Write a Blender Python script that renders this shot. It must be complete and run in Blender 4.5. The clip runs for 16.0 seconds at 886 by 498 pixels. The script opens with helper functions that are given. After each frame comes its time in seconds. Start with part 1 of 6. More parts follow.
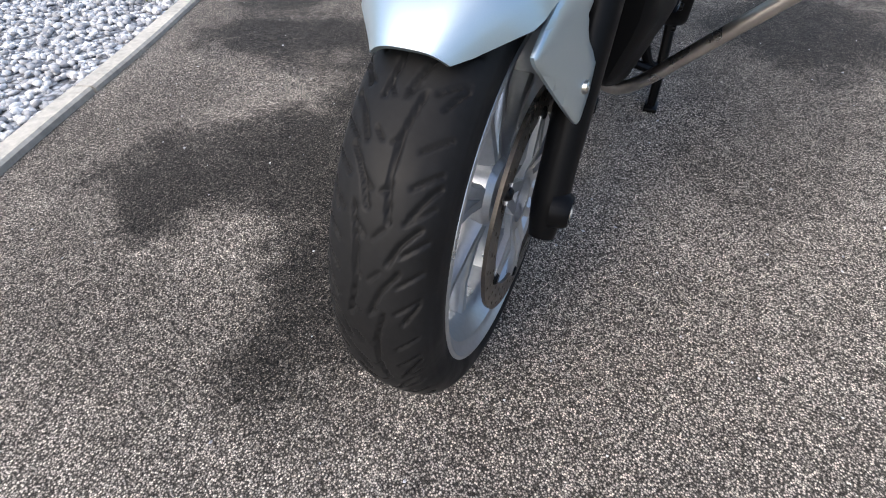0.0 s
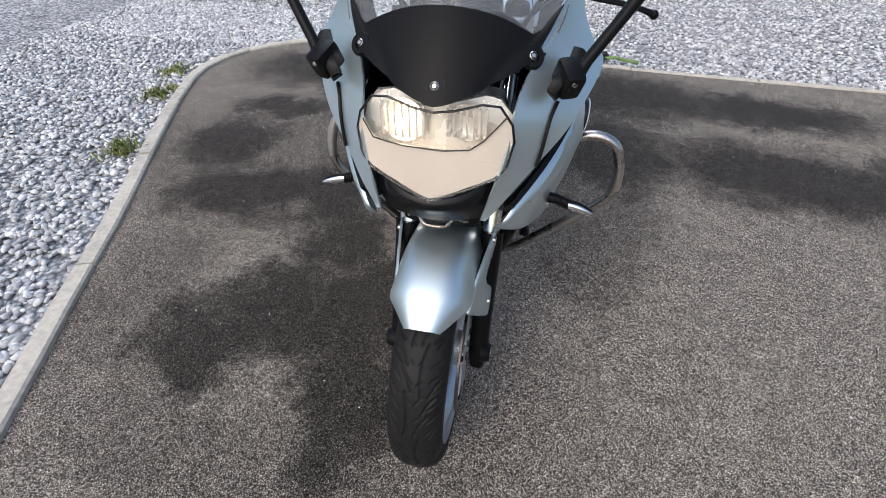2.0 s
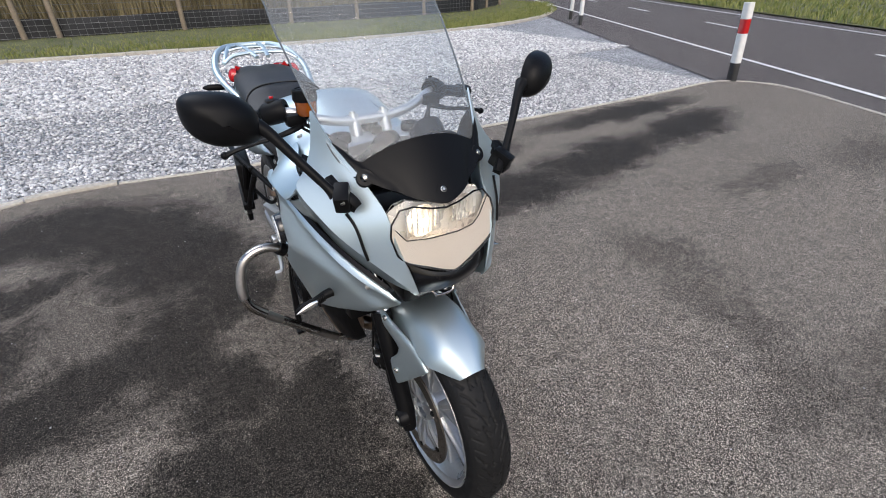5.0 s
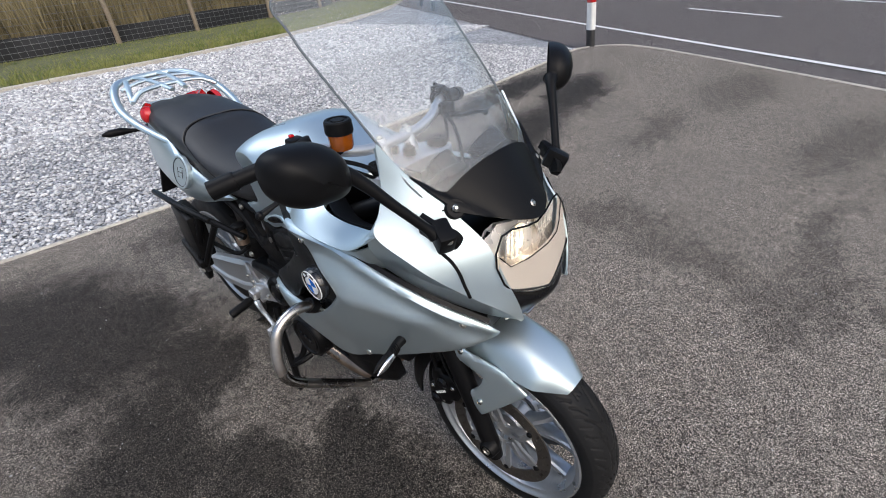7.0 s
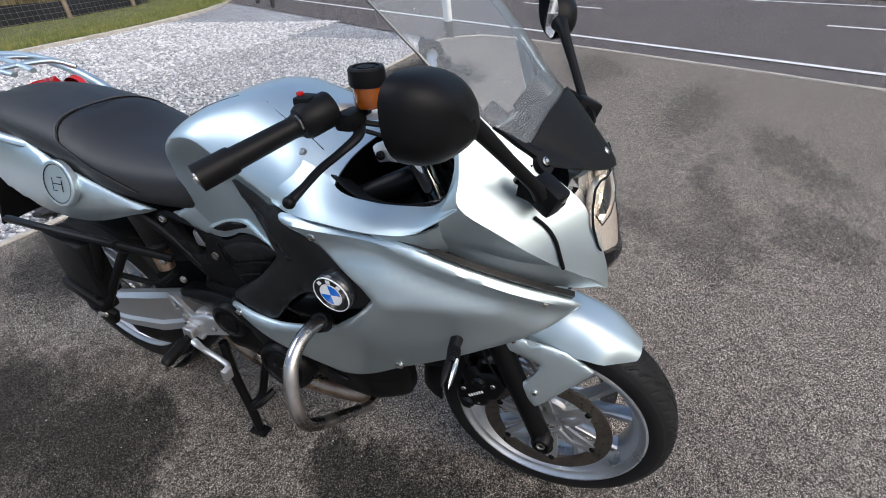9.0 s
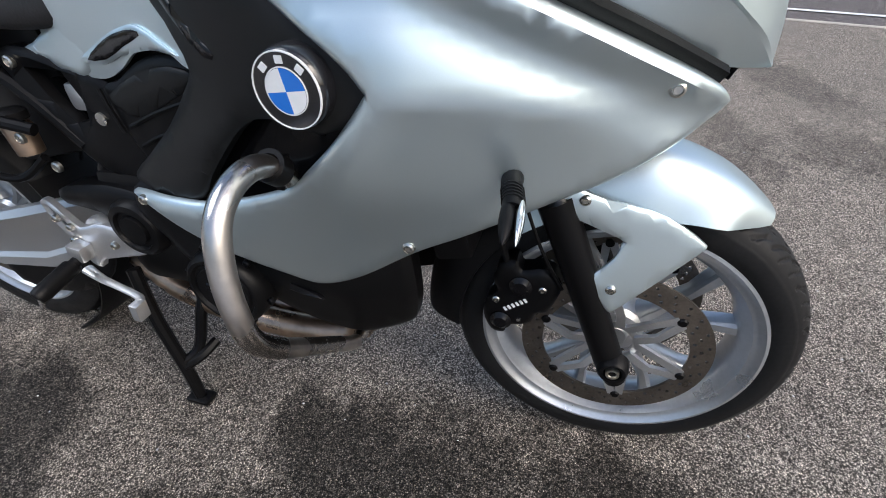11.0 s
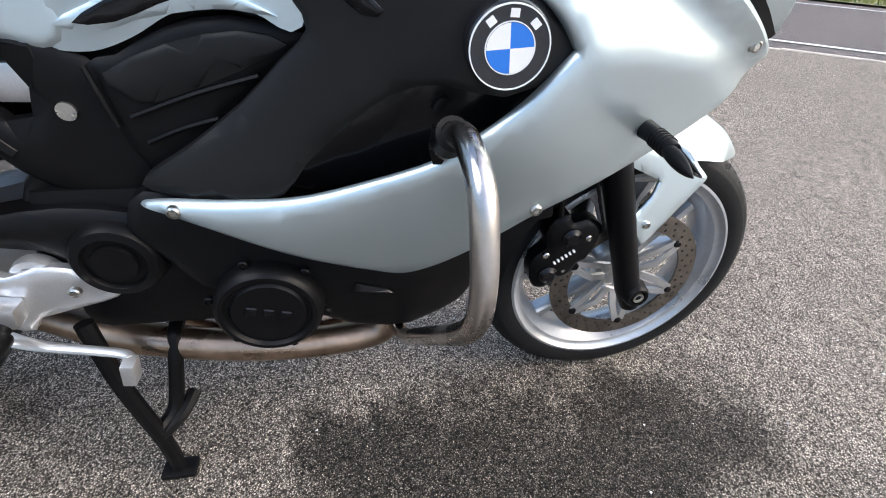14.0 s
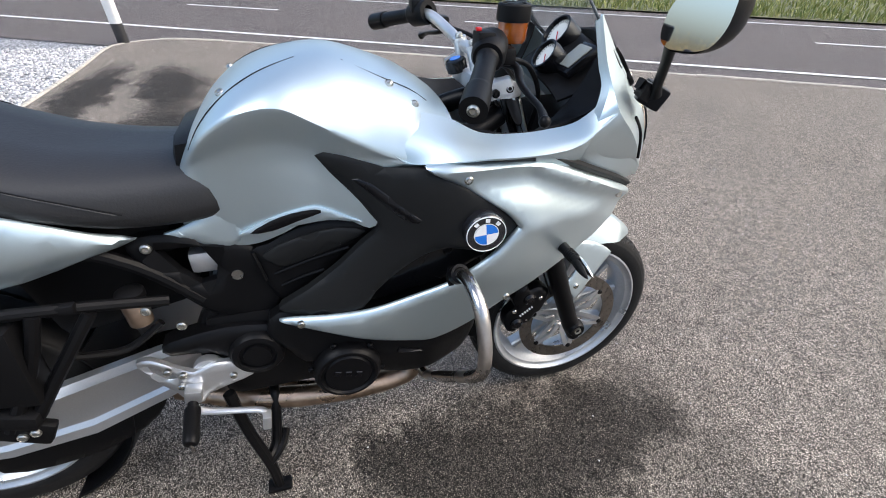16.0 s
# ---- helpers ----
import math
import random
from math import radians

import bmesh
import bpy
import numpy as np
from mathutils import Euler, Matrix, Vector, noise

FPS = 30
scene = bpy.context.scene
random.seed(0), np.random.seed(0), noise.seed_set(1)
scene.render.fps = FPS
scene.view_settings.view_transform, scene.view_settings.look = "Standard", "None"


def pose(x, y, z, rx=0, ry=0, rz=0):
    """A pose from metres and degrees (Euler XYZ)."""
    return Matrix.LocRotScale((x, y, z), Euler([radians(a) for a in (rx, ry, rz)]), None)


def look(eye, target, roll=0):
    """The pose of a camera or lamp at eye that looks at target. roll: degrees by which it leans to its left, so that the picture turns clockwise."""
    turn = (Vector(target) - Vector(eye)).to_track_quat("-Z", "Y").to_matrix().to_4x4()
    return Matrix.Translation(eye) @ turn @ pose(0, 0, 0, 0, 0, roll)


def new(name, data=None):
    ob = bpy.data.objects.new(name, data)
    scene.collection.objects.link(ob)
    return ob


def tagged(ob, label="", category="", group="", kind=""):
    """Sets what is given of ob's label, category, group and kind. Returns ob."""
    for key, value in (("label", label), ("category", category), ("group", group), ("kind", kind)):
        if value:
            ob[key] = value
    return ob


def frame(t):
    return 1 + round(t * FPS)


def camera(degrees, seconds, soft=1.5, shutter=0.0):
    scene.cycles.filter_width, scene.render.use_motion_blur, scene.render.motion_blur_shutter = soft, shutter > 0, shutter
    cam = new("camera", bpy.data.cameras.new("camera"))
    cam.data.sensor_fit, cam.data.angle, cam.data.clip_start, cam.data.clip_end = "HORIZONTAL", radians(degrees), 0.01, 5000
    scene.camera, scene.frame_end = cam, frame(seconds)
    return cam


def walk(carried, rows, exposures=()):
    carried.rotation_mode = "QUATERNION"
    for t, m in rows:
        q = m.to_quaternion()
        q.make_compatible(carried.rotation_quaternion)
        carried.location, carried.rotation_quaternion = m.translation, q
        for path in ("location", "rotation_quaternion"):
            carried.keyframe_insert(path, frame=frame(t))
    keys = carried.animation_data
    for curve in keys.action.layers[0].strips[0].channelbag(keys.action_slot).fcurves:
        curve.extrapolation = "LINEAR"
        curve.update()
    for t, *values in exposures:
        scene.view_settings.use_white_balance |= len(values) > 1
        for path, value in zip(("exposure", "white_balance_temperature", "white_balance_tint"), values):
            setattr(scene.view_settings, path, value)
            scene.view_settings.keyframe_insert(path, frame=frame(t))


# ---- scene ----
cam = camera(87.9, 16.0, soft=1.0)
PATH = [
    (0, (0.186, -0.494, 0.72), (-0.427, 0.743, -0.726), -2.0),
    (0.5, (0.236, -0.599, 0.922), (-0.306, 0.734, -0.467), -0.4),
    (1, (0.258, -0.702, 1.112), (-0.199, 0.688, -0.251), 0.4),
    (1.5, (0.226, -0.724, 1.184), (-0.179, 0.697, -0.163), 0.8),
    (2, (0.152, -0.737, 1.291), (-0.134, 0.74, -0.027), 0.6),
    (2.5, (0.078, -0.803, 1.358), (-0.066, 0.737, 0.09), 0.2),
    (3, (-0.046, -0.927, 1.412), (-0.01, 0.672, 0.211), 0.1),
    (3.5, (-0.14, -0.995, 1.435), (0.11, 0.639, 0.309), -0.2),
    (4, (-0.244, -0.95, 1.426), (0.235, 0.674, 0.362), -0.2),
    (4.2, (-0.29, -0.913, 1.416), (0.285, 0.688, 0.363), -0.4),
    (6.3, (-0.704, -0.638, 1.418), (0.455, 0.602, 0.361), -2.3),
    (6.5, (-0.716, -0.577, 1.426), (0.462, 0.645, 0.368), -3.5),
    (7, (-0.728, -0.459, 1.445), (0.499, 0.687, 0.358), -5.1),
    (7.5, (-0.75, -0.409, 1.43), (0.516, 0.627, 0.279), -2.6),
    (8, (-0.793, -0.303, 1.416), (0.609, 0.537, 0.264), 0.0),
    (8.5, (-0.825, -0.158, 1.401), (0.665, 0.566, 0.28), -2.3),
    (9, (-0.816, -0.072, 1.329), (0.702, 0.598, 0.211), -3.3),
    (9.5, (-0.768, -0.02, 1.201), (0.76, 0.604, 0.071), -4.8),
    (10, (-0.742, 0.012, 1.069), (0.775, 0.614, -0.087), -5.0),
    (10.2, (-0.73, 0.021, 1.03), (0.791, 0.607, -0.129), -4.7),
    (12.3, (-0.663, 0.337, 0.861), (0.955, 0.493, -0.304), 4.5),
    (12.5, (-0.686, 0.373, 0.855), (0.953, 0.417, -0.29), 5.3),
    (13, (-0.749, 0.435, 0.845), (0.904, 0.353, -0.277), 4.6),
    (13.5, (-0.752, 0.481, 0.861), (0.872, 0.26, -0.286), 4.3),
    (14, (-0.739, 0.543, 0.888), (0.844, 0.185, -0.28), 4.6),
    (14.5, (-0.78, 0.567, 0.986), (0.784, 0.159, -0.191), 3.5),
    (15, (-0.864, 0.627, 1.078), (0.692, 0.175, -0.094), 3.3),
    (15.5, (-0.921, 0.675, 1.19), (0.647, 0.187, 0.047), 3.0),
    (16, (-0.981, 0.695, 1.255), (0.606, 0.197, 0.143), 1.8),
]
walk(cam, [(t, look(eye, target, roll)) for t, eye, target, roll in PATH], exposures=[(0.0, 0.80, 5780, 10), (1.5, 0.44, 5780, 10), (4.0, 0.25, 5780, 10), (10.0, 0.36, 5780, 10), (12.5, 1.16, 5850, 10), (14.5, 1.20, 5850, 10), (16.0, 0.92, 5900, 10)])

# ---- light ----
world = bpy.data.worlds.new("overcast_sky")
scene.world = world
world.use_nodes = True
wn = world.node_tree
sky = wn.nodes.new("ShaderNodeTexSky")
sky.sky_type = 'NISHITA'
sky.sun_disc = False
sky.sun_elevation = radians(42)
sky.sun_rotation = radians(200)
sky.dust_density = 6.0
sky.air_density = 1.2
wn.links.new(sky.outputs[0], wn.nodes["Background"].inputs[0])
wn.nodes["Background"].inputs[1].default_value = 0.15
sun = new("sun", bpy.data.lights.new("sun", 'SUN'))
sun.data.energy = 1.0
sun.data.angle = radians(40)
sun.data.color = (1.0, 0.96, 0.9)
sun.matrix_world = look((0, 0, 30), (9, -22, -2))


# ---- materials ----
def nodes_of(name):
    m = bpy.data.materials.new(name)
    m.use_nodes = True
    nt = m.node_tree
    return m, nt, nt.nodes["Principled BSDF"]


def surface(name, colour, rough=0.5, metal=0.0, spread=0.12, grain=60.0, bump=0.15, depth=0.002, coat=0.0, rough_spread=0.12, big=3.0):
    """A surface with variation at two scales, a little relief and uneven gloss."""
    m, nt, b = nodes_of(name)
    N, L = nt.nodes.new, nt.links.new
    geo = N("ShaderNodeNewGeometry")
    fine = N("ShaderNodeTexNoise")
    fine.inputs["Scale"].default_value = grain
    fine.inputs["Detail"].default_value = 6
    wide = N("ShaderNodeTexNoise")
    wide.inputs["Scale"].default_value = big
    wide.inputs["Detail"].default_value = 4
    for n in (fine, wide):
        L(geo.outputs["Position"], n.inputs["Vector"])
    add = N("ShaderNodeMath")
    add.operation = 'ADD'
    L(fine.outputs[0], add.inputs[0])
    L(wide.outputs[0], add.inputs[1])
    rng = N("ShaderNodeMapRange")
    rng.inputs["From Min"].default_value, rng.inputs["From Max"].default_value = 0.6, 1.4
    rng.inputs["To Min"].default_value, rng.inputs["To Max"].default_value = 1 - spread, 1 + spread
    L(add.outputs[0], rng.inputs[0])
    mul = N("ShaderNodeVectorMath")
    mul.operation = 'SCALE'
    mul.inputs[0].default_value = colour
    L(rng.outputs[0], mul.inputs["Scale"])
    L(mul.outputs[0], b.inputs["Base Color"])
    rr = N("ShaderNodeMapRange")
    rr.inputs["From Min"].default_value, rr.inputs["From Max"].default_value = 0.3, 0.7
    rr.inputs["To Min"].default_value = max(0.02, rough - rough_spread)
    rr.inputs["To Max"].default_value = min(1, rough + rough_spread)
    L(wide.outputs[0], rr.inputs[0])
    L(rr.outputs[0], b.inputs["Roughness"])
    b.inputs["Metallic"].default_value = metal
    b.inputs["Specular IOR Level"].default_value = 0.14 if max(colour) < 0.012 else 0.5
    b.inputs["Coat Weight"].default_value = coat
    b.inputs["Coat Roughness"].default_value = 0.08
    if bump:
        bp = N("ShaderNodeBump")
        bp.inputs["Strength"].default_value = bump
        bp.inputs["Distance"].default_value = depth
        L(fine.outputs[0], bp.inputs["Height"])
        L(bp.outputs[0], b.inputs["Normal"])
    return m


SILVER = surface("silver_paint", (0.575, 0.67, 0.705), 0.40, 0.90, 0.03, 900, 0.03, 0.0005, 0.30, 0.02, 2)
BLACK_GLOSS = surface("black_gloss_plastic", (0.004, 0.004, 0.005), 0.26, 0, 0.2, 200, 0.03, 0.0005, 0.3, 0.05)
BLACK_PLASTIC = surface("black_textured_plastic", (0.0045, 0.0045, 0.005), 0.42, 0, 0.2, 900, 0.25, 0.0006, 0, 0.1)
BLACK_METAL = surface("black_coated_metal", (0.004, 0.004, 0.0045), 0.36, 0.0, 0.25, 300, 0.12, 0.0006, 0, 0.12)
GREY_PANEL = surface("dark_grey_plastic", (0.0112, 0.0116, 0.0118), 0.44, 0, 0.15, 900, 0.2, 0.0005, 0, 0.08)
SEAT = surface("black_grained_vinyl", (0.0125, 0.0125, 0.0135), 0.46, 0, 0.2, 260, 0.5, 0.0012, 0, 0.08)
THREAD = surface("grey_thread", (0.06, 0.06, 0.06), 0.8, 0, 0.2, 900, 0.2)
STEEL = surface("brushed_stainless", (0.52, 0.49, 0.46), 0.28, 1.0, 0.15, 90, 0.12, 0.0005, 0, 0.12, 9)
ALU = surface("cast_aluminium", (0.62, 0.63, 0.64), 0.36, 0.85, 0.1, 400, 0.15, 0.0005, 0, 0.1)
RIM = surface("silver_painted_rim", (0.47, 0.49, 0.51), 0.36, 0.75, 0.10, 120, 0.08, 0.0005, 0.2, 0.1, 12)
DISC = surface("brake_disc_steel", (0.17, 0.15, 0.128), 0.36, 0.85, 0.25, 220, 0.1, 0.0004, 0, 0.12, 20)
HEADER = surface("heat_tinted_exhaust_steel", (0.36, 0.27, 0.20), 0.34, 0.95, 0.3, 40, 0.1, 0.001, 0, 0.15, 10)
RUBBER = surface("tyre_rubber", (0.0115, 0.0115, 0.0118), 0.50, 0, 0.3, 150, 0.25, 0.0008, 0, 0.15, 14)
CHROME = surface("chrome", (0.8, 0.8, 0.8), 0.08, 1.0, 0.02, 100, 0, 0.001, 0, 0.02)
BOLT = surface("zinc_bolt_head", (0.55, 0.54, 0.5), 0.3, 1.0, 0.2, 300, 0.1)
MIRROR = surface("mirror_glass", (0.9, 0.92, 0.93), 0.03, 1.0, 0.0, 100, 0, 0.001, 0, 0.01)
RED = surface("red_lens", (0.45, 0.01, 0.012), 0.12, 0, 0.1, 100, 0.05, 0.001, 0.5, 0.03)
AMBER = surface("amber_fluid", (0.24, 0.062, 0.005), 0.15, 0, 0.2, 60, 0.05, 0.001, 0.4, 0.04, 20)
WHITE = surface("white_print", (0.75, 0.76, 0.76), 0.45, 0, 0.05, 200, 0.02)
BLUE = surface("blue_enamel", (0.02, 0.16, 0.62), 0.2, 0, 0.04, 200, 0.0, 0.001, 0.4, 0.03)
BLACK_ENAMEL = surface("black_enamel", (0.012, 0.012, 0.014), 0.2, 0, 0.05, 200, 0.0, 0.001, 0.4, 0.03)
DIAL = surface("pale_dial_face", (0.62, 0.63, 0.60), 0.5, 0, 0.05, 200, 0.0)
LCD = surface("grey_display", (0.22, 0.23, 0.21), 0.25, 0, 0.06, 100, 0.0, 0.001, 0.3, 0.03)
CONCRETE = surface("concrete_edging", (0.45, 0.42, 0.36), 0.85, 0, 0.35, 45, 0.5, 0.004, 0, 0.08, 5)
TIMBER = surface("weathered_timber", (0.22, 0.18, 0.13), 0.85, 0, 0.3, 30, 0.4, 0.004, 0, 0.08, 6)
BOARD = surface("black_barrier_sheet", (0.016, 0.017, 0.020), 0.5, 0, 0.3, 10, 0.3, 0.006, 0, 0.15, 2)
WIRE = surface("galvanised_wire", (0.22, 0.22, 0.22), 0.5, 0.6, 0.1, 40, 0.0)
POST_WHITE = surface("post_white_plastic", (0.72, 0.72, 0.70), 0.55, 0, 0.12, 20, 0.1, 0.002, 0, 0.1, 6)
POST_BLACK = surface("post_black_plastic", (0.025, 0.025, 0.026), 0.55, 0, 0.3, 20, 0.1, 0.002, 0, 0.1, 6)
SCREEN_EDGE = surface("smoky_screen_edge", (0.10, 0.11, 0.115), 0.2, 0, 0.2, 60, 0.05, 0.0005, 0.4, 0.05)
CLOTH = surface("black_wet_cloth", (0.015, 0.015, 0.016), 0.8, 0, 0.3, 60, 0.5, 0.004)
GREEN_CORD = surface("green_cord", (0.16, 0.26, 0.08), 0.8, 0, 0.3, 60, 0.3, 0.002)


def glass(name, colour, rough=0.02, alpha=0.3, slant=0.6, drops_relief=0.3):
    """Thin clear sheet: mostly see-through, with a gloss that grows at a slant."""
    m, nt, b = nodes_of(name)
    N, L = nt.nodes.new, nt.links.new
    clear = N("ShaderNodeBsdfTransparent")
    clear.inputs[0].default_value = (*colour, 1)
    gloss = N("ShaderNodeBsdfGlossy")
    gloss.inputs["Roughness"].default_value = rough
    haze = N("ShaderNodeBsdfDiffuse")
    haze.inputs[0].default_value = (0.75, 0.78, 0.8, 1)
    geo = N("ShaderNodeNewGeometry")
    drops = N("ShaderNodeTexVoronoi")
    drops.inputs["Scale"].default_value = 260
    L(geo.outputs["Position"], drops.inputs["Vector"])
    cut = N("ShaderNodeMapRange")
    cut.inputs["From Min"].default_value, cut.inputs["From Max"].default_value = 0.30, 0.16
    L(drops.outputs["Distance"], cut.inputs[0])
    patch = N("ShaderNodeTexNoise")
    patch.inputs["Scale"].default_value = 14
    L(geo.outputs["Position"], patch.inputs["Vector"])
    pm = N("ShaderNodeMapRange")
    pm.inputs["From Min"].default_value, pm.inputs["From Max"].default_value = 0.42, 0.68
    pm.inputs["To Max"].default_value = alpha * 2.0
    L(patch.outputs[0], pm.inputs[0])
    mm = N("ShaderNodeMath")
    mm.operation = 'MULTIPLY_ADD'
    mm.inputs[2].default_value = alpha * 0.6
    L(cut.outputs[0], mm.inputs[0])
    L(pm.outputs[0], mm.inputs[1])
    lw = N("ShaderNodeLayerWeight")
    lw.inputs[0].default_value = 0.5
    pw = N("ShaderNodeMath")
    pw.operation = 'POWER'
    pw.inputs[1].default_value = 5.0
    L(lw.outputs["Facing"], pw.inputs[0])
    fr = N("ShaderNodeMath")
    fr.operation = 'MULTIPLY_ADD'
    fr.inputs[1].default_value = slant
    fr.inputs[2].default_value = 0.025
    L(pw.outputs[0], fr.inputs[0])
    bp = N("ShaderNodeBump")
    bp.inputs["Strength"].default_value = drops_relief
    bp.inputs["Distance"].default_value = 0.001
    L(cut.outputs[0], bp.inputs["Height"])
    L(bp.outputs[0], gloss.inputs["Normal"])
    a = N("ShaderNodeMixShader")
    L(mm.outputs[0], a.inputs[0])
    L(clear.outputs[0], a.inputs[1])
    L(haze.outputs[0], a.inputs[2])
    c = N("ShaderNodeMixShader")
    L(fr.outputs[0], c.inputs[0])
    L(a.outputs[0], c.inputs[1])
    L(gloss.outputs[0], c.inputs[2])
    L(c.outputs[0], nt.nodes["Material Output"].inputs[0])
    return m


SCREEN = glass("clear_wet_screen", (0.92, 0.94, 0.95), 0.03, 0.10)
LENS = glass("clear_lens", (0.97, 0.97, 0.96), 0.02, 0.02, 0.4, 0.05)


def lamp_material(name, colour, strength):
    m, nt, b = nodes_of(name)
    b.inputs["Base Color"].default_value = (0.8, 0.78, 0.72, 1)
    b.inputs["Emission Color"].default_value = (*colour, 1)
    b.inputs["Emission Strength"].default_value = strength
    return m


def lit(m, colour, strength):
    b = m.node_tree.nodes["Principled BSDF"]
    b.inputs["Emission Color"].default_value = (*colour, 1)
    b.inputs["Emission Strength"].default_value = strength
    return m


BULB = lamp_material("lit_bulb", (1.0, 0.75, 0.48), 12.0)
FACET = surface("bright_reflector", (0.86, 0.83, 0.78), 0.28, 0.5, 0.05, 90, 0.1, 0.001, 0, 0.05, 30)
FROSTED = lit(surface("ribbed_frosted_lens", (0.52, 0.48, 0.43), 0.35, 0.15, 0.10, 240, 0.35, 0.0012, 0.5, 0.06, 14), (1.0, 0.66, 0.42), 0.15)


# wet patches on the asphalt: centre, half-axes and turn in degrees
WET = [
    (-0.30, 0.34, 0.20, 0.34, 0),
    (-0.58, 0.24, 0.46, 0.24, 8), (-0.28, -0.02, 0.22, 0.26, 0), (-0.85, 0.10, 0.25, 0.22, 20), (-0.27, 0.52, 0.14, 0.17, 0), (-1.15, 0.98, 0.46, 0.26, 5), (-0.72, 1.12, 0.26, 0.36, 0), (-0.52, 0.72, 0.20, 0.26, 0), (-0.42, 1.42, 0.24, 0.30, 0), (-1.50, 1.42, 0.30, 0.28, 15),
    (-0.62, 1.85, 0.42, 0.44, 0), (-1.30, 2.62, 0.66, 0.38, 5), (-0.80, 2.30, 0.46, 0.40, 0), (-1.35, 1.90, 0.35, 0.16, 10), (0.62, 1.75, 0.36, 0.46, 0),
    (1.55, 1.62, 0.68, 0.32, -8), (2.80, 1.75, 0.85, 0.30, 5), (4.20, 1.90, 0.90, 0.30, 10), (0.65, 2.55, 0.75, 0.40, 0), (1.70, 2.45, 0.60, 0.25, 0), (4.00, 2.62, 1.20, 0.20, 0),
]
# half-dried patches; those at x -0.25 also paint in shade under the bike
DAMP = [
    (0.52, 1.15, 0.26, 0.48, 0), (-0.25, 1.15, 0.26, 0.36, 0), (-0.25, 0.80, 0.22, 0.24, 0),
    (-0.70, -0.28, 0.45, 0.20, -15), (-1.20, 0.30, 0.22, 0.40, 10), (0.45, 0.72, 0.20, 0.22, 0), (-1.30, 1.40, 0.70, 0.60, 0),
    (1.80, 0.42, 0.20, 0.36, 10), (1.58, -0.10, 0.18, 0.40, -8), (1.45, -0.60, 0.34, 0.16, -20), (2.10, -0.58, 0.55, 0.11, -5), (2.75, -1.10, 0.60, 0.18, 10), (3.70, -0.55, 0.80, 0.22, -12),
    (5.00, 0.45, 0.80, 0.35, 0), (3.40, 0.74, 0.60, 0.16, 0), (1.65, -1.05, 0.30, 0.20, 0),
]


def asphalt(name, tone, wet_list, damp_list, chip=320.0):
    m, nt, b = nodes_of(name)
    N, L = nt.nodes.new, nt.links.new
    geo = N("ShaderNodeNewGeometry")
    warp = N("ShaderNodeTexNoise")
    warp.inputs["Scale"].default_value = 3.4
    warp.inputs["Detail"].default_value = 7
    warp.inputs["Roughness"].default_value = 0.7
    L(geo.outputs["Position"], warp.inputs["Vector"])
    ws = N("ShaderNodeVectorMath")
    ws.operation = 'MULTIPLY_ADD'
    ws.inputs[1].default_value = (0.7, 0.7, 0)
    L(warp.outputs["Color"], ws.inputs[0])
    L(geo.outputs["Position"], ws.inputs[2])
    off = N("ShaderNodeVectorMath")
    off.operation = 'SUBTRACT'
    off.inputs[1].default_value = (0.35, 0.35, 0)
    L(ws.outputs[0], off.inputs[0])
    def spread_of(patches, depth):
        last = None
        for x, y, a, c, turn in patches:
            mp = N("ShaderNodeMapping")
            mp.vector_type = 'TEXTURE'
            mp.inputs["Location"].default_value = (x, y, 0)
            mp.inputs["Rotation"].default_value = (0, 0, radians(turn))
            mp.inputs["Scale"].default_value = (a, c, 1)
            L(off.outputs[0], mp.inputs["Vector"])
            flat = N("ShaderNodeVectorMath")
            flat.operation = 'MULTIPLY'
            flat.inputs[1].default_value = (1, 1, 0)
            L(mp.outputs[0], flat.inputs[0])
            ln = N("ShaderNodeVectorMath")
            ln.operation = 'LENGTH'
            L(flat.outputs[0], ln.inputs[0])
            if last is None:
                last = ln.outputs["Value"]
            else:
                mn = N("ShaderNodeMath")
                mn.operation = 'SMOOTH_MIN'
                mn.inputs[2].default_value = 0.3
                L(last, mn.inputs[0])
                L(ln.outputs["Value"], mn.inputs[1])
                last = mn.outputs[0]
        wet = N("ShaderNodeMapRange")
        wet.interpolation_type = 'SMOOTHSTEP'
        wet.inputs["From Min"].default_value, wet.inputs["From Max"].default_value = 1.62, 0.50
        if last is None:
            wet.inputs[0].default_value = 9
        else:
            L(last, wet.inputs[0])
        wet.inputs["To Max"].default_value = depth
        return wet.outputs[0]

    soaked = N("ShaderNodeMath")
    soaked.operation = 'MAXIMUM'
    L(spread_of(wet_list, 1.0), soaked.inputs[0])
    L(spread_of(damp_list, 0.46), soaked.inputs[1])
    # broad damp clouds
    cloud = N("ShaderNodeTexNoise")
    cloud.inputs["Scale"].default_value = 0.9
    cloud.inputs["Detail"].default_value = 6
    cloud.inputs["Roughness"].default_value = 0.6
    L(geo.outputs["Position"], cloud.inputs["Vector"])
    cr = N("ShaderNodeMapRange")
    cr.inputs["From Min"].default_value, cr.inputs["From Max"].default_value = 0.46, 0.62
    cr.inputs["To Max"].default_value = 0.15
    L(cloud.outputs[0], cr.inputs[0])
    mx = N("ShaderNodeMath")
    mx.operation = 'MAXIMUM'
    L(soaked.outputs[0], mx.inputs[0])
    L(cr.outputs[0], mx.inputs[1])
    # stone chips
    vor = N("ShaderNodeTexVoronoi")
    vor.inputs["Scale"].default_value = chip
    L(geo.outputs["Position"], vor.inputs["Vector"])
    tone_n = N("ShaderNodeSeparateColor")
    L(vor.outputs["Color"], tone_n.inputs[0])
    ramp = N("ShaderNodeValToRGB")
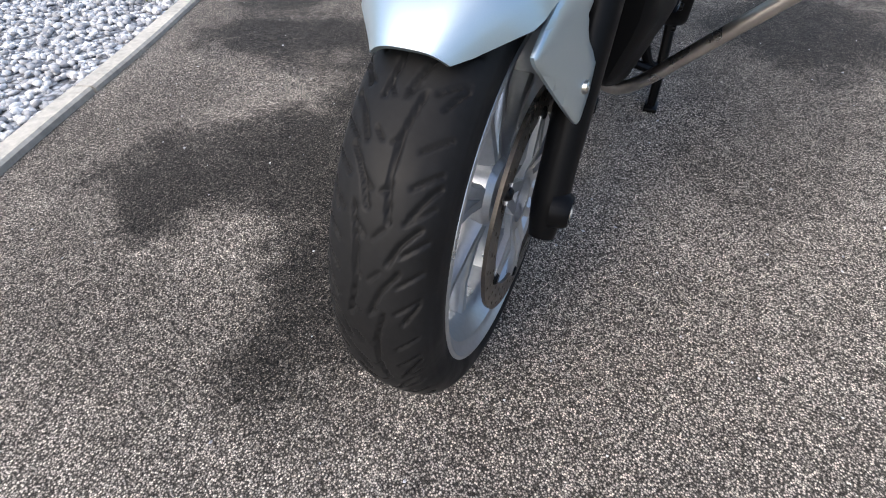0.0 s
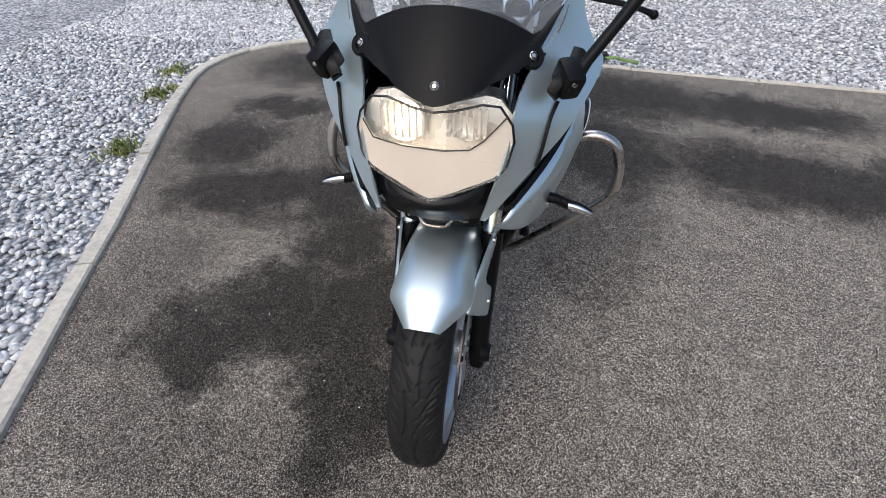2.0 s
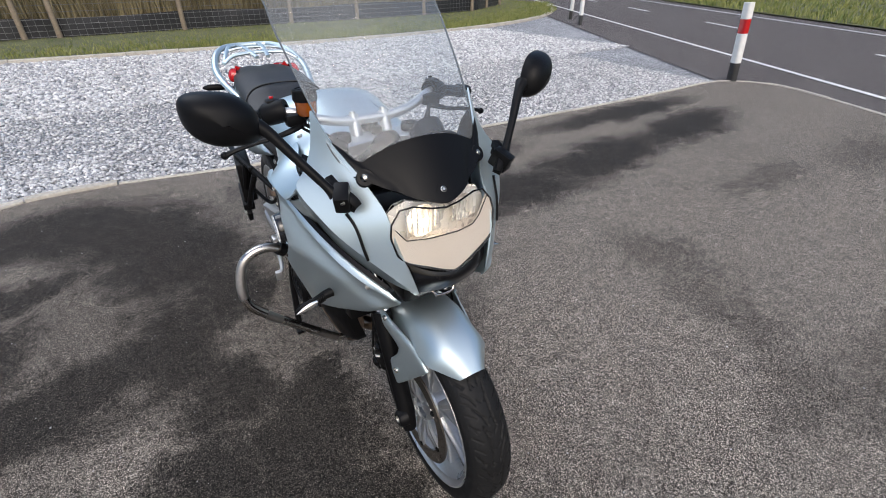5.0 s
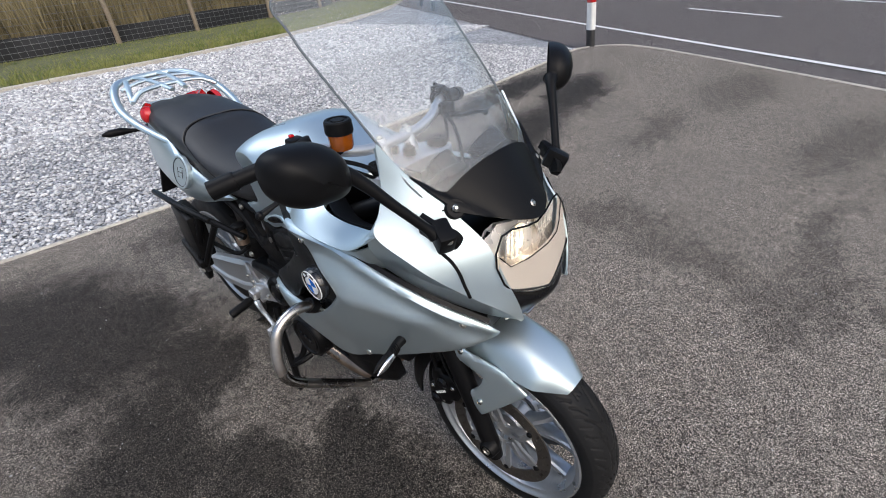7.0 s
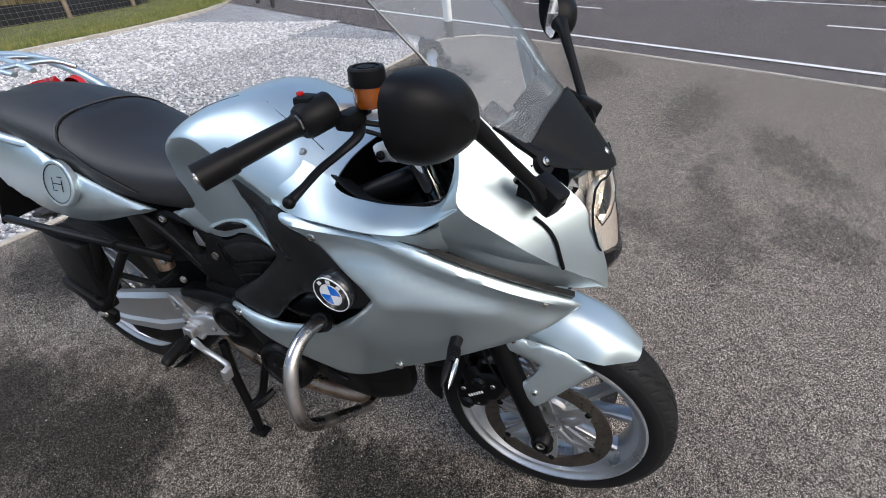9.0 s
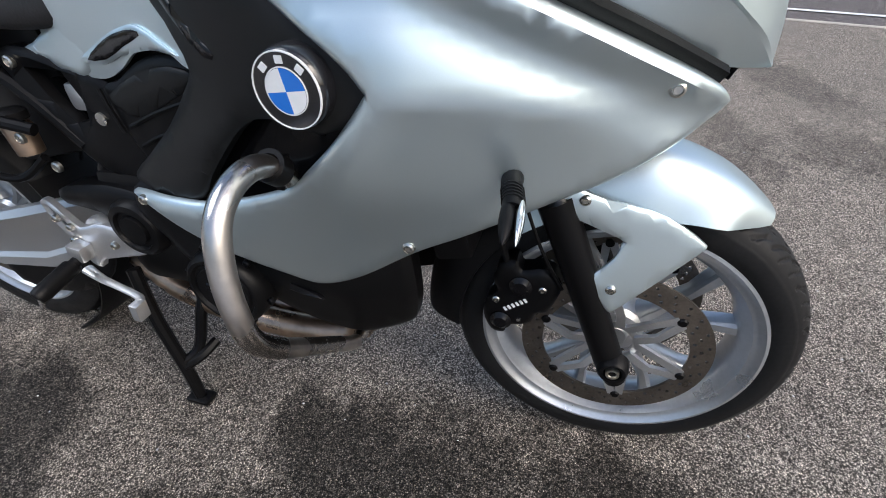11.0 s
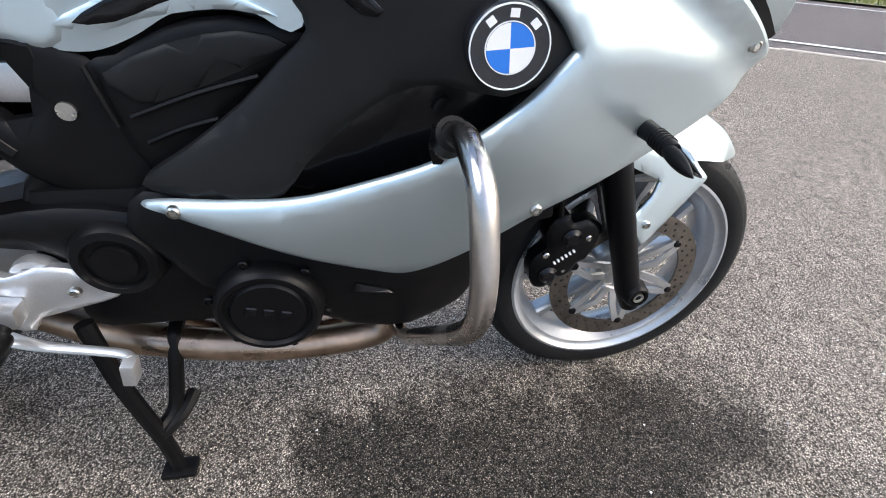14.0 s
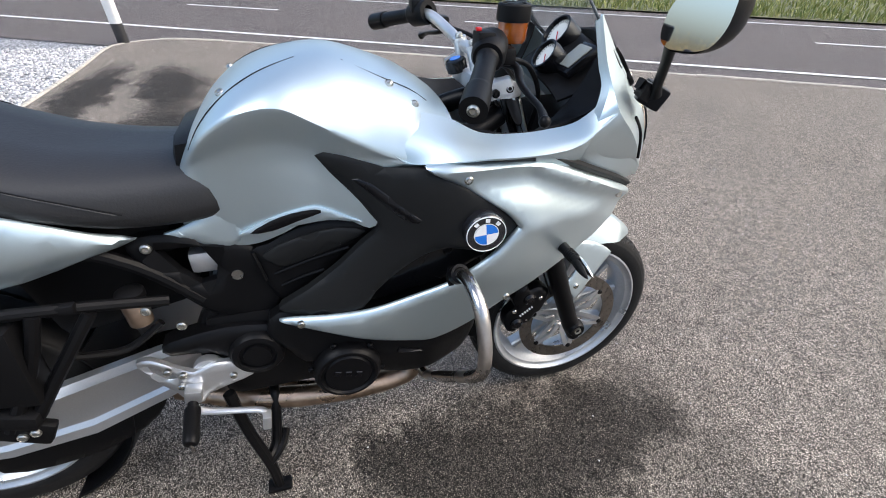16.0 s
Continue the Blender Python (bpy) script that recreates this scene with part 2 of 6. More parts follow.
    ramp.color_ramp.elements[0].position, ramp.color_ramp.elements[1].position = 0.0, 1.0
    ramp.color_ramp.elements[0].color = (tone[0] * 0.34, tone[1] * 0.34, tone[2] * 0.34, 1)
    ramp.color_ramp.elements[1].color = (tone[0] * 1.75, tone[1] * 1.75, tone[2] * 1.75, 1)
    e = ramp.color_ramp.elements.new(0.62)
    e.color = (*tone, 1)
    L(tone_n.outputs[0], ramp.inputs[0])
    gap = N("ShaderNodeMapRange")
    gap.inputs["From Min"].default_value, gap.inputs["From Max"].default_value = 0.30, 0.62
    gap.inputs["To Min"].default_value, gap.inputs["To Max"].default_value = 1.15, 0.18
    L(vor.outputs["Distance"], gap.inputs[0])
    sc = N("ShaderNodeVectorMath")
    sc.operation = 'SCALE'
    L(ramp.outputs[0], sc.inputs[0])
    L(gap.outputs[0], sc.inputs["Scale"])
    # wet fringes break up from stone to stone
    fringe = N("ShaderNodeMath")
    fringe.operation = 'MULTIPLY_ADD'
    fringe.inputs[1].default_value = 0.55
    fringe.inputs[2].default_value = -0.30
    L(tone_n.outputs[1], fringe.inputs[0])
    speck = N("ShaderNodeMath")
    speck.operation = 'ADD'
    L(mx.outputs[0], speck.inputs[0])
    L(fringe.outputs[0], speck.inputs[1])
    dark = N("ShaderNodeMapRange")
    dark.inputs["From Min"].default_value, dark.inputs["From Max"].default_value = 0.0, 1.0
    dark.inputs["To Min"].default_value, dark.inputs["To Max"].default_value = 1.0, 0.115
    L(speck.outputs[0], dark.inputs[0])
    mott = N("ShaderNodeTexNoise")
    mott.inputs["Scale"].default_value = 75
    mott.inputs["Detail"].default_value = 9
    mott.inputs["Roughness"].default_value = 0.82
    L(geo.outputs["Position"], mott.inputs["Vector"])
    mt = N("ShaderNodeMapRange")
    mt.inputs["From Min"].default_value, mt.inputs["From Max"].default_value = 0.32, 0.68
    mt.inputs["To Min"].default_value, mt.inputs["To Max"].default_value = 0.5, 1.55
    L(mott.outputs[0], mt.inputs[0])
    wide = N("ShaderNodeTexNoise")
    wide.inputs["Scale"].default_value = 16
    wide.inputs["Detail"].default_value = 9
    wide.inputs["Roughness"].default_value = 0.78
    L(geo.outputs["Position"], wide.inputs["Vector"])
    wr = N("ShaderNodeMapRange")
    wr.inputs["From Min"].default_value, wr.inputs["From Max"].default_value = 0.34, 0.66
    wr.inputs["To Min"].default_value, wr.inputs["To Max"].default_value = 0.70, 1.32
    L(wide.outputs[0], wr.inputs[0])
    both = N("ShaderNodeMath")
    both.operation = 'MULTIPLY'
    L(mt.outputs[0], both.inputs[0])
    L(wr.outputs[0], both.inputs[1])
    sc3 = N("ShaderNodeVectorMath")
    sc3.operation = 'SCALE'
    L(sc.outputs[0], sc3.inputs[0])
    L(both.outputs[0], sc3.inputs["Scale"])
    sc2 = N("ShaderNodeVectorMath")
    sc2.operation = 'SCALE'
    L(sc3.outputs[0], sc2.inputs[0])
    L(dark.outputs[0], sc2.inputs["Scale"])
    L(sc2.outputs[0], b.inputs["Base Color"])
    rg = N("ShaderNodeMapRange")
    rg.inputs["To Min"].default_value, rg.inputs["To Max"].default_value = 0.92, 0.66
    L(mx.outputs[0], rg.inputs[0])
    L(rg.outputs[0], b.inputs["Roughness"])
    bp = N("ShaderNodeBump")
    b.inputs["Specular IOR Level"].default_value = 0.10
    bp.invert = True
    bp.inputs["Strength"].default_value = 0.9
    bp.inputs["Distance"].default_value = 0.003
    L(vor.outputs["Distance"], bp.inputs["Height"])
    L(bp.outputs[0], b.inputs["Normal"])
    return m


ASPHALT = asphalt("damp_brown_asphalt", (0.425, 0.378, 0.322), WET, DAMP)
ROAD = asphalt("grey_road_asphalt", (0.250, 0.226, 0.218), [], [], 240.0)


def stones_material(name):
    m, nt, b = nodes_of(name)
    N, L = nt.nodes.new, nt.links.new
    geo = N("ShaderNodeNewGeometry")
    ramp = N("ShaderNodeValToRGB")
    ramp.color_ramp.elements[0].color = (0.27, 0.275, 0.29, 1)
    ramp.color_ramp.elements[1].color = (0.78, 0.78, 0.775, 1)
    e = ramp.color_ramp.elements.new(0.55)
    e.color = (0.50, 0.50, 0.505, 1)
    L(geo.outputs["Random Per Island"], ramp.inputs[0])
    no = N("ShaderNodeTexNoise")
    no.inputs["Scale"].default_value = 90
    L(geo.outputs["Position"], no.inputs["Vector"])
    mr = N("ShaderNodeMapRange")
    mr.inputs["To Min"].default_value, mr.inputs["To Max"].default_value = 0.7, 1.25
    L(no.outputs[0], mr.inputs[0])
    sc = N("ShaderNodeVectorMath")
    sc.operation = 'SCALE'
    L(ramp.outputs[0], sc.inputs[0])
    L(mr.outputs[0], sc.inputs["Scale"])
    L(sc.outputs[0], b.inputs["Base Color"])
    b.inputs["Roughness"].default_value = 0.75
    return m


def gravel_bed_material(name, scale=42.0):
    m, nt, b = nodes_of(name)
    N, L = nt.nodes.new, nt.links.new
    geo = N("ShaderNodeNewGeometry")
    vor = N("ShaderNodeTexVoronoi")
    vor.inputs["Scale"].default_value = scale
    L(geo.outputs["Position"], vor.inputs["Vector"])
    sep = N("ShaderNodeSeparateColor")
    L(vor.outputs["Color"], sep.inputs[0])
    ramp = N("ShaderNodeValToRGB")
    ramp.color_ramp.elements[0].color = (0.22, 0.225, 0.24, 1)
    ramp.color_ramp.elements[1].color = (0.70, 0.71, 0.73, 1)
    L(sep.outputs[0], ramp.inputs[0])
    # shade between the stones, put into the bed's colour
    gap = N("ShaderNodeMapRange")
    gap.inputs["From Min"].default_value, gap.inputs["From Max"].default_value = 0.3, 0.75
    gap.inputs["To Min"].default_value, gap.inputs["To Max"].default_value = 1.0, 0.25
    L(vor.outputs["Distance"], gap.inputs[0])
    no = N("ShaderNodeTexNoise")
    no.inputs["Scale"].default_value = 0.8
    no.inputs["Detail"].default_value = 5
    L(geo.outputs["Position"], no.inputs["Vector"])
    mr = N("ShaderNodeMapRange")
    mr.inputs["From Min"].default_value, mr.inputs["From Max"].default_value = 0.3, 0.7
    mr.inputs["To Min"].default_value, mr.inputs["To Max"].default_value = 0.8, 1.15
    L(no.outputs[0], mr.inputs[0])
    mu = N("ShaderNodeMath")
    mu.operation = 'MULTIPLY'
    L(gap.outputs[0], mu.inputs[0])
    L(mr.outputs[0], mu.inputs[1])
    sc = N("ShaderNodeVectorMath")
    sc.operation = 'SCALE'
    L(ramp.outputs[0], sc.inputs[0])
    L(mu.outputs[0], sc.inputs["Scale"])
    L(sc.outputs[0], b.inputs["Base Color"])
    b.inputs["Roughness"].default_value = 0.85
    bp = N("ShaderNodeBump")
    bp.invert = True
    bp.inputs["Strength"].default_value = 0.9
    bp.inputs["Distance"].default_value = 0.015
    L(vor.outputs["Distance"], bp.inputs["Height"])
    L(bp.outputs[0], b.inputs["Normal"])
    return m


STONES = stones_material("pale_limestone_chips")
GRAVEL = gravel_bed_material("pale_gravel_bed")


def plant_material(name, a, c, scale=3.0):
    m, nt, b = nodes_of(name)
    N, L = nt.nodes.new, nt.links.new
    geo = N("ShaderNodeNewGeometry")
    no = N("ShaderNodeTexNoise")
    no.inputs["Scale"].default_value = scale
    no.inputs["Detail"].default_value = 5
    L(geo.outputs["Position"], no.inputs["Vector"])
    ad = N("ShaderNodeMath")
    ad.operation = 'MULTIPLY_ADD'
    ad.inputs[1].default_value = 0.5
    L(geo.outputs["Random Per Island"], ad.inputs[0])
    L(no.outputs[0], ad.inputs[2])
    ramp = N("ShaderNodeValToRGB")
    ramp.color_ramp.elements[0].position, ramp.color_ramp.elements[1].position = 0.45, 1.0
    ramp.color_ramp.elements[0].color = (*a, 1)
    ramp.color_ramp.elements[1].color = (*c, 1)
    L(ad.outputs[0], ramp.inputs[0])
    L(ramp.outputs[0], b.inputs["Base Color"])
    b.inputs["Roughness"].default_value = 0.7
    return m


GRASS = plant_material("winter_grass", (0.09, 0.13, 0.025), (0.27, 0.27, 0.08))
REED = plant_material("dry_reeds", (0.10, 0.08, 0.035), (0.30, 0.25, 0.13), 1.2)
SOIL = surface("grassy_soil", (0.10, 0.105, 0.045), 0.9, 0, 0.4, 25, 0.6, 0.02, 0, 0.05, 1.5)


# ---- building helpers ----
def part(name, bm, material, parent=None, label="", sharp=35):
    me = bpy.data.meshes.new(name)
    bmesh.ops.recalc_face_normals(bm, faces=bm.faces[:])
    bm.to_mesh(me)
    bm.free()
    me.materials.append(material)
    me.polygons.foreach_set("use_smooth", [True] * len(me.polygons))
    me.set_sharp_from_angle(angle=radians(sharp))
    ob = new(name, me)
    if parent is not None:
        ob.parent = parent
    return tagged(ob, label)


def curve_points(pts, n=8, closed=False):
    """Points along a smooth curve through pts."""
    p = [Vector(q) for q in pts]
    out = []
    m = len(p)
    for i in range(m if closed else m - 1):
        a, b, c, d = (p[(i - 1) % m], p[i], p[(i + 1) % m], p[(i + 2) % m]) if closed else (p[max(i - 1, 0)], p[i], p[i + 1], p[min(i + 2, m - 1)])
        for k in range(n):
            t = k / n
            out.append(0.5 * ((2 * b) + (c - a) * t + (2 * a - 5 * b + 4 * c - d) * t * t + (3 * b - a - 3 * c + d) * t ** 3))
    if not closed:
        out.append(p[-1])
    return out


def tube(bm, pts, r, seg=12, n=6, smooth=True, flat=1.0):
    """A round bar along pts; r is one radius or one for each point."""
    p = curve_points(pts, n) if smooth and len(pts) > 2 else [Vector(q) for q in pts]
    rs = r if isinstance(r, (list, tuple)) else [r] * len(pts)
    k = len(p) - 1
    rad = [float(np.interp(i / k * (len(rs) - 1), range(len(rs)), rs)) for i in range(len(p))]
    t0 = (p[1] - p[0]).normalized()
    up = Vector((0, 0, 1)) if abs(t0.z) < 0.9 else Vector((0, 1, 0))
    side = t0.cross(up).normalized()
    rings = []
    for i, q in enumerate(p):
        t = (p[min(i + 1, k)] - p[max(i - 1, 0)]).normalized()
        side = (side - t * side.dot(t)).normalized()
        other = t.cross(side)
        rings.append([bm.verts.new(q + rad[i] * (math.cos(a) * side + flat * math.sin(a) * other)) for a in (2 * math.pi * j / seg for j in range(seg))])
    for a, b in zip(rings, rings[1:]):
        for j in range(seg):
            bm.faces.new((a[j], a[(j + 1) % seg], b[(j + 1) % seg], b[j]))
    bm.faces.new(rings[0][::-1])
    bm.faces.new(rings[-1])
    return bm


def bar(name, pts, r, material, parent, label="", **kw):
    return part(name, tube(bmesh.new(), pts, r, **kw), material, parent, label)


def lathe(bm, profile, centre=(0, 0, 0), axis=(1, 0, 0), seg=48, closed=False):
    """Turns (radius, along) pairs about an axis through centre."""
    ax = Vector(axis).normalized()
    u = ax.orthogonal().normalized()
    v = ax.cross(u)
    c = Vector(centre)
    rings = []
    for r, h in profile:
        if r < 1e-6:
            rings.append([bm.verts.new(c + ax * h)])
        else:
            rings.append([bm.verts.new(c + ax * h + r * (math.cos(2 * math.pi * j / seg) * u + math.sin(2 * math.pi * j / seg) * v)) for j in range(seg)])
    pairs = list(zip(rings, rings[1:])) + ([(rings[-1], rings[0])] if closed else [])
    for a, b in pairs:
        for j in range(seg):
            q = [a[j % len(a)], a[(j + 1) % len(a)], b[(j + 1) % len(b)], b[j % len(b)]]
            q = list(dict.fromkeys(q))
            if len(q) > 2:
                bm.faces.new(q)
    return bm


def box(bm, centre, size, turn=None, bevel=0.0, seg=2):
    r = bmesh.ops.create_cube(bm, size=1.0)
    vs = r["verts"]
    m = Matrix.Translation(centre) @ (turn.to_4x4() if turn is not None else Matrix.Identity(4)) @ Matrix.Diagonal((*size, 1))
    bmesh.ops.transform(bm, matrix=m, verts=vs)
    if bevel:
        es = list({e for v in vs for e in v.link_edges})
        bmesh.ops.bevel(bm, geom=es, offset=bevel, segments=seg, affect='EDGES', profile=0.6)
    return bm


def loft(bm, rows, closed=False, caps=False):
    """A skin over rows of points, all of one length."""
    vs = [[bm.verts.new(q) for q in row] for row in rows]
    for a, b in zip(vs, vs[1:]):
        n = len(a)
        for j in range(n if closed else n - 1):
            bm.faces.new((a[j], a[(j + 1) % n], b[(j + 1) % n], b[j]))
    if caps:
        bm.faces.new(vs[0][::-1])
        bm.faces.new(vs[-1])
    return bm


def skin(bm, rows, thick, n=4, across=4):
    """A shell with thickness over rows of points, smoothed both ways."""
    rows = [curve_points(r, n) for r in rows]
    cols = list(zip(*rows))
    cols = [curve_points(c, across) for c in cols]
    top = [[bm.verts.new(q) for q in c] for c in cols]
    h, w = len(cols), len(cols[0])
    centre = sum((q for c in cols for q in c), Vector()) / (h * w)
    low = []
    for i in range(h):
        line = []
        for j in range(w):
            du = cols[min(i + 1, h - 1)][j] - cols[max(i - 1, 0)][j]
            dv = cols[i][min(j + 1, w - 1)] - cols[i][max(j - 1, 0)]
            nn = du.cross(dv)
            nn = nn.normalized() if nn.length > 1e-9 else Vector((0, 0, 0))
            line.append(bm.verts.new(cols[i][j] + nn * thick))
        low.append(line)
    for i in range(h - 1):
        for j in range(w - 1):
            bm.faces.new((top[i][j], top[i + 1][j], top[i + 1][j + 1], top[i][j + 1]))
            bm.faces.new((low[i][j], low[i][j + 1], low[i + 1][j + 1], low[i + 1][j]))
    for i in range(h - 1):
        for j in (0, w - 1):
            bm.faces.new((top[i][j], top[i + 1][j], low[i + 1][j], low[i][j]))
    for j in range(w - 1):
        for i in (0, h - 1):
            bm.faces.new((top[i][j], top[i][j + 1], low[i][j + 1], low[i][j]))
    return bm


def inside(poly, x, y):
    hit = False
    j = len(poly) - 1
    for i in range(len(poly)):
        (xa, ya), (xb, yb) = poly[i], poly[j]
        if (ya > y) != (yb > y) and x < (xb - xa) * (y - ya) / (yb - ya) + xa:
            hit = not hit
        j = i
    return hit


def edge_gap(poly, x, y):
    a = np.array(poly)
    b = np.roll(a, -1, 0)
    d = b - a
    t = np.clip(((x - a[:, 0]) * d[:, 0] + (y - a[:, 1]) * d[:, 1]) / np.maximum((d ** 2).sum(1), 1e-12), 0, 1)
    return float(np.min(np.hypot(x - a[:, 0] - t * d[:, 0], y - a[:, 1] - t * d[:, 1])))


from mathutils.geometry import delaunay_2d_cdt


def plate(bm, outline, shape, thick=0.012, lip=0.005, lip_width=0.009, step=0.02, round_corners=3, holes=(), place=None):
    """A curved sheet with rounded rims: outline in a plane, shape(u, v) its height over the plane.
    place turns (u, v, height) into a point; by default u is y, v is z and the height is x."""
    place = place or (lambda u, v, h: (h, u, v))
    loop = [(q.x, q.y) for q in curve_points([(u, v, 0) for u, v in outline], round_corners, True)] if round_corners else list(outline)
    pts = list(loop)
    edges = [(i, (i + 1) % len(loop)) for i in range(len(loop))]
    for hole in holes:
        s = len(pts)
        pts += list(hole)
        edges += [(s + i, s + (i + 1) % len(hole)) for i in range(len(hole))]
    us, vs = [p[0] for p in loop], [p[1] for p in loop]

    def solid(u, v):
        return inside(loop, u, v) and not any(inside(h, u, v) for h in holes)

    def gap(u, v):
        return min([edge_gap(loop, u, v)] + [edge_gap(h, u, v) for h in holes])
    for ring in (0.35, 1.0):
        for q, r in ((loop, 1), *((h, -1) for h in holes)):
            area = sum(a[0] * b[1] - b[0] * a[1] for a, b in zip(q, list(q[1:]) + [q[0]]))
            for i in range(len(q)):
                a, b = Vector(q[i - 1]), Vector(q[(i + 1) % len(q)])
                d = (b - a)
                if d.length < 1e-6:
                    continue
                nn = Vector((-d.y, d.x)).normalized() * (1 if area > 0 else -1) * r
                c = Vector(q[i]) + nn * lip_width * ring
                if solid(c.x, c.y) and gap(c.x, c.y) > lip_width * ring * 0.8:
                    pts.append((c.x, c.y))
    nu, nv = max(2, int((max(us) - min(us)) / step)), max(2, int((max(vs) - min(vs)) / step))
    for i in range(nu + 1):
        for j in range(nv + 1):
            u = min(us) + (max(us) - min(us)) * (i + 0.5 * (j % 2)) / nu
            v = min(vs) + (max(vs) - min(vs)) * j / nv
            if solid(u, v) and gap(u, v) > lip_width * 1.5:
                pts.append((u, v))
    vv, _, ff, *_ = delaunay_2d_cdt([Vector(p) for p in pts], edges, [], 0, 1e-5)
    ff = [f for f in ff if solid(sum(vv[i].x for i in f) / 3, sum(vv[i].y for i in f) / 3)]
    gaps = [gap(p.x, p.y) for p in vv]
    top, low = {}, {}
    count = {}
    for f in ff:
        for i in f:
            if i not in top:
                drop = lip * (1 - min(1, gaps[i] / lip_width)) ** 2
                h = shape(vv[i].x, vv[i].y)
                s = 1 if h >= 0 else -1
                top[i] = bm.verts.new(place(vv[i].x, vv[i].y, h - s * drop))
                low[i] = bm.verts.new(place(vv[i].x, vv[i].y, h - s * (thick + lip)))
        for k in range(3):
            e = tuple(sorted((f[k], f[(k + 1) % 3])))
            count[e] = count.get(e, 0) + 1
    for f in ff:
        try:
            bm.faces.new([top[i] for i in f])
            bm.faces.new([low[i] for i in reversed(f)])
        except ValueError:
            pass
    for (i, j), c in count.items():
        if c == 1:
            bm.faces.new((top[i], top[j], low[j], low[i]))
    return bm


def mirrored(pts, s):
    return [(s * x, y, z) for x, y, z in pts]


def thing(name, label, category, group="", at=(0, 0, 0), kind=""):
    ob = new(name)
    ob.location = at
    ob.empty_display_size = 0.1
    return tagged(ob, label, category, group, kind)


def screw(parent, at, axis=(1, 0, 0), r=0.008, name="bolt", material=None):
    bm = lathe(bmesh.new(), [(0, 0.004), (r * 0.45, 0.004), (r * 0.5, 0.0015), (r * 0.62, 0.0015), (r * 0.7, 0.004), (r, 0.002), (r * 1.05, -0.004)], at, axis, 14)
    return part(name, bm, material or BOLT, parent)


# ---- ground and surroundings ----
ROAD_DIR = Vector((0.490, 0.872, 0)).normalized()
ROAD_OUT = Vector((ROAD_DIR.y, -ROAD_DIR.x, 0))


def road_point(along, out, z=0.0):
    p = ROAD_DIR * along + ROAD_OUT * out
    return (p.x, p.y, z)


def flat(name, outline, z, material, label, category, kind="structure"):
    bm = bmesh.new()
    f = bm.faces.new([bm.verts.new((x, y, z)) for x, y in outline])
    bmesh.ops.triangulate(bm, faces=[f])
    ob = part(name, bm, material, None, label)
    for p in ob.data.polygons:
        if p.normal.z < 0:
            p.flip()
    return tagged(ob, label, category, kind=kind)


# edge of the asphalt bay: kerb, rounded corner, back edge, rounded corner at the road
EDGE_LEFT = [(0.1, -3.9), (-0.62, -1.9), (-1.29, -0.25), (-1.44, 0.11), (-1.64, 0.61), (-2.0, 1.42), (-2.22, 1.97), (-2.33, 2.40), (-2.2, 2.83), (-1.88, 3.15), (-1.42, 3.33), (-0.9, 3.33)]
EDGE_BACK = [(-0.35, 3.24), (0.6, 3.11), (1.9, 3.03), (3.6, 2.98), (5.2, 2.98), (6.2, 3.03)]
EDGE_ROAD = [(6.62, 2.95), (6.92, 2.55), (6.80, 1.95), (6.35, 1.0), (5.9, 0.15), (5.0, -1.45), (3.9, -3.45), (2.7, -5.6), (1.0, -8.7)]
left = [(p.x, p.y) for p in curve_points([(x, y, 0) for x, y in EDGE_LEFT], 4)]
back = [(p.x, p.y) for p in curve_points([(x, y, 0) for x, y in [EDGE_LEFT[-1]] + EDGE_BACK + EDGE_ROAD], 3)][1:]
flat("ground", [(-900, -900), (900, -900), (900, 900), (-900, 900)], -0.05, SOIL, "grassy soil reaching to the horizon", "ground")
flat("gravel_bed", [(-30, -14), (-3, -14), (-1, -8), (0.1, -3.9)] + left[1:] + back[:-14] + [(7.4, 4.2), (8.6, 6.3), (10.4, 9.5), (12.6, 12.7), (11.0, 12.2), (8.0, 10.6), (4.5, 10.25), (0.0, 10.6), (-4.0, 10.95), (-12, 11.2), (-30, 11.5)], -0.018, GRAVEL, "pale grey limestone gravel beside the asphalt", "gravel")
flat("asphalt_bay", left + back + [(-1, -12), (-4, -20), (-1, -9)], 0.0, ASPHALT, "brown-grey asphalt with dark damp patches", "asphalt")
verge = [road_point(a, o)[:2] for a, o in ((-60, 4.2), (60, 4.2), (60, 11.6), (-60, 11.6))]
flat("road", verge, -0.006, ROAD, "grey asphalt road with white lines", "road")


def road_strip(name, a0, a1, out, width, label):
    bm = bmesh.new()
    n = max(1, int((a1 - a0) / 2))
    for i in range(n):
        s, e = a0 + (a1 - a0) * i / n, a0 + (a1 - a0) * (i + 1) / n
        bm.faces.new([bm.verts.new(road_point(*q)) for q in ((s, out - width / 2, 0.004), (e, out - width / 2, 0.004), (e, out + width / 2, 0.004), (s, out + width / 2, 0.004))])
    ob = part(name, bm, POST_WHITE, None)
    return tagged(ob, label, "road marking", kind="structure")


road_strip("edge_line", -40, 60, 5.68, 0.10, "white painted line along the road edge")
road_strip("far_edge_line", -40, 60, 10.75, 0.10, "white painted line along the far road edge")
for k, a in enumerate(range(-33, 50, 6)):
    tagged(road_strip("centre_dash", a + 2.75, a + 4.85, 8.35, 0.10, "white painted dash in the middle of the road"), group="dashes along the road")
flat("far_verge", [road_point(a, o)[:2] for a, o in ((-60, 11.6), (60, 11.6), (60, 40), (-60, 40))], 0.03, SOIL, "green grass verge across the road", "verge")

# concrete edging, laid in short lengths
edging = tagged(thing("kerb_edging", "weathered concrete edging along the asphalt", "kerb", kind="structure"))


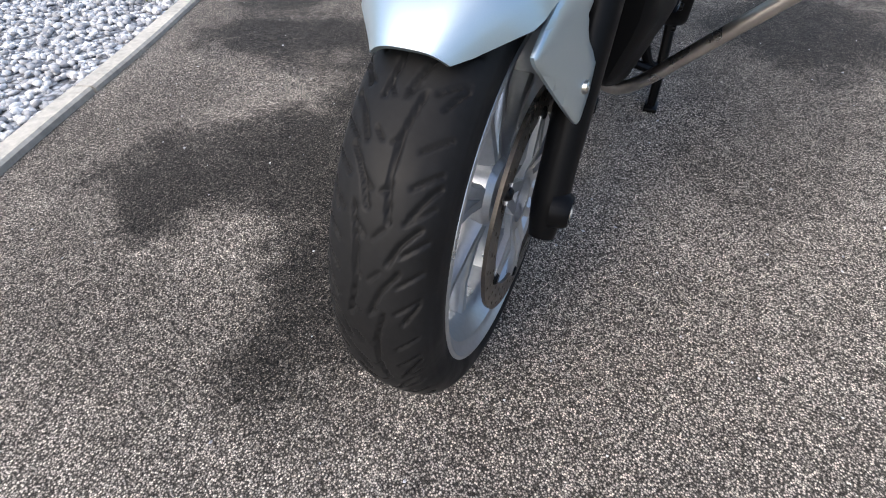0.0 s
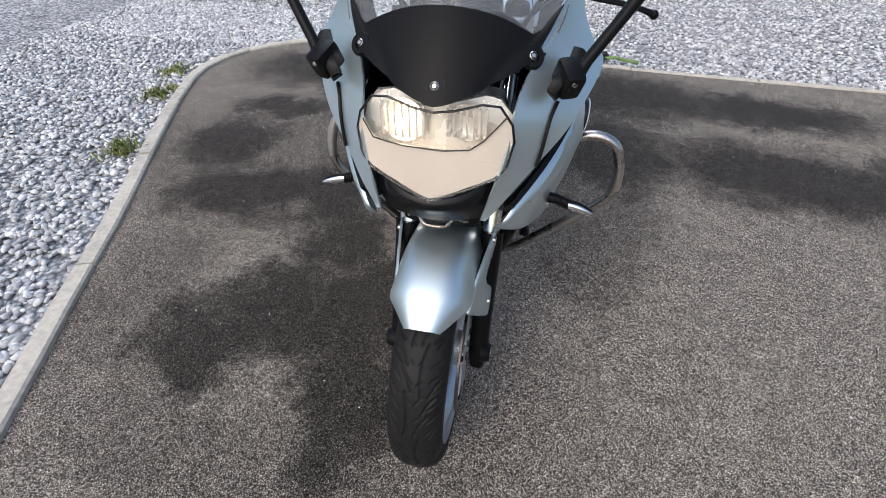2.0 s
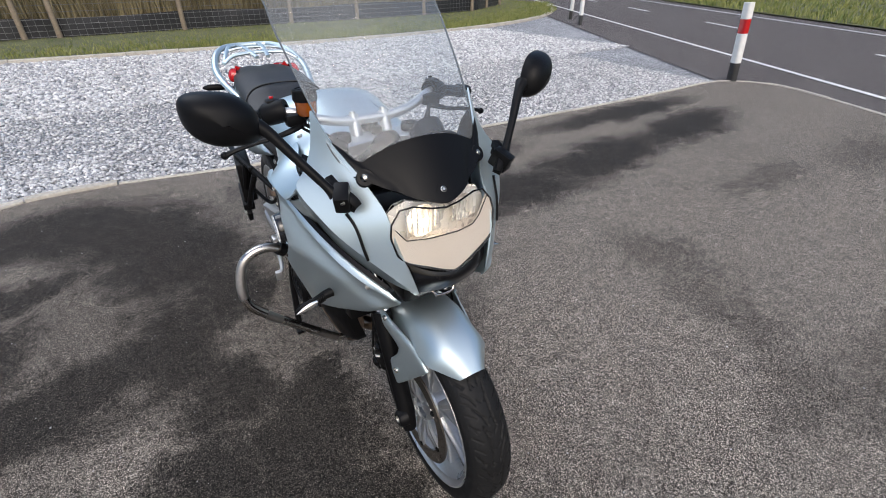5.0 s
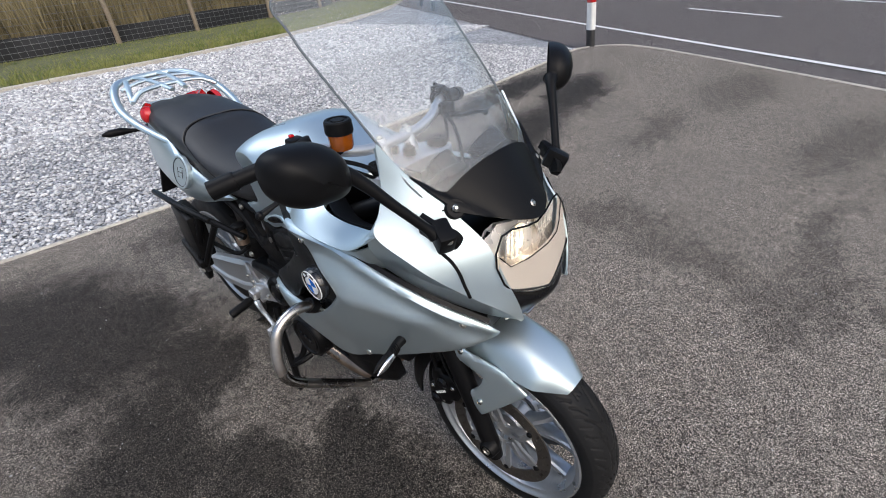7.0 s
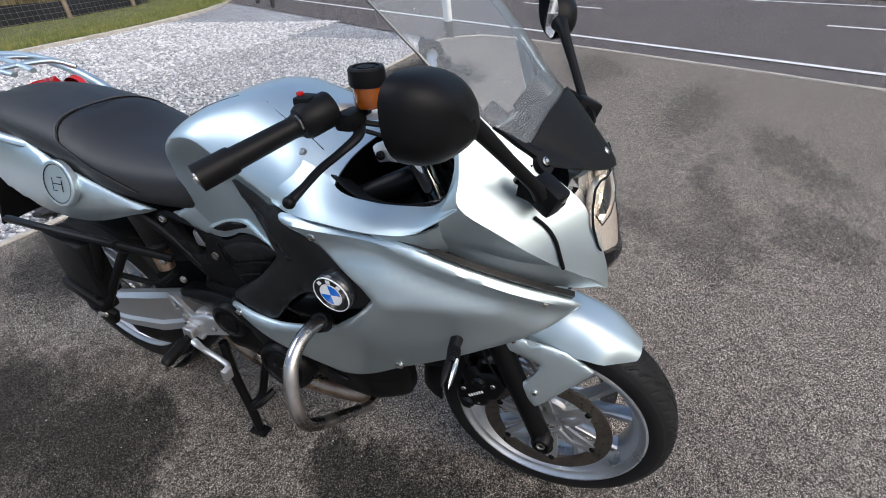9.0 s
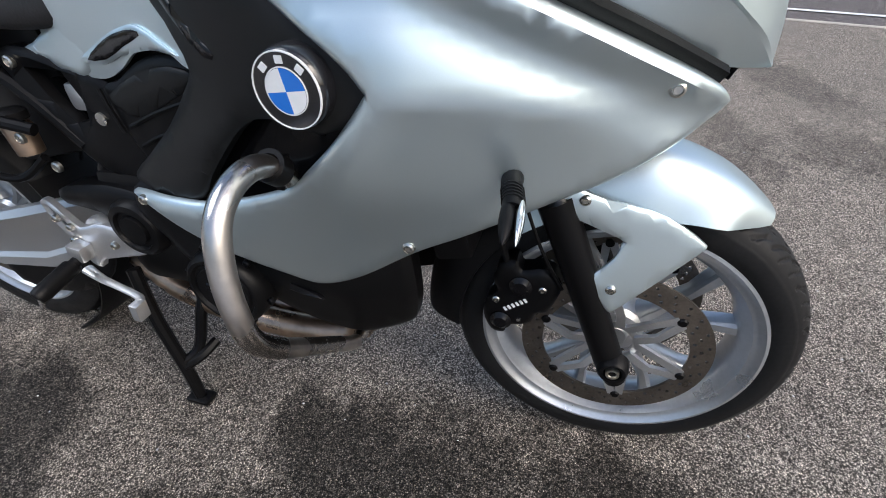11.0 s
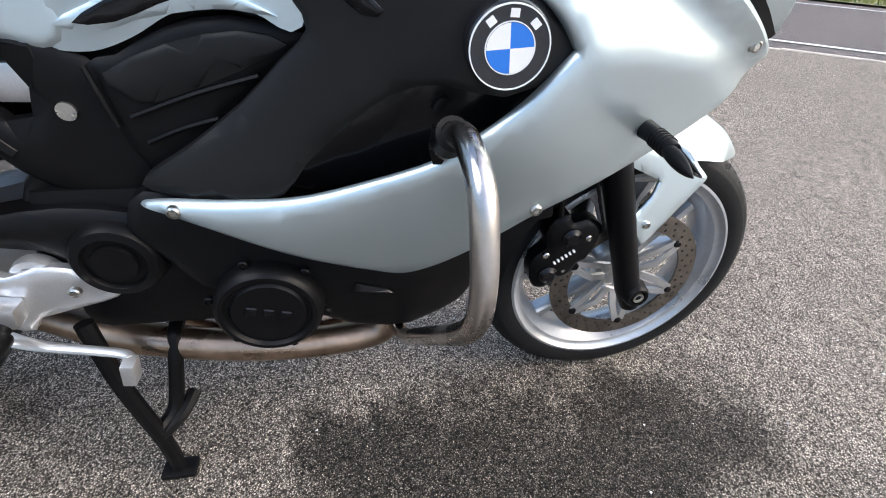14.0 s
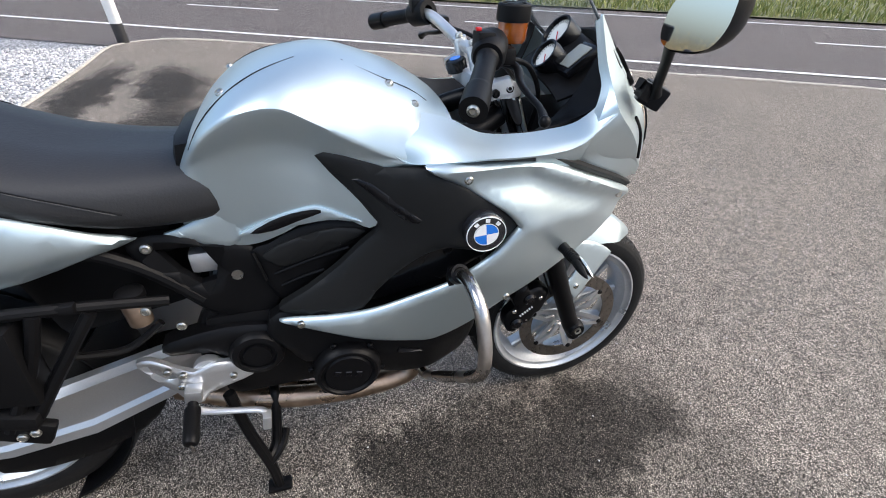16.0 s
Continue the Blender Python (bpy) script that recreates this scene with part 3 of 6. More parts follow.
def edging_run(path, width, height, piece, parent, z0=-0.05):
    p = [Vector((x, y, 0)) for x, y in path]
    acc = [0.0]
    for a, b in zip(p, p[1:]):
        acc.append(acc[-1] + (b - a).length)

    def at(s):
        s = min(max(s, 0), acc[-1] - 1e-4)
        i = next(k for k in range(len(acc) - 1) if acc[k + 1] > s)
        return p[i].lerp(p[i + 1], (s - acc[i]) / (acc[i + 1] - acc[i])), (p[i + 1] - p[i]).normalized()
    s = 0.0
    rnd = random.Random(4)
    while s < acc[-1] - 0.1:
        e = min(s + piece, acc[-1])
        bm = bmesh.new()
        rows = []
        dz = rnd.uniform(-0.004, 0.004)
        for k in range(5):
            q, d = at(s + 0.006 + (e - s - 0.012) * k / 4)
            nn = Vector((-d.y, d.x, 0))
            w = width * rnd.uniform(0.96, 1.03)
            sec = [(-w / 2, z0), (-w / 2, height - 0.008), (-w / 2 + 0.008, height), (w / 2 - 0.008, height), (w / 2, height - 0.008), (w / 2, z0)]
            rows.append([q + nn * u + Vector((0, 0, v + dz)) for u, v in sec])
        loft(bm, rows, True, True)
        part("edging_block", bm, CONCRETE, parent)
        s = e


edging_run(left, 0.075, 0.022, 0.9, edging)
edging_run([left[-1]] + back, 0.045, 0.012, 0.9, edging)
far_kerb = thing("far_kerb", "pale concrete kerb between gravel and grass", "kerb", kind="structure")
far_line = [(-20, 11.3), (-12, 11.2), (-6, 11.05), (-4.0, 10.95), (0.0, 10.55), (2.5, 10.3), (4.6, 10.25), (6.5, 10.4), (8.2, 10.75), (10.0, 11.4), (11.6, 12.3), (13.4, 13.8), (15.5, 16.5)]
far_path = [(q.x, q.y) for q in curve_points([(x, y, 0) for x, y in far_line], 6)]
edging_run(far_path, 0.13, 0.055, 0.92, far_kerb)

# grass verge behind the gravel
bm = bmesh.new()
rows = []
for x, y in far_path:
    k = (x + 20) / 35
    rows.append([(x, y + 0.05, 0.035), (x - 0.2, y + 1.2, 0.06), (x - 0.5, y + 2.4, 0.09), (x - 1.0, y + 4.2, 0.08), (x - 2, y + 14, 0.1)])
loft(bm, rows)
tagged(part("grass_verge", bm, SOIL, None), "mown winter grass verge behind the gravel", "verge", kind="structure")


def blades(name, material, spots, label, category, height, width, lean=0.5, seed=1):
    """Many narrow bent leaves, joined."""
    rnd = random.Random(seed)
    verts, faces = [], []
    for x, y, z, k in spots:
        h = height * rnd.uniform(0.5, 1.3) * k
        a = rnd.uniform(0, 6.283)
        w = width * rnd.uniform(0.6, 1.4)
        dx, dy = math.cos(a), math.sin(a)
        b = rnd.uniform(0, 6.283)
        lx, ly = lean * h * rnd.uniform(0.2, 1) * math.cos(b), lean * h * rnd.uniform(0.2, 1) * math.sin(b)
        i = len(verts)
        verts += [(x - dx * w, y - dy * w, z), (x + dx * w, y + dy * w, z), (x + dx * w * 0.7 + lx * 0.4, y + dy * w * 0.7 + ly * 0.4, z + h * 0.6), (x - dx * w * 0.7 + lx * 0.4, y - dy * w * 0.7 + ly * 0.4, z + h * 0.6), (x + lx, y + ly, z + h)]
        faces += [(i, i + 1, i + 2, i + 3), (i + 3, i + 2, i + 4)]
    me = bpy.data.meshes.new(name)
    me.from_pydata(verts, [], faces)
    me.materials.append(material)
    return tagged(new(name, me), label, category, kind="stuff")


rnd = random.Random(11)
spots = []
for i in range(52000):
    x, y = far_path[rnd.randrange(len(far_path))]
    x += rnd.uniform(-0.4, 0.4)
    d = rnd.random() ** 1.3 * 3.6
    spots.append((x - d * 0.2, y + 0.12 + d, 0.04, 1.0 if d > 0.3 else 1.25))
blades("verge_grass", GRASS, spots, "short yellow-green winter grass", "grass", 0.075, 0.007, 0.8, 2)
spots = [(*road_point(rnd.uniform(-22, 40), 11.7 + rnd.random() ** 1.5 * 9, 0.03), 1.0) for i in range(24000)]
blades("far_verge_grass", GRASS, spots, "green grass beyond the road", "grass", 0.16, 0.018, 0.7, 3)
FENCE_Y = [(-14, 14.6), (-6, 13.95), (-2, 13.85), (0.7, 14.0), (3.5, 14.05), (5.5, 13.98), (8.0, 14.1), (10.5, 14.7), (13.0, 16.6), (15, 19.5)]


def fence_at(x):
    return float(np.interp(x, [a for a, _ in FENCE_Y], [b for _, b in FENCE_Y]))


spots = []
for i in range(42000):
    x = rnd.uniform(-14, 14)
    d = 0.35 + rnd.random() ** 1.4 * 7
    spots.append((x, fence_at(x) + d, 0.05, rnd.uniform(0.6, 1.3)))
blades("reed_bed", REED, spots, "tall dry straw-coloured reeds behind the fence", "reeds", 1.5, 0.012, 0.35, 5)

# timber and wire fence with a black sheet along its foot
fence = thing("fence", "timber post and wire fence with a black sheet barrier", "fence", kind="structure")
POSTS = [-12.2, -9.8, -7.4, -5.0, -2.6, -1.95, 0.7, 3.5, 5.5, 7.9, 10.2, 11.4, 12.9]
for k, x in enumerate(POSTS):
    y = fence_at(x) - 0.06
    bm = tube(bmesh.new(), [(x, y, -0.1), (x + 0.01, y + 0.005, 0.7), (x + rnd.uniform(-0.04, 0.05), y + rnd.uniform(0, 0.05), 1.32)], [0.062, 0.058, 0.054], 10)
    part("post", bm, TIMBER, fence)
bm = bmesh.new()
rows = []
for i in range(113):
    x = -14 + i * 0.25
    y = fence_at(x)
    b = 0.03 * math.sin(x * 2.1) + 0.02 * math.sin(x * 5.3)
    top = 0.50 + 0.03 * math.sin(x * 1.3)
    rows.append([(x, y + 0.02 + b * 0.3, -0.02), (x, y + b, 0.25), (x, y + 0.01, top), (x, y + 0.03, top), (x, y + 0.03 + b, 0.25), (x, y + 0.05, -0.02)])
loft(bm, rows, True, True)
part("barrier_sheet", bm, BOARD, fence, "black sheet barrier")
for z in (0.12, 0.24, 0.36, 0.48, 0.62, 0.76, 0.90, 1.05, 1.2):
    bar("wire", [(x, fence_at(x) - 0.075, z) for x in POSTS], 0.0045, WIRE, fence, smooth=False, seg=5)
bm = bmesh.new()
for i in range(170):
    x = -12.2 + i * 0.15
    if x < 12.9:
        y = fence_at(x) - 0.075
        tube(bm, [(x, y, 0.08), (x, y, 1.2)], 0.003, 4, smooth=False)
tagged(part("wire_mesh", bm, WIRE, fence), kind="stuff")


# red, white and black marker posts by the road
def marker_post(x, y, turn, lean):
    ob = thing("marker_post", "flat black and white road marker post with a red band", "marker post", "marker posts by the road")
    for nm, z0, z1, mt in (("foot", -0.05, 0.24, POST_BLACK), ("white_band", 0.241, 0.62, POST_WHITE), ("red_band", 0.621, 0.80, RED), ("top", 0.801, 1.0, POST_WHITE)):
        bm = bmesh.new()
        w, d = 0.075, 0.05
        rows = []
        for z in (z0, z1):
            rows.append([(w * math.copysign(abs(math.cos(a)) ** 0.6, math.cos(a)), d * math.copysign(abs(math.sin(a)) ** 0.6, math.sin(a)), z) for a in (2 * math.pi * j / 20 for j in range(20))])
        loft(bm, rows, True, True)
        part(nm, bm, mt, ob)
    ob.matrix_world = pose(x, y, 0, lean[0], lean[1], turn)
    return ob


marker_post(6.72, 2.92, 60, (-3, 2))
marker_post(10.55, 9.6, 60, (0, 3))
marker_post(11.55, 11.0, 60, (2, -2))

# loose stones of the gravel
rs = np.random.RandomState(7)
ico = bmesh.new()
bmesh.ops.create_icosphere(ico, subdivisions=1, radius=1.0)
ico_v = np.array([v.co[:] for v in ico.verts])
ico_f = np.array([[v.index for v in f.verts] for f in ico.faces])
ico.free()
bay = left + back + [(-1, -12), (-1, -9)]


def in_bay(x, y):
    return inside(bay, x, y)


places = []
while len(places) < 52000:
    if rs.rand() < 0.42:
        x, y = rs.uniform(-4.2, -1.0), rs.uniform(-1.4, 4.2)
    else:
        x, y = rs.uniform(-4.2, 6.5), 3.0 + rs.rand() ** 1.25 * 3.6
    if not in_bay(x, y) and edge_gap(left + back, x, y) > 0.045:
        places.append((x, y))
near = len(places)
while len(places) < near + 42000:
    x, y = rs.uniform(-7.5, 9.5), rs.uniform(6.0, 11.0)
    if y < np.interp(x, [q[0] for q in far_path], [q[1] for q in far_path]) - 0.1 and y < 3.4 + (8.6 - x) * 9 + 0.0 and (y - 4.2) > 1.74 * (x - 7.3):
        places.append((x, y))
places = np.array(places)
n = len(places)
size = rs.uniform(0.009, 0.019, n)
size[near:] *= 1.7
verts = np.repeat(ico_v[None], n, 0) * rs.uniform(0.75, 1.2, (n, len(ico_v), 1))
verts *= np.stack([size * rs.uniform(0.8, 1.5, n), size * rs.uniform(0.7, 1.1, n), size * rs.uniform(0.45, 0.8, n)], 1)[:, None, :]
ang, tip = rs.uniform(0, 6.283, n), rs.uniform(-0.7, 0.7, n)
y0, z0 = verts[..., 1].copy(), verts[..., 2].copy()
verts[..., 1] = y0 * np.cos(tip)[:, None] - z0 * np.sin(tip)[:, None]
verts[..., 2] = y0 * np.sin(tip)[:, None] + z0 * np.cos(tip)[:, None]
x0, y0 = verts[..., 0].copy(), verts[..., 1].copy()
verts[..., 0] = x0 * np.cos(ang)[:, None] - y0 * np.sin(ang)[:, None] + places[:, 0:1]
verts[..., 1] = x0 * np.sin(ang)[:, None] + y0 * np.cos(ang)[:, None] + places[:, 1:2]
verts[..., 2] += (-0.018 + size * 0.35 + rs.uniform(0, 0.008, n))[:, None]
faces = (ico_f[None] + (np.arange(n) * len(ico_v))[:, None, None]).reshape(-1, 3)
me = bpy.data.meshes.new("loose_gravel")
me.vertices.add(n * len(ico_v))
me.vertices.foreach_set("co", verts.reshape(-1).astype(np.float32))
me.loops.add(len(faces) * 3)
me.loops.foreach_set("vertex_index", faces.reshape(-1).astype(np.int32))
me.polygons.add(len(faces))
me.polygons.foreach_set("loop_start", np.arange(0, len(faces) * 3, 3, dtype=np.int32))
me.update(calc_edges=True)
me.materials.append(STONES)
tagged(new("loose_gravel", me), "pale grey broken limestone chips", "gravel", kind="stuff")

# weeds at the kerb and a dropped cloth
for x, y, k, s in ((-2.36, 1.90, 0.75, 21), (-2.05, 1.17, 0.85, 22), (-2.52, 2.3, 0.5, 23)):
    rr = random.Random(s)
    sp = [(x + rr.gauss(0, 0.05), y + rr.gauss(0, 0.06), -0.01, k) for i in range(150)]
    tagged(blades("weed", GRASS, sp, "small tuft of green weed in the gravel", "weed", 0.06, 0.006, 1.2, s), group="weeds beside the kerb")
cloth = thing("dropped_glove", "black crumpled glove with a green cord on the kerb", "glove", at=(0, 0, 0))
bm = bmesh.new()
bmesh.ops.create_icosphere(bm, subdivisions=4, radius=1.0)
for v in bm.verts:
    d = 1 + 0.35 * noise.noise(v.co * 1.7) + 0.15 * noise.noise(v.co * 5)
    v.co = Vector((0.62 + v.co.x * 0.11 * d, 3.24 + v.co.y * 0.07 * d, 0.035 + v.co.z * 0.035 * d))
part("fabric", bm, CLOTH, cloth)
bar("cord", [(0.68, 3.2, 0.03), (0.76, 3.17, 0.05), (0.82, 3.2, 0.03), (0.88, 3.15, 0.04), (0.94, 3.18, 0.02)], 0.012, GREEN_CORD, cloth, "green cord", seg=8)

# small pale chips scattered on the asphalt
rr = random.Random(31)
verts, faces = [], []
for k in range(1700):
    x, y = rr.uniform(-2.2, 5.5), rr.uniform(-3.0, 3.0)
    if not in_bay(x, y) or edge_gap(left, x, y) < 0.05:
        continue
    a, r = rr.uniform(0, 6.283), rr.uniform(0.0012, 0.0034) * (1.4 if rr.random() < 0.1 else 1)
    i = len(verts)
    ring = [(x + r * rr.uniform(0.7, 1.3) * math.cos(a + 1.2566 * q), y + r * rr.uniform(0.7, 1.3) * math.sin(a + 1.2566 * q)) for q in range(5)]
    verts += [(u, v, 0.0) for u, v in ring] + [(x, y, r * rr.uniform(0.6, 1.0))]
    faces += [(i + q, i + (q + 1) % 5, i + 5) for q in range(5)]
me = bpy.data.meshes.new("stone_chips")
me.from_pydata(verts, [], faces)
me.materials.append(STONES)
tagged(new("stone_chips", me), "tiny pale stone chips scattered on the asphalt", "stone chips", kind="stuff")


# ---- motorcycle: it faces -y, its right side is -x ----
bike = thing("motorcycle", "silver sports-touring motorcycle with tall screen, standing on its centre stand", "motorcycle")
AXLE = Vector((0, 0, 0.297))
REAR = Vector((0, 1.515, 0.325))

# half-width of the body by y (rows) and z (columns)
BODY_Y = (-0.10, 0.05, 0.20, 0.35, 0.50, 0.70, 0.90)
BODY_Z = (0.45, 0.57, 0.68, 0.79, 0.90, 1.00, 1.15)
BODY_W = np.array((
    (0.125, 0.125, 0.118, 0.108, 0.135, 0.160, 0.168),
    (0.160, 0.167, 0.177, 0.192, 0.202, 0.208, 0.196),
    (0.192, 0.210, 0.230, 0.246, 0.247, 0.236, 0.207),
    (0.208, 0.237, 0.272, 0.285, 0.268, 0.240, 0.207),
    (0.210, 0.240, 0.258, 0.262, 0.264, 0.224, 0.190),
    (0.215, 0.232, 0.212, 0.180, 0.165, 0.157, 0.154),
    (0.175, 0.163, 0.153, 0.133, 0.121, 0.123, 0.130)))


def spline(xs, ys, x):
    x = min(max(x, xs[0]), xs[-1])
    i = min(max(int(np.searchsorted(xs, x)) - 1, 0), len(xs) - 2)
    h = xs[i + 1] - xs[i]
    t = (x - xs[i]) / h
    d = (ys[i + 1] - ys[i]) / h
    m0 = d if i == 0 else 0.5 * (d + (ys[i] - ys[i - 1]) / (xs[i] - xs[i - 1]))
    m1 = d if i == len(xs) - 2 else 0.5 * (d + (ys[i + 2] - ys[i + 1]) / (xs[i + 2] - xs[i + 1]))
    return (2 * t ** 3 - 3 * t * t + 1) * ys[i] + (t ** 3 - 2 * t * t + t) * h * m0 + (3 * t * t - 2 * t ** 3) * ys[i + 1] + (t ** 3 - t * t) * h * m1


def body(y, z):
    return spline(BODY_Y, [spline(BODY_Z, r, z) for r in BODY_W], y)


# -- front wheel --
def tyre_mesh(r_out, half, rim_r, grooves, seg=660, across=64):
    """A tyre about the x axis at the origin with sunken tread grooves: lists of (turn, x) polylines in one pitch."""
    sx = [-1.0, -0.985, -0.93, -0.80, -0.60, -0.35, 0, 0.35, 0.60, 0.80, 0.93, 0.985, 1.0]
    crown = [rim_r + 0.030, rim_r + 0.042, r_out - 0.026, r_out - 0.0145, r_out - 0.0065, r_out - 0.0018, r_out, r_out - 0.0018, r_out - 0.0065, r_out - 0.0145, r_out - 0.026, rim_r + 0.042, rim_r + 0.030]
    prof = [(rim_r, -half * 0.78), (rim_r + 0.012, -half * 0.93)]
    for k in range(across + 1):
        s = -1 + 2 * k / across
        s = math.copysign(1 - (1 - abs(s)) ** 1.35, s)
        prof.append((spline(sx, crown, s), half * s))
    prof += [(rim_r + 0.012, half * 0.93), (rim_r, half * 0.78)]
    R = np.array([p[0] for p in prof])
    X = np.array([p[1] for p in prof])
    th = np.linspace(0, 2 * np.pi, seg, endpoint=False)
    T, XX = np.meshgrid(th, X, indexing="ij")
    RR = np.repeat(R[None], seg, 0)
    if grooves:
        pitch, lines = grooves
        depth = np.zeros_like(RR)
        u = np.mod(T, pitch)
        for line, wide in lines:
            q = np.array(line)
            for (ua, xa), (ub, xb) in zip(q, q[1:]):
                for shift in (-pitch, 0, pitch):
                    ax, ay = (ua + shift) * r_out, xa
                    dx, dy = (ub - ua) * r_out, xb - xa
                    px, py = u * r_out - ax, XX - ay
                    t = np.clip((px * dx + py * dy) / (dx * dx + dy * dy), 0, 1)
                    d = np.hypot(px - t * dx, py - t * dy)
                    depth = np.maximum(depth, 0.005 * np.clip((wide - d) / 0.0010, 0, 1))
        RR = RR - depth * (RR > rim_r + 0.035)
    V = np.stack([XX, RR * np.sin(T), RR * np.cos(T)], -1)
    m = len(prof)
    idx = np.arange(seg * m).reshape(seg, m)
    a, b = idx, np.roll(idx, -1, 0)
    F = np.stack([a[:, :-1], a[:, 1:], b[:, 1:], b[:, :-1]], -1).reshape(-1, 4)
    me = bpy.data.meshes.new("tyre")
    me.from_pydata(V.reshape(-1, 3).tolist(), [], F.tolist())
    me.polygons.foreach_set("use_smooth", [True] * len(me.polygons))
    me.materials.append(RUBBER)
    return me


def wheel(name, centre, r_out, half, rim_r, rim_half, label, grooves, spoke_turn=0.2):
    w = new(name)
    w.parent = bike
    w.location = centre
    tagged(w, label)
    t = new("tyre", tyre_mesh(r_out, half, rim_r - 0.014, grooves))
    t.parent = w
    tagged(t, "worn black rubber tyre with curved grooves")
    b = rim_half
    outer = [(0.004, 0.008), (0.002, 0.0135), (-0.003, 0.0145), (-0.006, 0.012), (-0.009, 0.0075), (-0.015, 0.0045), (-0.0195, 0.003), (-0.0225, -0.003), (-0.031, -0.014), (-0.037, -0.032)]
    ring = [(rim_r + r, b + x) for r, x in outer] + [(rim_r + r, -b - x) for r, x in outer[::-1]] + [(rim_r - 0.012, -b + 0.002), (rim_r - 0.022, 0), (rim_r - 0.012, b - 0.002)]
    bm = lathe(bmesh.new(), ring, seg=120, closed=True)
    part("rim", bm, RIM, w, "silver cast rim")
    bm = bmesh.new()
    for k in range(5):
        for s in (-1, 1):
            a0, a1 = 2 * math.pi * k / 5 + spoke_turn + s * 0.10, 2 * math.pi * k / 5 + spoke_turn + s * 0.30
            rows = []
            for f, wd, hx in ((0.045, 0.012, 0.028), (0.08, 0.010, 0.022), (rim_r * 0.62, 0.009, 0.017), (rim_r - 0.036, 0.013, 0.020)):
                a = a0 + (a1 - a0) * (f - 0.045) / (rim_r - 0.08)
                c = Vector((0, math.sin(a), math.cos(a))) * f
                tn = Vector((0, math.cos(a), -math.sin(a)))
                rows.append([c + tn * (wd * p) + Vector((hx * q, 0, 0)) for p, q in ((-1, -0.7), (-0.6, -1), (0.6, -1), (1, -0.7), (1, 0.7), (0.6, 1), (-0.6, 1), (-1, 0.7))])
            part("spoke", loft(bmesh.new(), rows, True, True), RIM, w)
    bm = lathe(bmesh.new(), [(0, -0.05), (0.022, -0.05), (0.026, -0.042), (0.045, -0.036), (0.052, -0.026), (0.048, 0), (0.052, 0.026), (0.045, 0.036), (0.026, 0.042), (0.022, 0.05), (0, 0.05)], seg=40)
    part("hub", bm, ALU, w)
    return w


def brake_disc(parent, x, r0, r1, turn=0.0):
    holes = []
    for ring, (rr, cnt, ph) in enumerate(((r0 + 0.008, 30, 0), (r0 + 0.018, 30, 0.07), (r0 + 0.029, 30, 0.14))):
        for k in range(cnt):
            a = 2 * math.pi * k / cnt + ph + turn
            holes.append((rr * math.sin(a), rr * math.cos(a)))
    pts, edges = [], []
    for rr, cnt in ((r1, 96), (r0, 72)):
        s = len(pts)
        pts += [(rr * math.sin(2 * math.pi * k / cnt), rr * math.cos(2 * math.pi * k / cnt)) for k in range(cnt)]
        edges += [(s + k, s + (k + 1) % cnt) for k in range(cnt)]
    hr = 0.0036
    for u, v in holes:
        s = len(pts)
        pts += [(u + hr * math.sin(2 * math.pi * k / 8), v + hr * math.cos(2 * math.pi * k / 8)) for k in range(8)]
        edges += [(s + k, s + (k + 1) % 8) for k in range(8)]
    vv, _, ff, *_ = delaunay_2d_cdt([Vector(p) for p in pts], edges, [], 0, 1e-6)
    bm = bmesh.new()
    top = [bm.verts.new((x - 0.0025, p.x, p.y)) for p in vv]
    low = [bm.verts.new((x + 0.0025, p.x, p.y)) for p in vv]
    cnt = {}
    for f in ff:
        u, v = sum(vv[i].x for i in f) / 3, sum(vv[i].y for i in f) / 3
        if r0 - 1e-4 < math.hypot(u, v) < r1 and all(math.hypot(u - a, v - b) > hr * 0.8 for a, b in holes):
            bm.faces.new([top[i] for i in f])
            bm.faces.new([low[i] for i in reversed(f)])
            for k in range(3):
                e = tuple(sorted((f[k], f[(k + 1) % 3])))
                cnt[e] = cnt.get(e, 0) + 1
    for (i, j), c in cnt.items():
        if c == 1:
            bm.faces.new((top[i], top[j], low[j], low[i]))
    d = part("brake_disc", bm, DISC, parent, "drilled steel brake disc")
    bm = bmesh.new()
    s = 1 if x > 0 else -1
    for k in range(6):
        a = 2 * math.pi * k / 6 + turn
        for da in (-0.17, 0.17):
            rows = []
            for f, ang, wd in ((0.038, a + da * 2.2, 0.008), (0.075, a + da * 1.3, 0.007), (r0 + 0.004, a + da * 0.25, 0.008)):
                c = Vector((x - s * 0.012 if f < 0.05 else x, f * math.sin(ang), f * math.cos(ang)))
                tn = Vector((0, math.cos(ang), -math.sin(ang)))
                rows.append([c + tn * wd * p + Vector((0.004 * q, 0, 0)) for p, q in ((-1, -1), (1, -1), (1, 1), (-1, 1))])
            part("carrier_arm", loft(bmesh.new(), rows, True, True), ALU, parent)
    lathe(bm, [(0.033, x - s * 0.02 - 0.005), (0.046, x - s * 0.02 - 0.005), (0.046, x - s * 0.008 + 0.005), (0.033, x - s * 0.008 + 0.005)], seg=40, closed=True)
    part("carrier_ring", bm, ALU, parent, "silver disc carrier")
    for k in range(6):
        a = 2 * math.pi * k / 6 + turn
        bm = lathe(bmesh.new(), [(0, s * 0.007), (0.006, s * 0.007), (0.0085, s * 0.004), (0.0085, -s * 0.006), (0, -s * 0.006)], (x, (r0 + 0.004) * math.sin(a), (r0 + 0.004) * math.cos(a)), seg=14)
        part("rivet", bm, BLACK_METAL, parent)


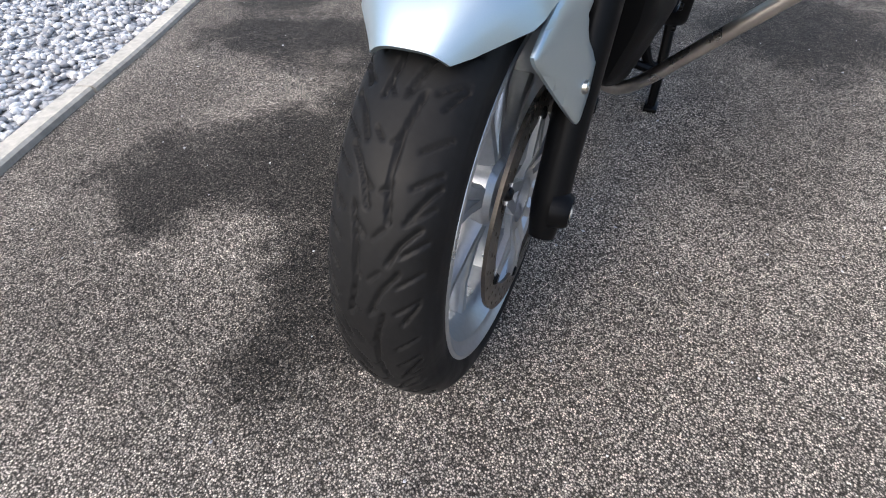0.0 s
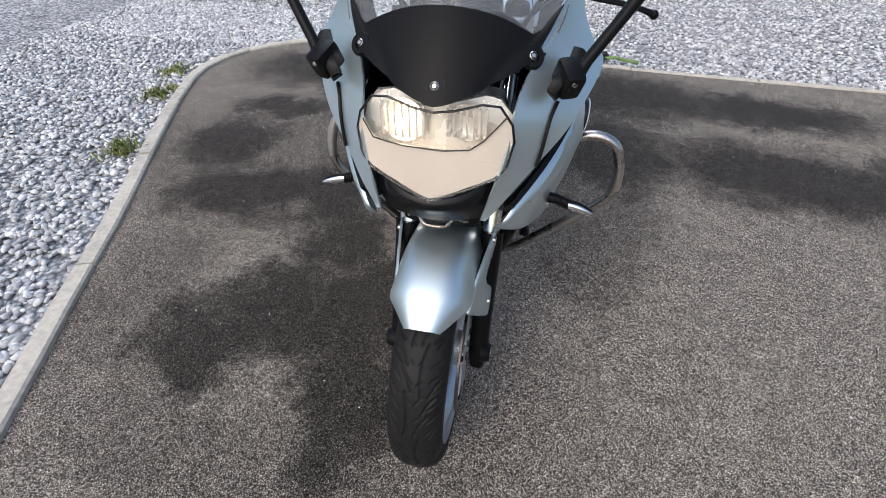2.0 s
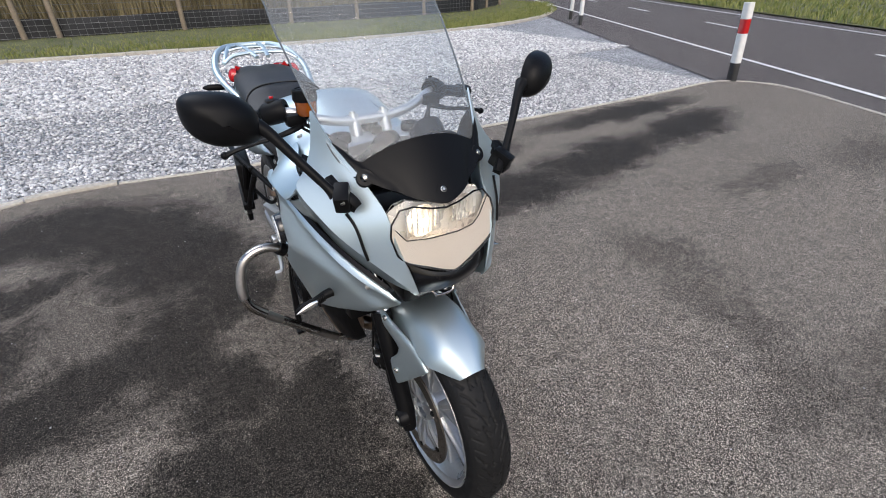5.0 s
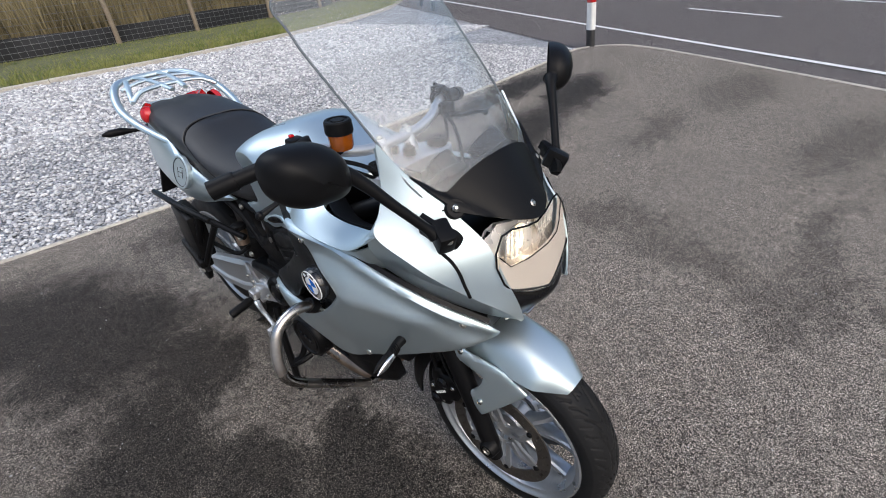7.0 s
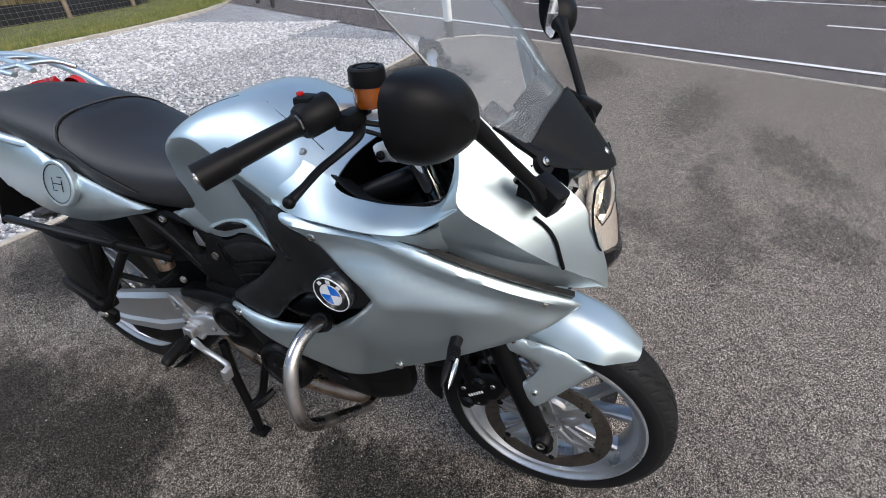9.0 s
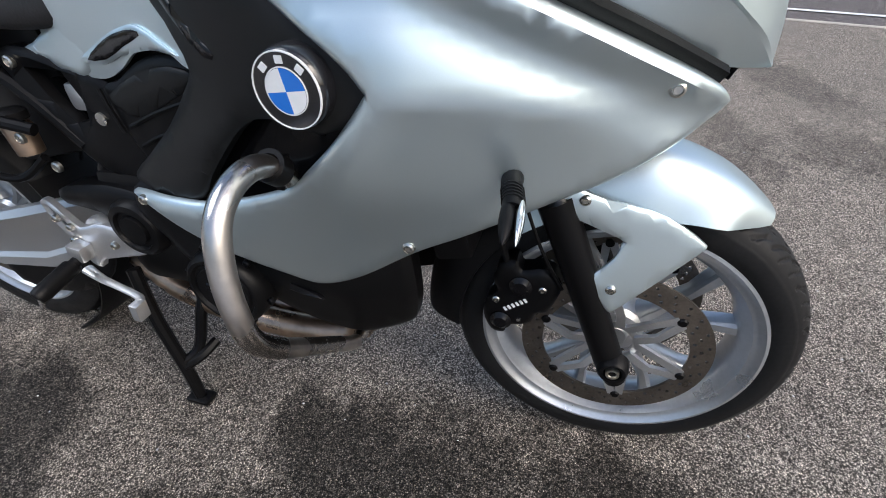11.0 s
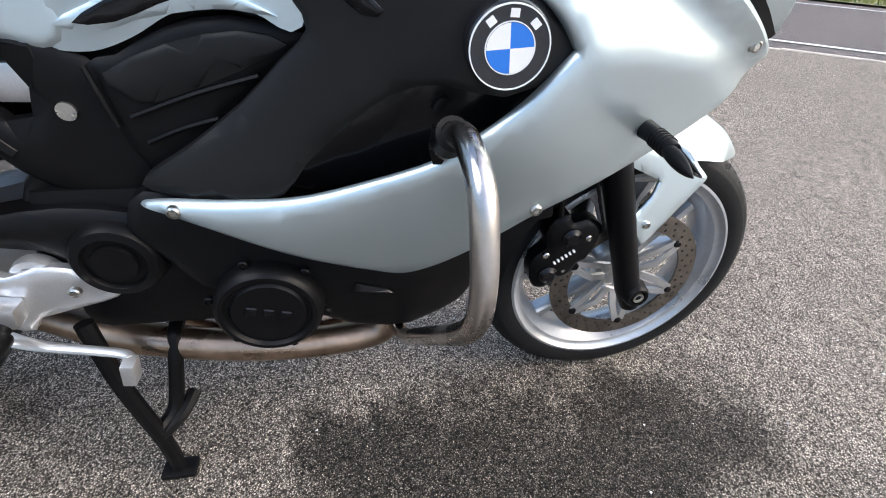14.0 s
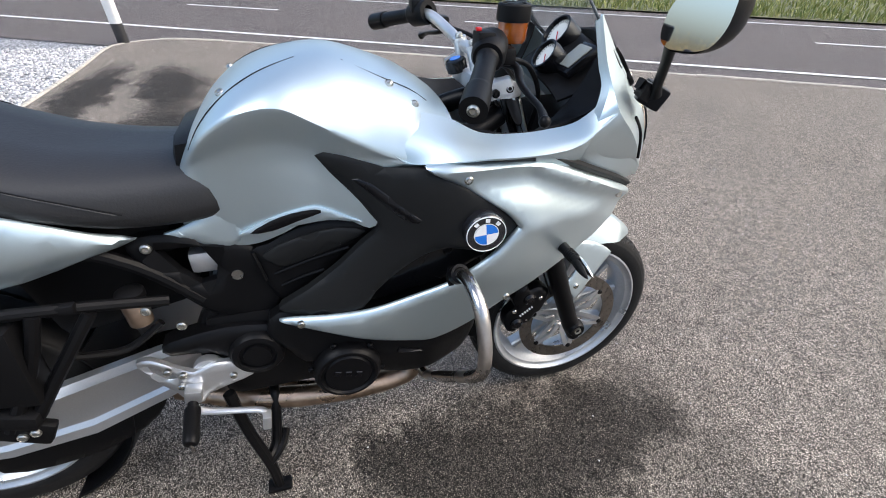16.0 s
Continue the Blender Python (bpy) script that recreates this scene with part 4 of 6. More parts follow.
PITCH = 2 * math.pi / 9
TREAD = (PITCH, [
    ([(0.02, -0.016), (0.14, -0.010), (0.28, -0.012), (0.40, -0.020)], 0.0024),
    ([(0.37, 0.016), (0.49, 0.010), (0.63, 0.012), (0.75, 0.020)], 0.0024),
    ([(0.05, 0.006), (0.14, 0.016), (0.22, 0.032)], 0.0022), ([(0.24, 0.020), (0.31, 0.030), (0.37, 0.044)], 0.0022),
    ([(0.40, 0.034), (0.47, 0.045), (0.50, 0.051)], 0.0022), ([(0.02, 0.038), (0.10, 0.050)], 0.002),
    ([(0.40, -0.006), (0.49, -0.016), (0.57, -0.032)], 0.0022), ([(0.59, -0.020), (0.66, -0.030), (0.72, -0.044)], 0.0022),
    *[([(0.06 + 0.105 * k, s * 0.030), (0.12 + 0.105 * k, s * 0.050)], 0.0016) for k in range(6) for s in (-1, 1)],
    *[([(0.03 + 0.14 * k, s * 0.004), (0.07 + 0.14 * k, s * 0.014)], 0.0014) for k in range(5) for s in (-1, 1)],
    ([(0.05, -0.034), (0.12, -0.045), (0.15, -0.051)], 0.0022), ([(0.37, -0.038), (0.45, -0.050)], 0.002)])
front_wheel = wheel("front_wheel", AXLE, 0.300, 0.062, 0.236, 0.046, "front wheel with silver cast rim", TREAD, 0.15)
for s in (-1, 1):
    brake_disc(front_wheel, s * 0.072, 0.122, 0.160, 0.2)


# -- fork, mudguard, calipers --
def rake(z, y0=0.0, z0=0.28):
    return y0 + 0.40 * (z - z0)


for s in (-1, 1):
    leg = bar("fork_leg", [(s * 0.105, rake(0.252), 0.252), (s * 0.105, rake(0.30), 0.30), (s * 0.105, rake(0.36), 0.36), (s * 0.105, rake(0.60), 0.60)], [0.019, 0.0255, 0.025, 0.028], BLACK_METAL, bike, "black lower fork leg", seg=20)
    bar("stanchion", [(s * 0.102, rake(0.60), 0.60), (s * 0.100, rake(1.03), 1.03)], 0.0215, CHROME, leg, "polished fork tube", seg=18)
    bm = lathe(bmesh.new(), [(0.0, 0.014), (0.009, 0.014), (0.011, 0.006), (0.014, 0.006), (0.016, 0.016), (0.021, 0.016), (0.025, 0.010), (0.028, -0.01)], (s * 0.122, 0, 0.297), (s, 0, 0), 28)
    part("axle_clamp", bm, BLACK_METAL, leg)
    bm = lathe(bmesh.new(), [(0, 0.012), (0.006, 0.012), (0.0075, 0.017), (0.011, 0.017), (0.012, 0.0)], (s * 0.122, 0, 0.297), (s, 0, 0), 20)
    part("axle_nut", bm, BOLT, leg)
    # caliper behind the leg
    cal = plate(bmesh.new(), [(0.10, 0.44), (0.13, 0.468), (0.165, 0.462), (0.175, 0.480), (0.20, 0.470), (0.212, 0.435), (0.204, 0.41), (0.224, 0.385), (0.228, 0.350), (0.214, 0.318), (0.190, 0.316), (0.184, 0.335), (0.15, 0.345), (0.135, 0.372), (0.118, 0.38)], lambda u, v: s * (0.112 - 1.2 * (u - 0.17) ** 2), 0.03, 0.008, 0.012, 0.02)
    caliper = part("brake_caliper", cal, BLACK_METAL, bike, "black four-piston brake caliper")
    for y, z, r in ((0.165, 0.435, 0.019), (0.195, 0.352, 0.019)):
        bm = lathe(bmesh.new(), [(0, 0.012), (r * 0.6, 0.012), (r * 0.75, 0.009), (r, 0.006), (r, -0.01)], (s * 0.108, y, z), (s, 0, 0), 24)
        part("piston_cap", bm, BLACK_GLOSS, caliper)
    for y, z in ((0.205, 0.395), (0.13, 0.43), (0.165, 0.358)):
        screw(caliper, (s * 0.108, y, z), (s, 0, 0), 0.007)
    mark = bmesh.new()
    for k in range(6):
        box(mark, (s * 0.1145, 0.188 - 0.0065 * k, 0.382 + 0.005 * k), (0.0012, 0.004, 0.008), Euler((radians(-36), 0, 0)).to_matrix())
    part("maker_mark", mark, WHITE, caliper, "pale print on the caliper")
    bar("brake_hose", [(s * 0.10, 0.19, 0.47), (s * 0.105, 0.20, 0.53), (s * 0.09, 0.19, 0.60), (s * 0.06, 0.20, 0.68)], 0.0055, BLACK_PLASTIC, caliper, seg=8)
    bar("sensor_cable", [(s * 0.11, 0.10, 0.44), (s * 0.118, 0.13, 0.50), (s * 0.118, 0.155, 0.56), (s * 0.10, 0.18, 0.62)], 0.003, BLACK_PLASTIC, caliper, seg=6)

fender = bmesh.new()
rows = []
flap_rows = []
for k in range(41):
    f = k / 30
    a = radians(33.0 - 92 * f)
    wid = 0.084 * min(1, 0.40 + 4.2 * f)
    wid = wid if f < 0.5 else 0.084 + 0.004 * (f - 0.5)
    crown = 0.318 + 0.034 * min(1, f * 2.8) + 0.004 * math.sin(f * 3)
    drop = 0.012 + 0.062 * min(1, f * 3.5) ** 0.8
    row = []
    for j in range(17):
        u = -1 + 2 * j / 16
        rr = crown - drop * abs(u) ** 3.2
        x = wid * math.copysign(abs(u) ** 0.85, u)
        row.append(AXLE + Vector((x, -rr * math.sin(a), rr * math.cos(a))))
    if k <= 23:
        rows.append(row)
    if k >= 23:
        flap_rows.append(row)
skin(fender, rows, 0.005, 1, 1)
guard = part("front_mudguard", fender, SILVER, bike, "silver painted front mudguard", 60)
part("rear_flap", skin(bmesh.new(), flap_rows, 0.005, 1, 1), BLACK_PLASTIC, guard, "black plastic rear flap", 60)
for s in (-1, 1):
    bm = plate(bmesh.new(), [(0.108, 0.622), (0.060, 0.606), (0.0, 0.590), (-0.048, 0.567), (-0.082, 0.541), (-0.086, 0.532), (-0.070, 0.513), (-0.02, 0.458), (0.018, 0.419), (0.026, 0.416), (0.034, 0.424), (0.066, 0.470), (0.064, 0.478), (0.034, 0.513), (0.028, 0.536), (0.032, 0.546), (0.110, 0.583), (0.112, 0.59)], lambda u, v: s * (0.117 + 0.20 * (u - 0.05) - 0.10 * (v - 0.5)), 0.004, 0.003, 0.004, 0.016, 2)
    pan = part("mudguard_side_panel", bm, SILVER, guard, "silver side panel with screws")
    screw(pan, (s * 0.114, 0.087, 0.606), (s, 0, 0), 0.008)
    screw(pan, (s * 0.118, 0.030, 0.460), (s, 0, 0), 0.008)

# -- side fairing panels --
S_OUT = [(0.498, 0.917), (0.486, 0.927), (0.40, 0.927), (0.32, 0.925), (0.25, 0.912), (0.185, 0.883), (0.12, 0.853), (0.055, 0.821), (-0.013, 0.784), (-0.039, 0.762), (-0.040, 0.748), (-0.028, 0.731), (0.004, 0.708), (0.06, 0.672), (0.124, 0.642), (0.23, 0.590), (0.30, 0.555), (0.386, 0.494), (0.440, 0.463), (0.483, 0.452), (0.53, 0.465), (0.60, 0.494), (0.70, 0.543), (0.762, 0.563), (0.80, 0.571), (0.803, 0.579), (0.76, 0.588), (0.69, 0.594), (0.60, 0.603), (0.50, 0.634), (0.441, 0.662), (0.41, 0.688), (0.36, 0.734), (0.320, 0.781), (0.319, 0.790), (0.35, 0.824), (0.42, 0.871)]


def body_side(y, z):
    """The panel's own relief: a raised band along the top edge, a hollow under it and a crease from the notch to the nose."""
    e = z - (0.927 if y > 0.30 else 0.927 - 0.446 * (0.30 - y))
    zc = 0.757 + 0.085 * (y + 0.04)
    f = min(1.0, max(0.0, (0.33 - y) / 0.05)) * min(1.0, max(0.0, (y + 0.02) / 0.10))
    return body(y, z) + 0.009 * math.exp(-((e + 0.010) / 0.014) ** 2) - 0.012 * math.exp(-((e + 0.050) / 0.028) ** 2) + 0.010 * f * math.exp(-abs(z - zc) / 0.035)


for s in (-1, 1):
    bm = plate(bmesh.new(), S_OUT, lambda u, v: s * body_side(u, v), 0.006, 0.0085, 0.0105, 0.014, 5)
    p = part("side_fairing", bm, SILVER, bike, "large silver side fairing panel", 50)
    for y, z in ((0.426, 0.897), (0.019, 0.778), (0.303, 0.572), (0.762, 0.577)):
        screw(p, (s * (body_side(y, z) + 0.001), y, z), (s, 0, 0), 0.0085)
    # black boomerang cover behind it
    K_OUT = [(0.688, 0.930), (0.640, 0.932), (0.569, 0.912), (0.497, 0.915), (0.42, 0.878), (0.35, 0.834), (0.305, 0.79), (0.315, 0.765), (0.38, 0.735), (0.45, 0.745), (0.50, 0.730), (0.55, 0.690), (0.60, 0.640), (0.63, 0.600), (0.685, 0.585), (0.79, 0.590), (0.797, 0.606), (0.74, 0.645), (0.67, 0.699), (0.62, 0.748), (0.585, 0.785), (0.60, 0.815), (0.631, 0.858)]
    bm = plate(bmesh.new(), K_OUT, lambda u, v: s * max(body(u, v) - 0.014, spline([0.59, 0.64, 0.69, 0.80], [0.206, 0.192, 0.178, 0.175], u) if v > 0.75 else 0), 0.02, 0.006, 0.010, 0.02, 2)
    k = part("side_cover", bm, GREY_PANEL, bike, "matt dark grey side cover")
    bm = plate(bmesh.new(), [(0.628, 0.888), (0.592, 0.880), (0.54, 0.838), (0.508, 0.812), (0.53, 0.806), (0.575, 0.842)], lambda u, v: s * (max(body(u, v) - 0.014, spline([0.59, 0.64, 0.69, 0.80], [0.206, 0.192, 0.178, 0.175], u)) + 0.003), 0.004, 0.003, 0.004, 0.02, 2)
    part("air_slot", bm, BLACK_GLOSS, k)
    # added black plate that stands in for the shade inside the opening
    bm = plate(bmesh.new(), [(0.66, 0.60), (0.60, 0.66), (0.55, 0.715), (0.47, 0.765), (0.30, 0.80), (0.27, 0.77), (0.36, 0.69), (0.45, 0.625), (0.60, 0.585)], lambda u, v: s * (body(u, v) - 0.055), 0.02, 0.004, 0.008, 0.03, 1)
    part("dark_backing", bm, BLACK_GLOSS, k, "black backing plate added for the shade in the opening behind the panel")
    # round badge
    c = Vector((s * 0.288, 0.392, 0.791))
    ax = Vector((s, 0.06, -0.05)).normalized()
    bm = lathe(bmesh.new(), [(0, 0.003), (0.0385, 0.003), (0.041, 0.0005), (0.043, -0.006), (0.043, -0.03)], c, ax, 48)
    badge = part("badge", bm, BLACK_ENAMEL, bike, "round black, blue and white badge")
    u = Vector((0, 0, 1)) - ax * ax.z
    u.normalize()
    v = ax.cross(u)
    for q, mt in enumerate((WHITE, BLUE, WHITE, BLUE)):
        bm = bmesh.new()
        pts = [c + ax * 0.0042] + [c + ax * 0.0042 + 0.0232 * (math.cos(a) * u + math.sin(a) * v) for a in (math.pi / 2 * (q + t / 10) + 0.12 for t in range(11))]
        vs = [bm.verts.new(z) for z in pts]
        for i in range(1, 11):
            bm.faces.new((vs[0], vs[i], vs[i + 1]))
        part("quadrant", bm, mt, badge)
    for r0, r1 in ((0.0236, 0.0246), (0.0385, 0.0398)):
        bm = lathe(bmesh.new(), [(r0, 0.0043), (r1, 0.0043), (r1, 0.001), (r0, 0.001)], c, ax, 48, True)
        part("ring", bm, WHITE, badge)
    for a in (-0.75, 0.0, 0.75):
        bm = bmesh.new()
        d = math.cos(a) * u + math.sin(a) * v
        e = ax.cross(d)
        m = Matrix((e, d, ax)).transposed()
        box(bm, c + ax * 0.0036 + d * 0.0312, (0.0085, 0.0075, 0.0012), m)
        part("mark", bm, WHITE, badge)

# -- upper fairing: cheeks and wings --
INNER = [(0.204, 0.172, 1.158), (0.189, 0.130, 1.110), (0.172, 0.090, 1.070), (0.157, 0.058, 1.042), (0.134, 0.002, 0.987), (0.129, -0.028, 0.954), (0.124, -0.054, 0.900), (0.107, -0.073, 0.838), (0.093, -0.081, 0.786)]
CREASE = [(0.2065, 0.174, 1.1555), (0.222, 0.157, 1.085), (0.246, 0.148, 1.040), (0.270, 0.140, 1.004), (0.248, 0.085, 0.955), (0.220, 0.040, 0.912), (0.177, -0.004, 0.864), (0.132, -0.056, 0.820), (0.098, -0.080, 0.785)]
FLANK = [(0.205, 0.178, 1.150), (0.218, 0.162, 1.080), (0.242, 0.154, 1.036), (0.262, 0.178, 0.966), (0.224, 0.132, 0.905), (0.198, 0.066, 0.877), (0.172, 0.000, 0.860), (0.134, -0.050, 0.818), (0.102, -0.079, 0.784)]
LOWER = [(0.204, 0.184, 1.146), (0.214, 0.168, 1.075), (0.232, 0.164, 1.030), (0.248, 0.194, 0.940), (0.232, 0.185, 0.899), (0.206, 0.105, 0.855), (0.170, 0.035, 0.820), (0.128, -0.022, 0.790), (0.095, -0.072, 0.781)]
WING_IN = [(0.150, 0.570, 1.005), (0.162, 0.515, 1.000), (0.180, 0.442, 0.985), (0.207, 0.388, 0.963), (0.217, 0.320, 0.959), (0.219, 0.255, 0.963), (0.226, 0.196, 0.978), (0.246, 0.152, 1.030)]
WING_MID = [(0.190, 0.572, 0.962), (0.212, 0.520, 0.955), (0.232, 0.450, 0.956), (0.247, 0.392, 0.950), (0.257, 0.325, 0.948), (0.264, 0.262, 0.951), (0.270, 0.205, 0.963), (0.269, 0.144, 1.002)]
WING_OUT = [(0.195, 0.575, 0.925), (0.226, 0.525, 0.920), (0.258, 0.460, 0.930), (0.274, 0.395, 0.937), (0.281, 0.330, 0.938), (0.282, 0.265, 0.941), (0.280, 0.212, 0.953), (0.269, 0.148, 0.996)]
for s in (-1, 1):
    bm = skin(bmesh.new(), [mirrored(r, s) for r in (INNER, CREASE)], -0.004 * s, 5, 3)
    ck = part("upper_fairing", bm, SILVER, bike, "silver upper fairing cheek beside the headlight", 70)
    for a, b in ((CREASE, FLANK), (FLANK, LOWER)):
        bm = skin(bmesh.new(), [mirrored(r, s) for r in (a, b)], -0.004 * s, 5, 3)
        part("cheek_side", bm, SILVER, ck, "", 70)
    bm = skin(bmesh.new(), [mirrored(r, s) for r in (WING_IN, WING_MID, WING_OUT)], -0.004 * s, 5, 4)
    part("wing", bm, SILVER, ck, "", 70)
    bm = skin(bmesh.new(), [mirrored(r, s) for r in ([(0.274, 0.300, 0.933), (0.274, 0.240, 0.940), (0.272, 0.205, 0.948), (0.262, 0.178, 0.960)], [(0.258, 0.290, 0.908), (0.250, 0.235, 0.900), (0.242, 0.200, 0.893), (0.226, 0.176, 0.892)])], -0.004 * s, 4, 3)
    part("lower_facet", bm, SILVER, ck, "", 70)
    screw(ck, (s * 0.256, 0.161, 0.999), (s * 0.6, 0.3, 0.7), 0.008)
    strip = []
    for i, w in ((4.1, 0.56), (4.6, 0.57), (5.1, 0.64), (5.6, 0.80), (6, 0.98)):
        k, f = min(int(i), 5), i - min(int(i), 5)
        inn, out = (Vector(c[k]).lerp(Vector(c[k + 1]), f) for c in (INNER, CREASE))
        strip.append(tuple(inn.lerp(out, w) + Vector((0.002, -0.002, 0.0))))
    bar("seam_strip", mirrored(strip, s), 0.0035, BLACK_PLASTIC, ck, seg=8)
    # black seam between the panels
    bm = skin(bmesh.new(), [mirrored([(0.236, 0.47, 0.922), (0.260, 0.42, 0.930), (0.272, 0.33, 0.934), (0.262, 0.24, 0.918), (0.236, 0.14, 0.875), (0.198, 0.05, 0.832), (0.150, -0.03, 0.788)], s), mirrored([(0.226, 0.47, 0.912), (0.248, 0.42, 0.914), (0.258, 0.33, 0.914), (0.240, 0.22, 0.890), (0.214, 0.13, 0.850), (0.180, 0.05, 0.810), (0.135, -0.02, 0.765)], s)], -0.01 * s, 5, 3)
    part("seam_filler", bm, BLACK_PLASTIC, ck, "black strip between the panels")

# -- headlight --
LIGHT = [(0.0, 0.967), (0.035, 0.972), (0.078, 0.983), (0.106, 0.980), (0.128, 0.952), (0.134, 0.925), (0.126, 0.885), (0.110, 0.864), (0.055, 0.841), (0.0, 0.820), (-0.055, 0.841), (-0.110, 0.864), (-0.126, 0.885), (-0.134, 0.925), (-0.128, 0.952), (-0.106, 0.980), (-0.078, 0.983), (-0.035, 0.972)]


def light_y(x, z):
    return -0.052 - 0.26 * (0.973 - z) + 1.0 * x * x


headlight = thing("headlight", "", "")
headlight.parent = bike
tagged(headlight, "lit headlight with a clear faceted lens")
facing = lambda u, v, h: (u, h, v)
bm = plate(bmesh.new(), LIGHT, lambda u, v: light_y(u, v), 0.003, -0.002, 0.005, 0.015, 0, place=facing)
lens = part("lens", bm, LENS, headlight, "clear lens")
lens.visible_shadow = False
bm = plate(bmesh.new(), [(x, z) for x, z in LIGHT], lambda u, v: light_y(u, v) + 0.040, 0.01, 0, 0.004, 0.03, 1, place=facing)
part("housing", bm, FACET, headlight, "bright reflector bowl")
low = [(-0.124, 0.940), (-0.104, 0.914), (-0.05, 0.909), (0.02, 0.908), (0.064, 0.912), (0.086, 0.927), (0.112, 0.956), (0.122, 0.966), (0.131, 0.945), (0.132, 0.922), (0.124, 0.886), (0.108, 0.866), (0.055, 0.844), (0.0, 0.823), (-0.055, 0.844), (-0.108, 0.866), (-0.124, 0.886), (-0.132, 0.922), (-0.130, 0.938)]
bm = plate(bmesh.new(), low, lambda u, v: light_y(u, v) + 0.006, 0.004, 0.0, 0.006, 0.015, 2, place=facing)
part("frosted_lower_lens", bm, FROSTED, headlight, "frosted ribbed lower part lit warm from behind")
for x, z, r in ((-0.055, 0.943, 0.040), (0.055, 0.948, 0.034)):
    prof = [(r * math.sin(t) * 1.0, 0.022 * (1 - math.cos(t))) for t in (0.15 * k for k in range(0, 10))]
    bm = lathe(bmesh.new(), [(p[0], p[1]) for p in prof], (x, light_y(x, z) + 0.038, z), (0, -1, 0), 20)
    part("reflector", bm, FACET, headlight, "chromed faceted reflector", 5)
    for k in range(7):
        xx = x - r * 0.9 + k * r * 0.3
        bm = box(bmesh.new(), (xx, light_y(xx, z) + 0.018, z), (0.0035, 0.008, r * 1.5), Euler((0, 0, 0.3 * (k - 3))).to_matrix(), 0.001, 1)
        part("facet", bm, FACET, headlight)
bm = lathe(bmesh.new(), [(0, -0.012), (0.008, -0.010), (0.009, 0.0), (0.008, 0.012), (0, 0.014)], (-0.055, light_y(-0.055, 0.94) + 0.024, 0.940), (0, 1, 0), 16)
part("bulb", bm, BULB, headlight, "glowing bulb")
bm = lathe(bmesh.new(), [(0, -0.008), (0.005, -0.006), (0.006, 0.0), (0.005, 0.008), (0, 0.01)], (0.0, light_y(0, 0.87) + 0.026, 0.872), (0, 1, 0), 16)
part("bulb", bm, BULB, headlight, "glowing bulb")
rim_path = [(x * 1.01, light_y(x * 1.01, z) + 0.004, z) for x, z in LIGHT]
bar("bezel", rim_path + [rim_path[0]], 0.0022, BLACK_GLOSS, headlight, smooth=False, seg=8)
bar("divider", [(x, light_y(x, z) + 0.002, z) for x, z in ((-0.124, 0.942), (-0.104, 0.915), (-0.05, 0.910), (0.02, 0.909), (0.064, 0.913), (0.086, 0.928), (0.112, 0.957), (0.120, 0.966))], 0.0013, BLACK_GLOSS, headlight, smooth=False, seg=6)
bm = skin(bmesh.new(), [[(-0.112, -0.040, 0.858), (-0.06, -0.076, 0.834), (0, -0.090, 0.824), (0.06, -0.076, 0.834), (0.112, -0.040, 0.858)], [(-0.100, -0.060, 0.815), (-0.055, -0.084, 0.808), (0, -0.094, 0.803), (0.055, -0.084, 0.808), (0.100, -0.060, 0.815)], [(-0.09, -0.045, 0.765), (-0.05, -0.055, 0.760), (0, -0.060, 0.757), (0.05, -0.055, 0.760), (0.09, -0.045, 0.765)]], 0.006, 5, 4)
part("nose_cowl", bm, BLACK_GLOSS, bike, "gloss black cowl under the headlight")
bar("brake_pipe", [(-0.06, -0.01, 0.725), (-0.035, -0.03, 0.742), (-0.02, -0.04, 0.728), (0.02, -0.04, 0.728), (0.035, -0.03, 0.742), (0.06, -0.01, 0.725)], 0.004, STEEL, bike, "bent steel brake pipe", seg=8)
bm = box(bmesh.new(), (0, 0.10, 0.73), (0.17, 0.16, 0.10), None, 0.02)
part("lower_yoke", bm, BLACK_METAL, bike)
bm = box(bmesh.new(), (0, 0.10, 0.86), (0.22, 0.14, 0.16), None, 0.03)
part("headlight_bracket", bm, BLACK_PLASTIC, bike)


# -- windscreen --
def screen_y(x, z):
    return -0.026 + 0.80 * (z - 1.0) + 0.10 * max(0, z - 1.2) + 0.62 * (math.hypot(x, 0.08) - 0.08)


def screen_half(z):
    return spline([0.985, 1.02, 1.06, 1.15, 1.25, 1.34, 1.40, 1.425], [0.075, 0.145, 0.180, 0.196, 0.210, 0.216, 0.200, 0.12], z)


rows = []
for k in range(26):
    z = 1.030 + (1.425 - 1.030) * (k / 25)
    w = screen_half(z)
    rows.append([(w * (-1 + j / 12), screen_y(w * (-1 + j / 12), z), z + 0.0) for j in range(25)])
bm = skin(bmesh.new(), rows, 0.004, 1, 1)
screen = part("windscreen", bm, SCREEN, bike, "tall clear windscreen with rain drops", 60)
screen.visible_shadow = False
outline = [(screen_half(z), z) for z in np.linspace(1.06, 1.425, 22)]
for side in (-1, 1):
    bar("screen_edge", [(side * x, screen_y(x, z) - 0.001, z) for x, z in outline], 0.0024, SCREEN_EDGE, screen, seg=6, n=2)
rows = []
for k in range(12):
    f = k / 11
    row = []
    for j in range(25):
        u = -1 + j / 12
        z0 = 0.978 + 0.050 * abs(u) ** 1.4
        z1 = 1.100 - 0.045 * min(1, abs(u) * 1.25) ** 2 + 0.04 * max(0, abs(u) - 0.8) * 5
        z = z0 + (z1 - z0) * f
        x = u * (0.145 + 0.040 * f)
        g = 0.006 * math.exp(-((abs(u) - 0.55 - 0.25 * f) / 0.09) ** 2)
        row.append((x, screen_y(x, z) - 0.010 + g + 0.012 * max(0, f - 0.6) ** 1.5, z))
    rows.append(row)
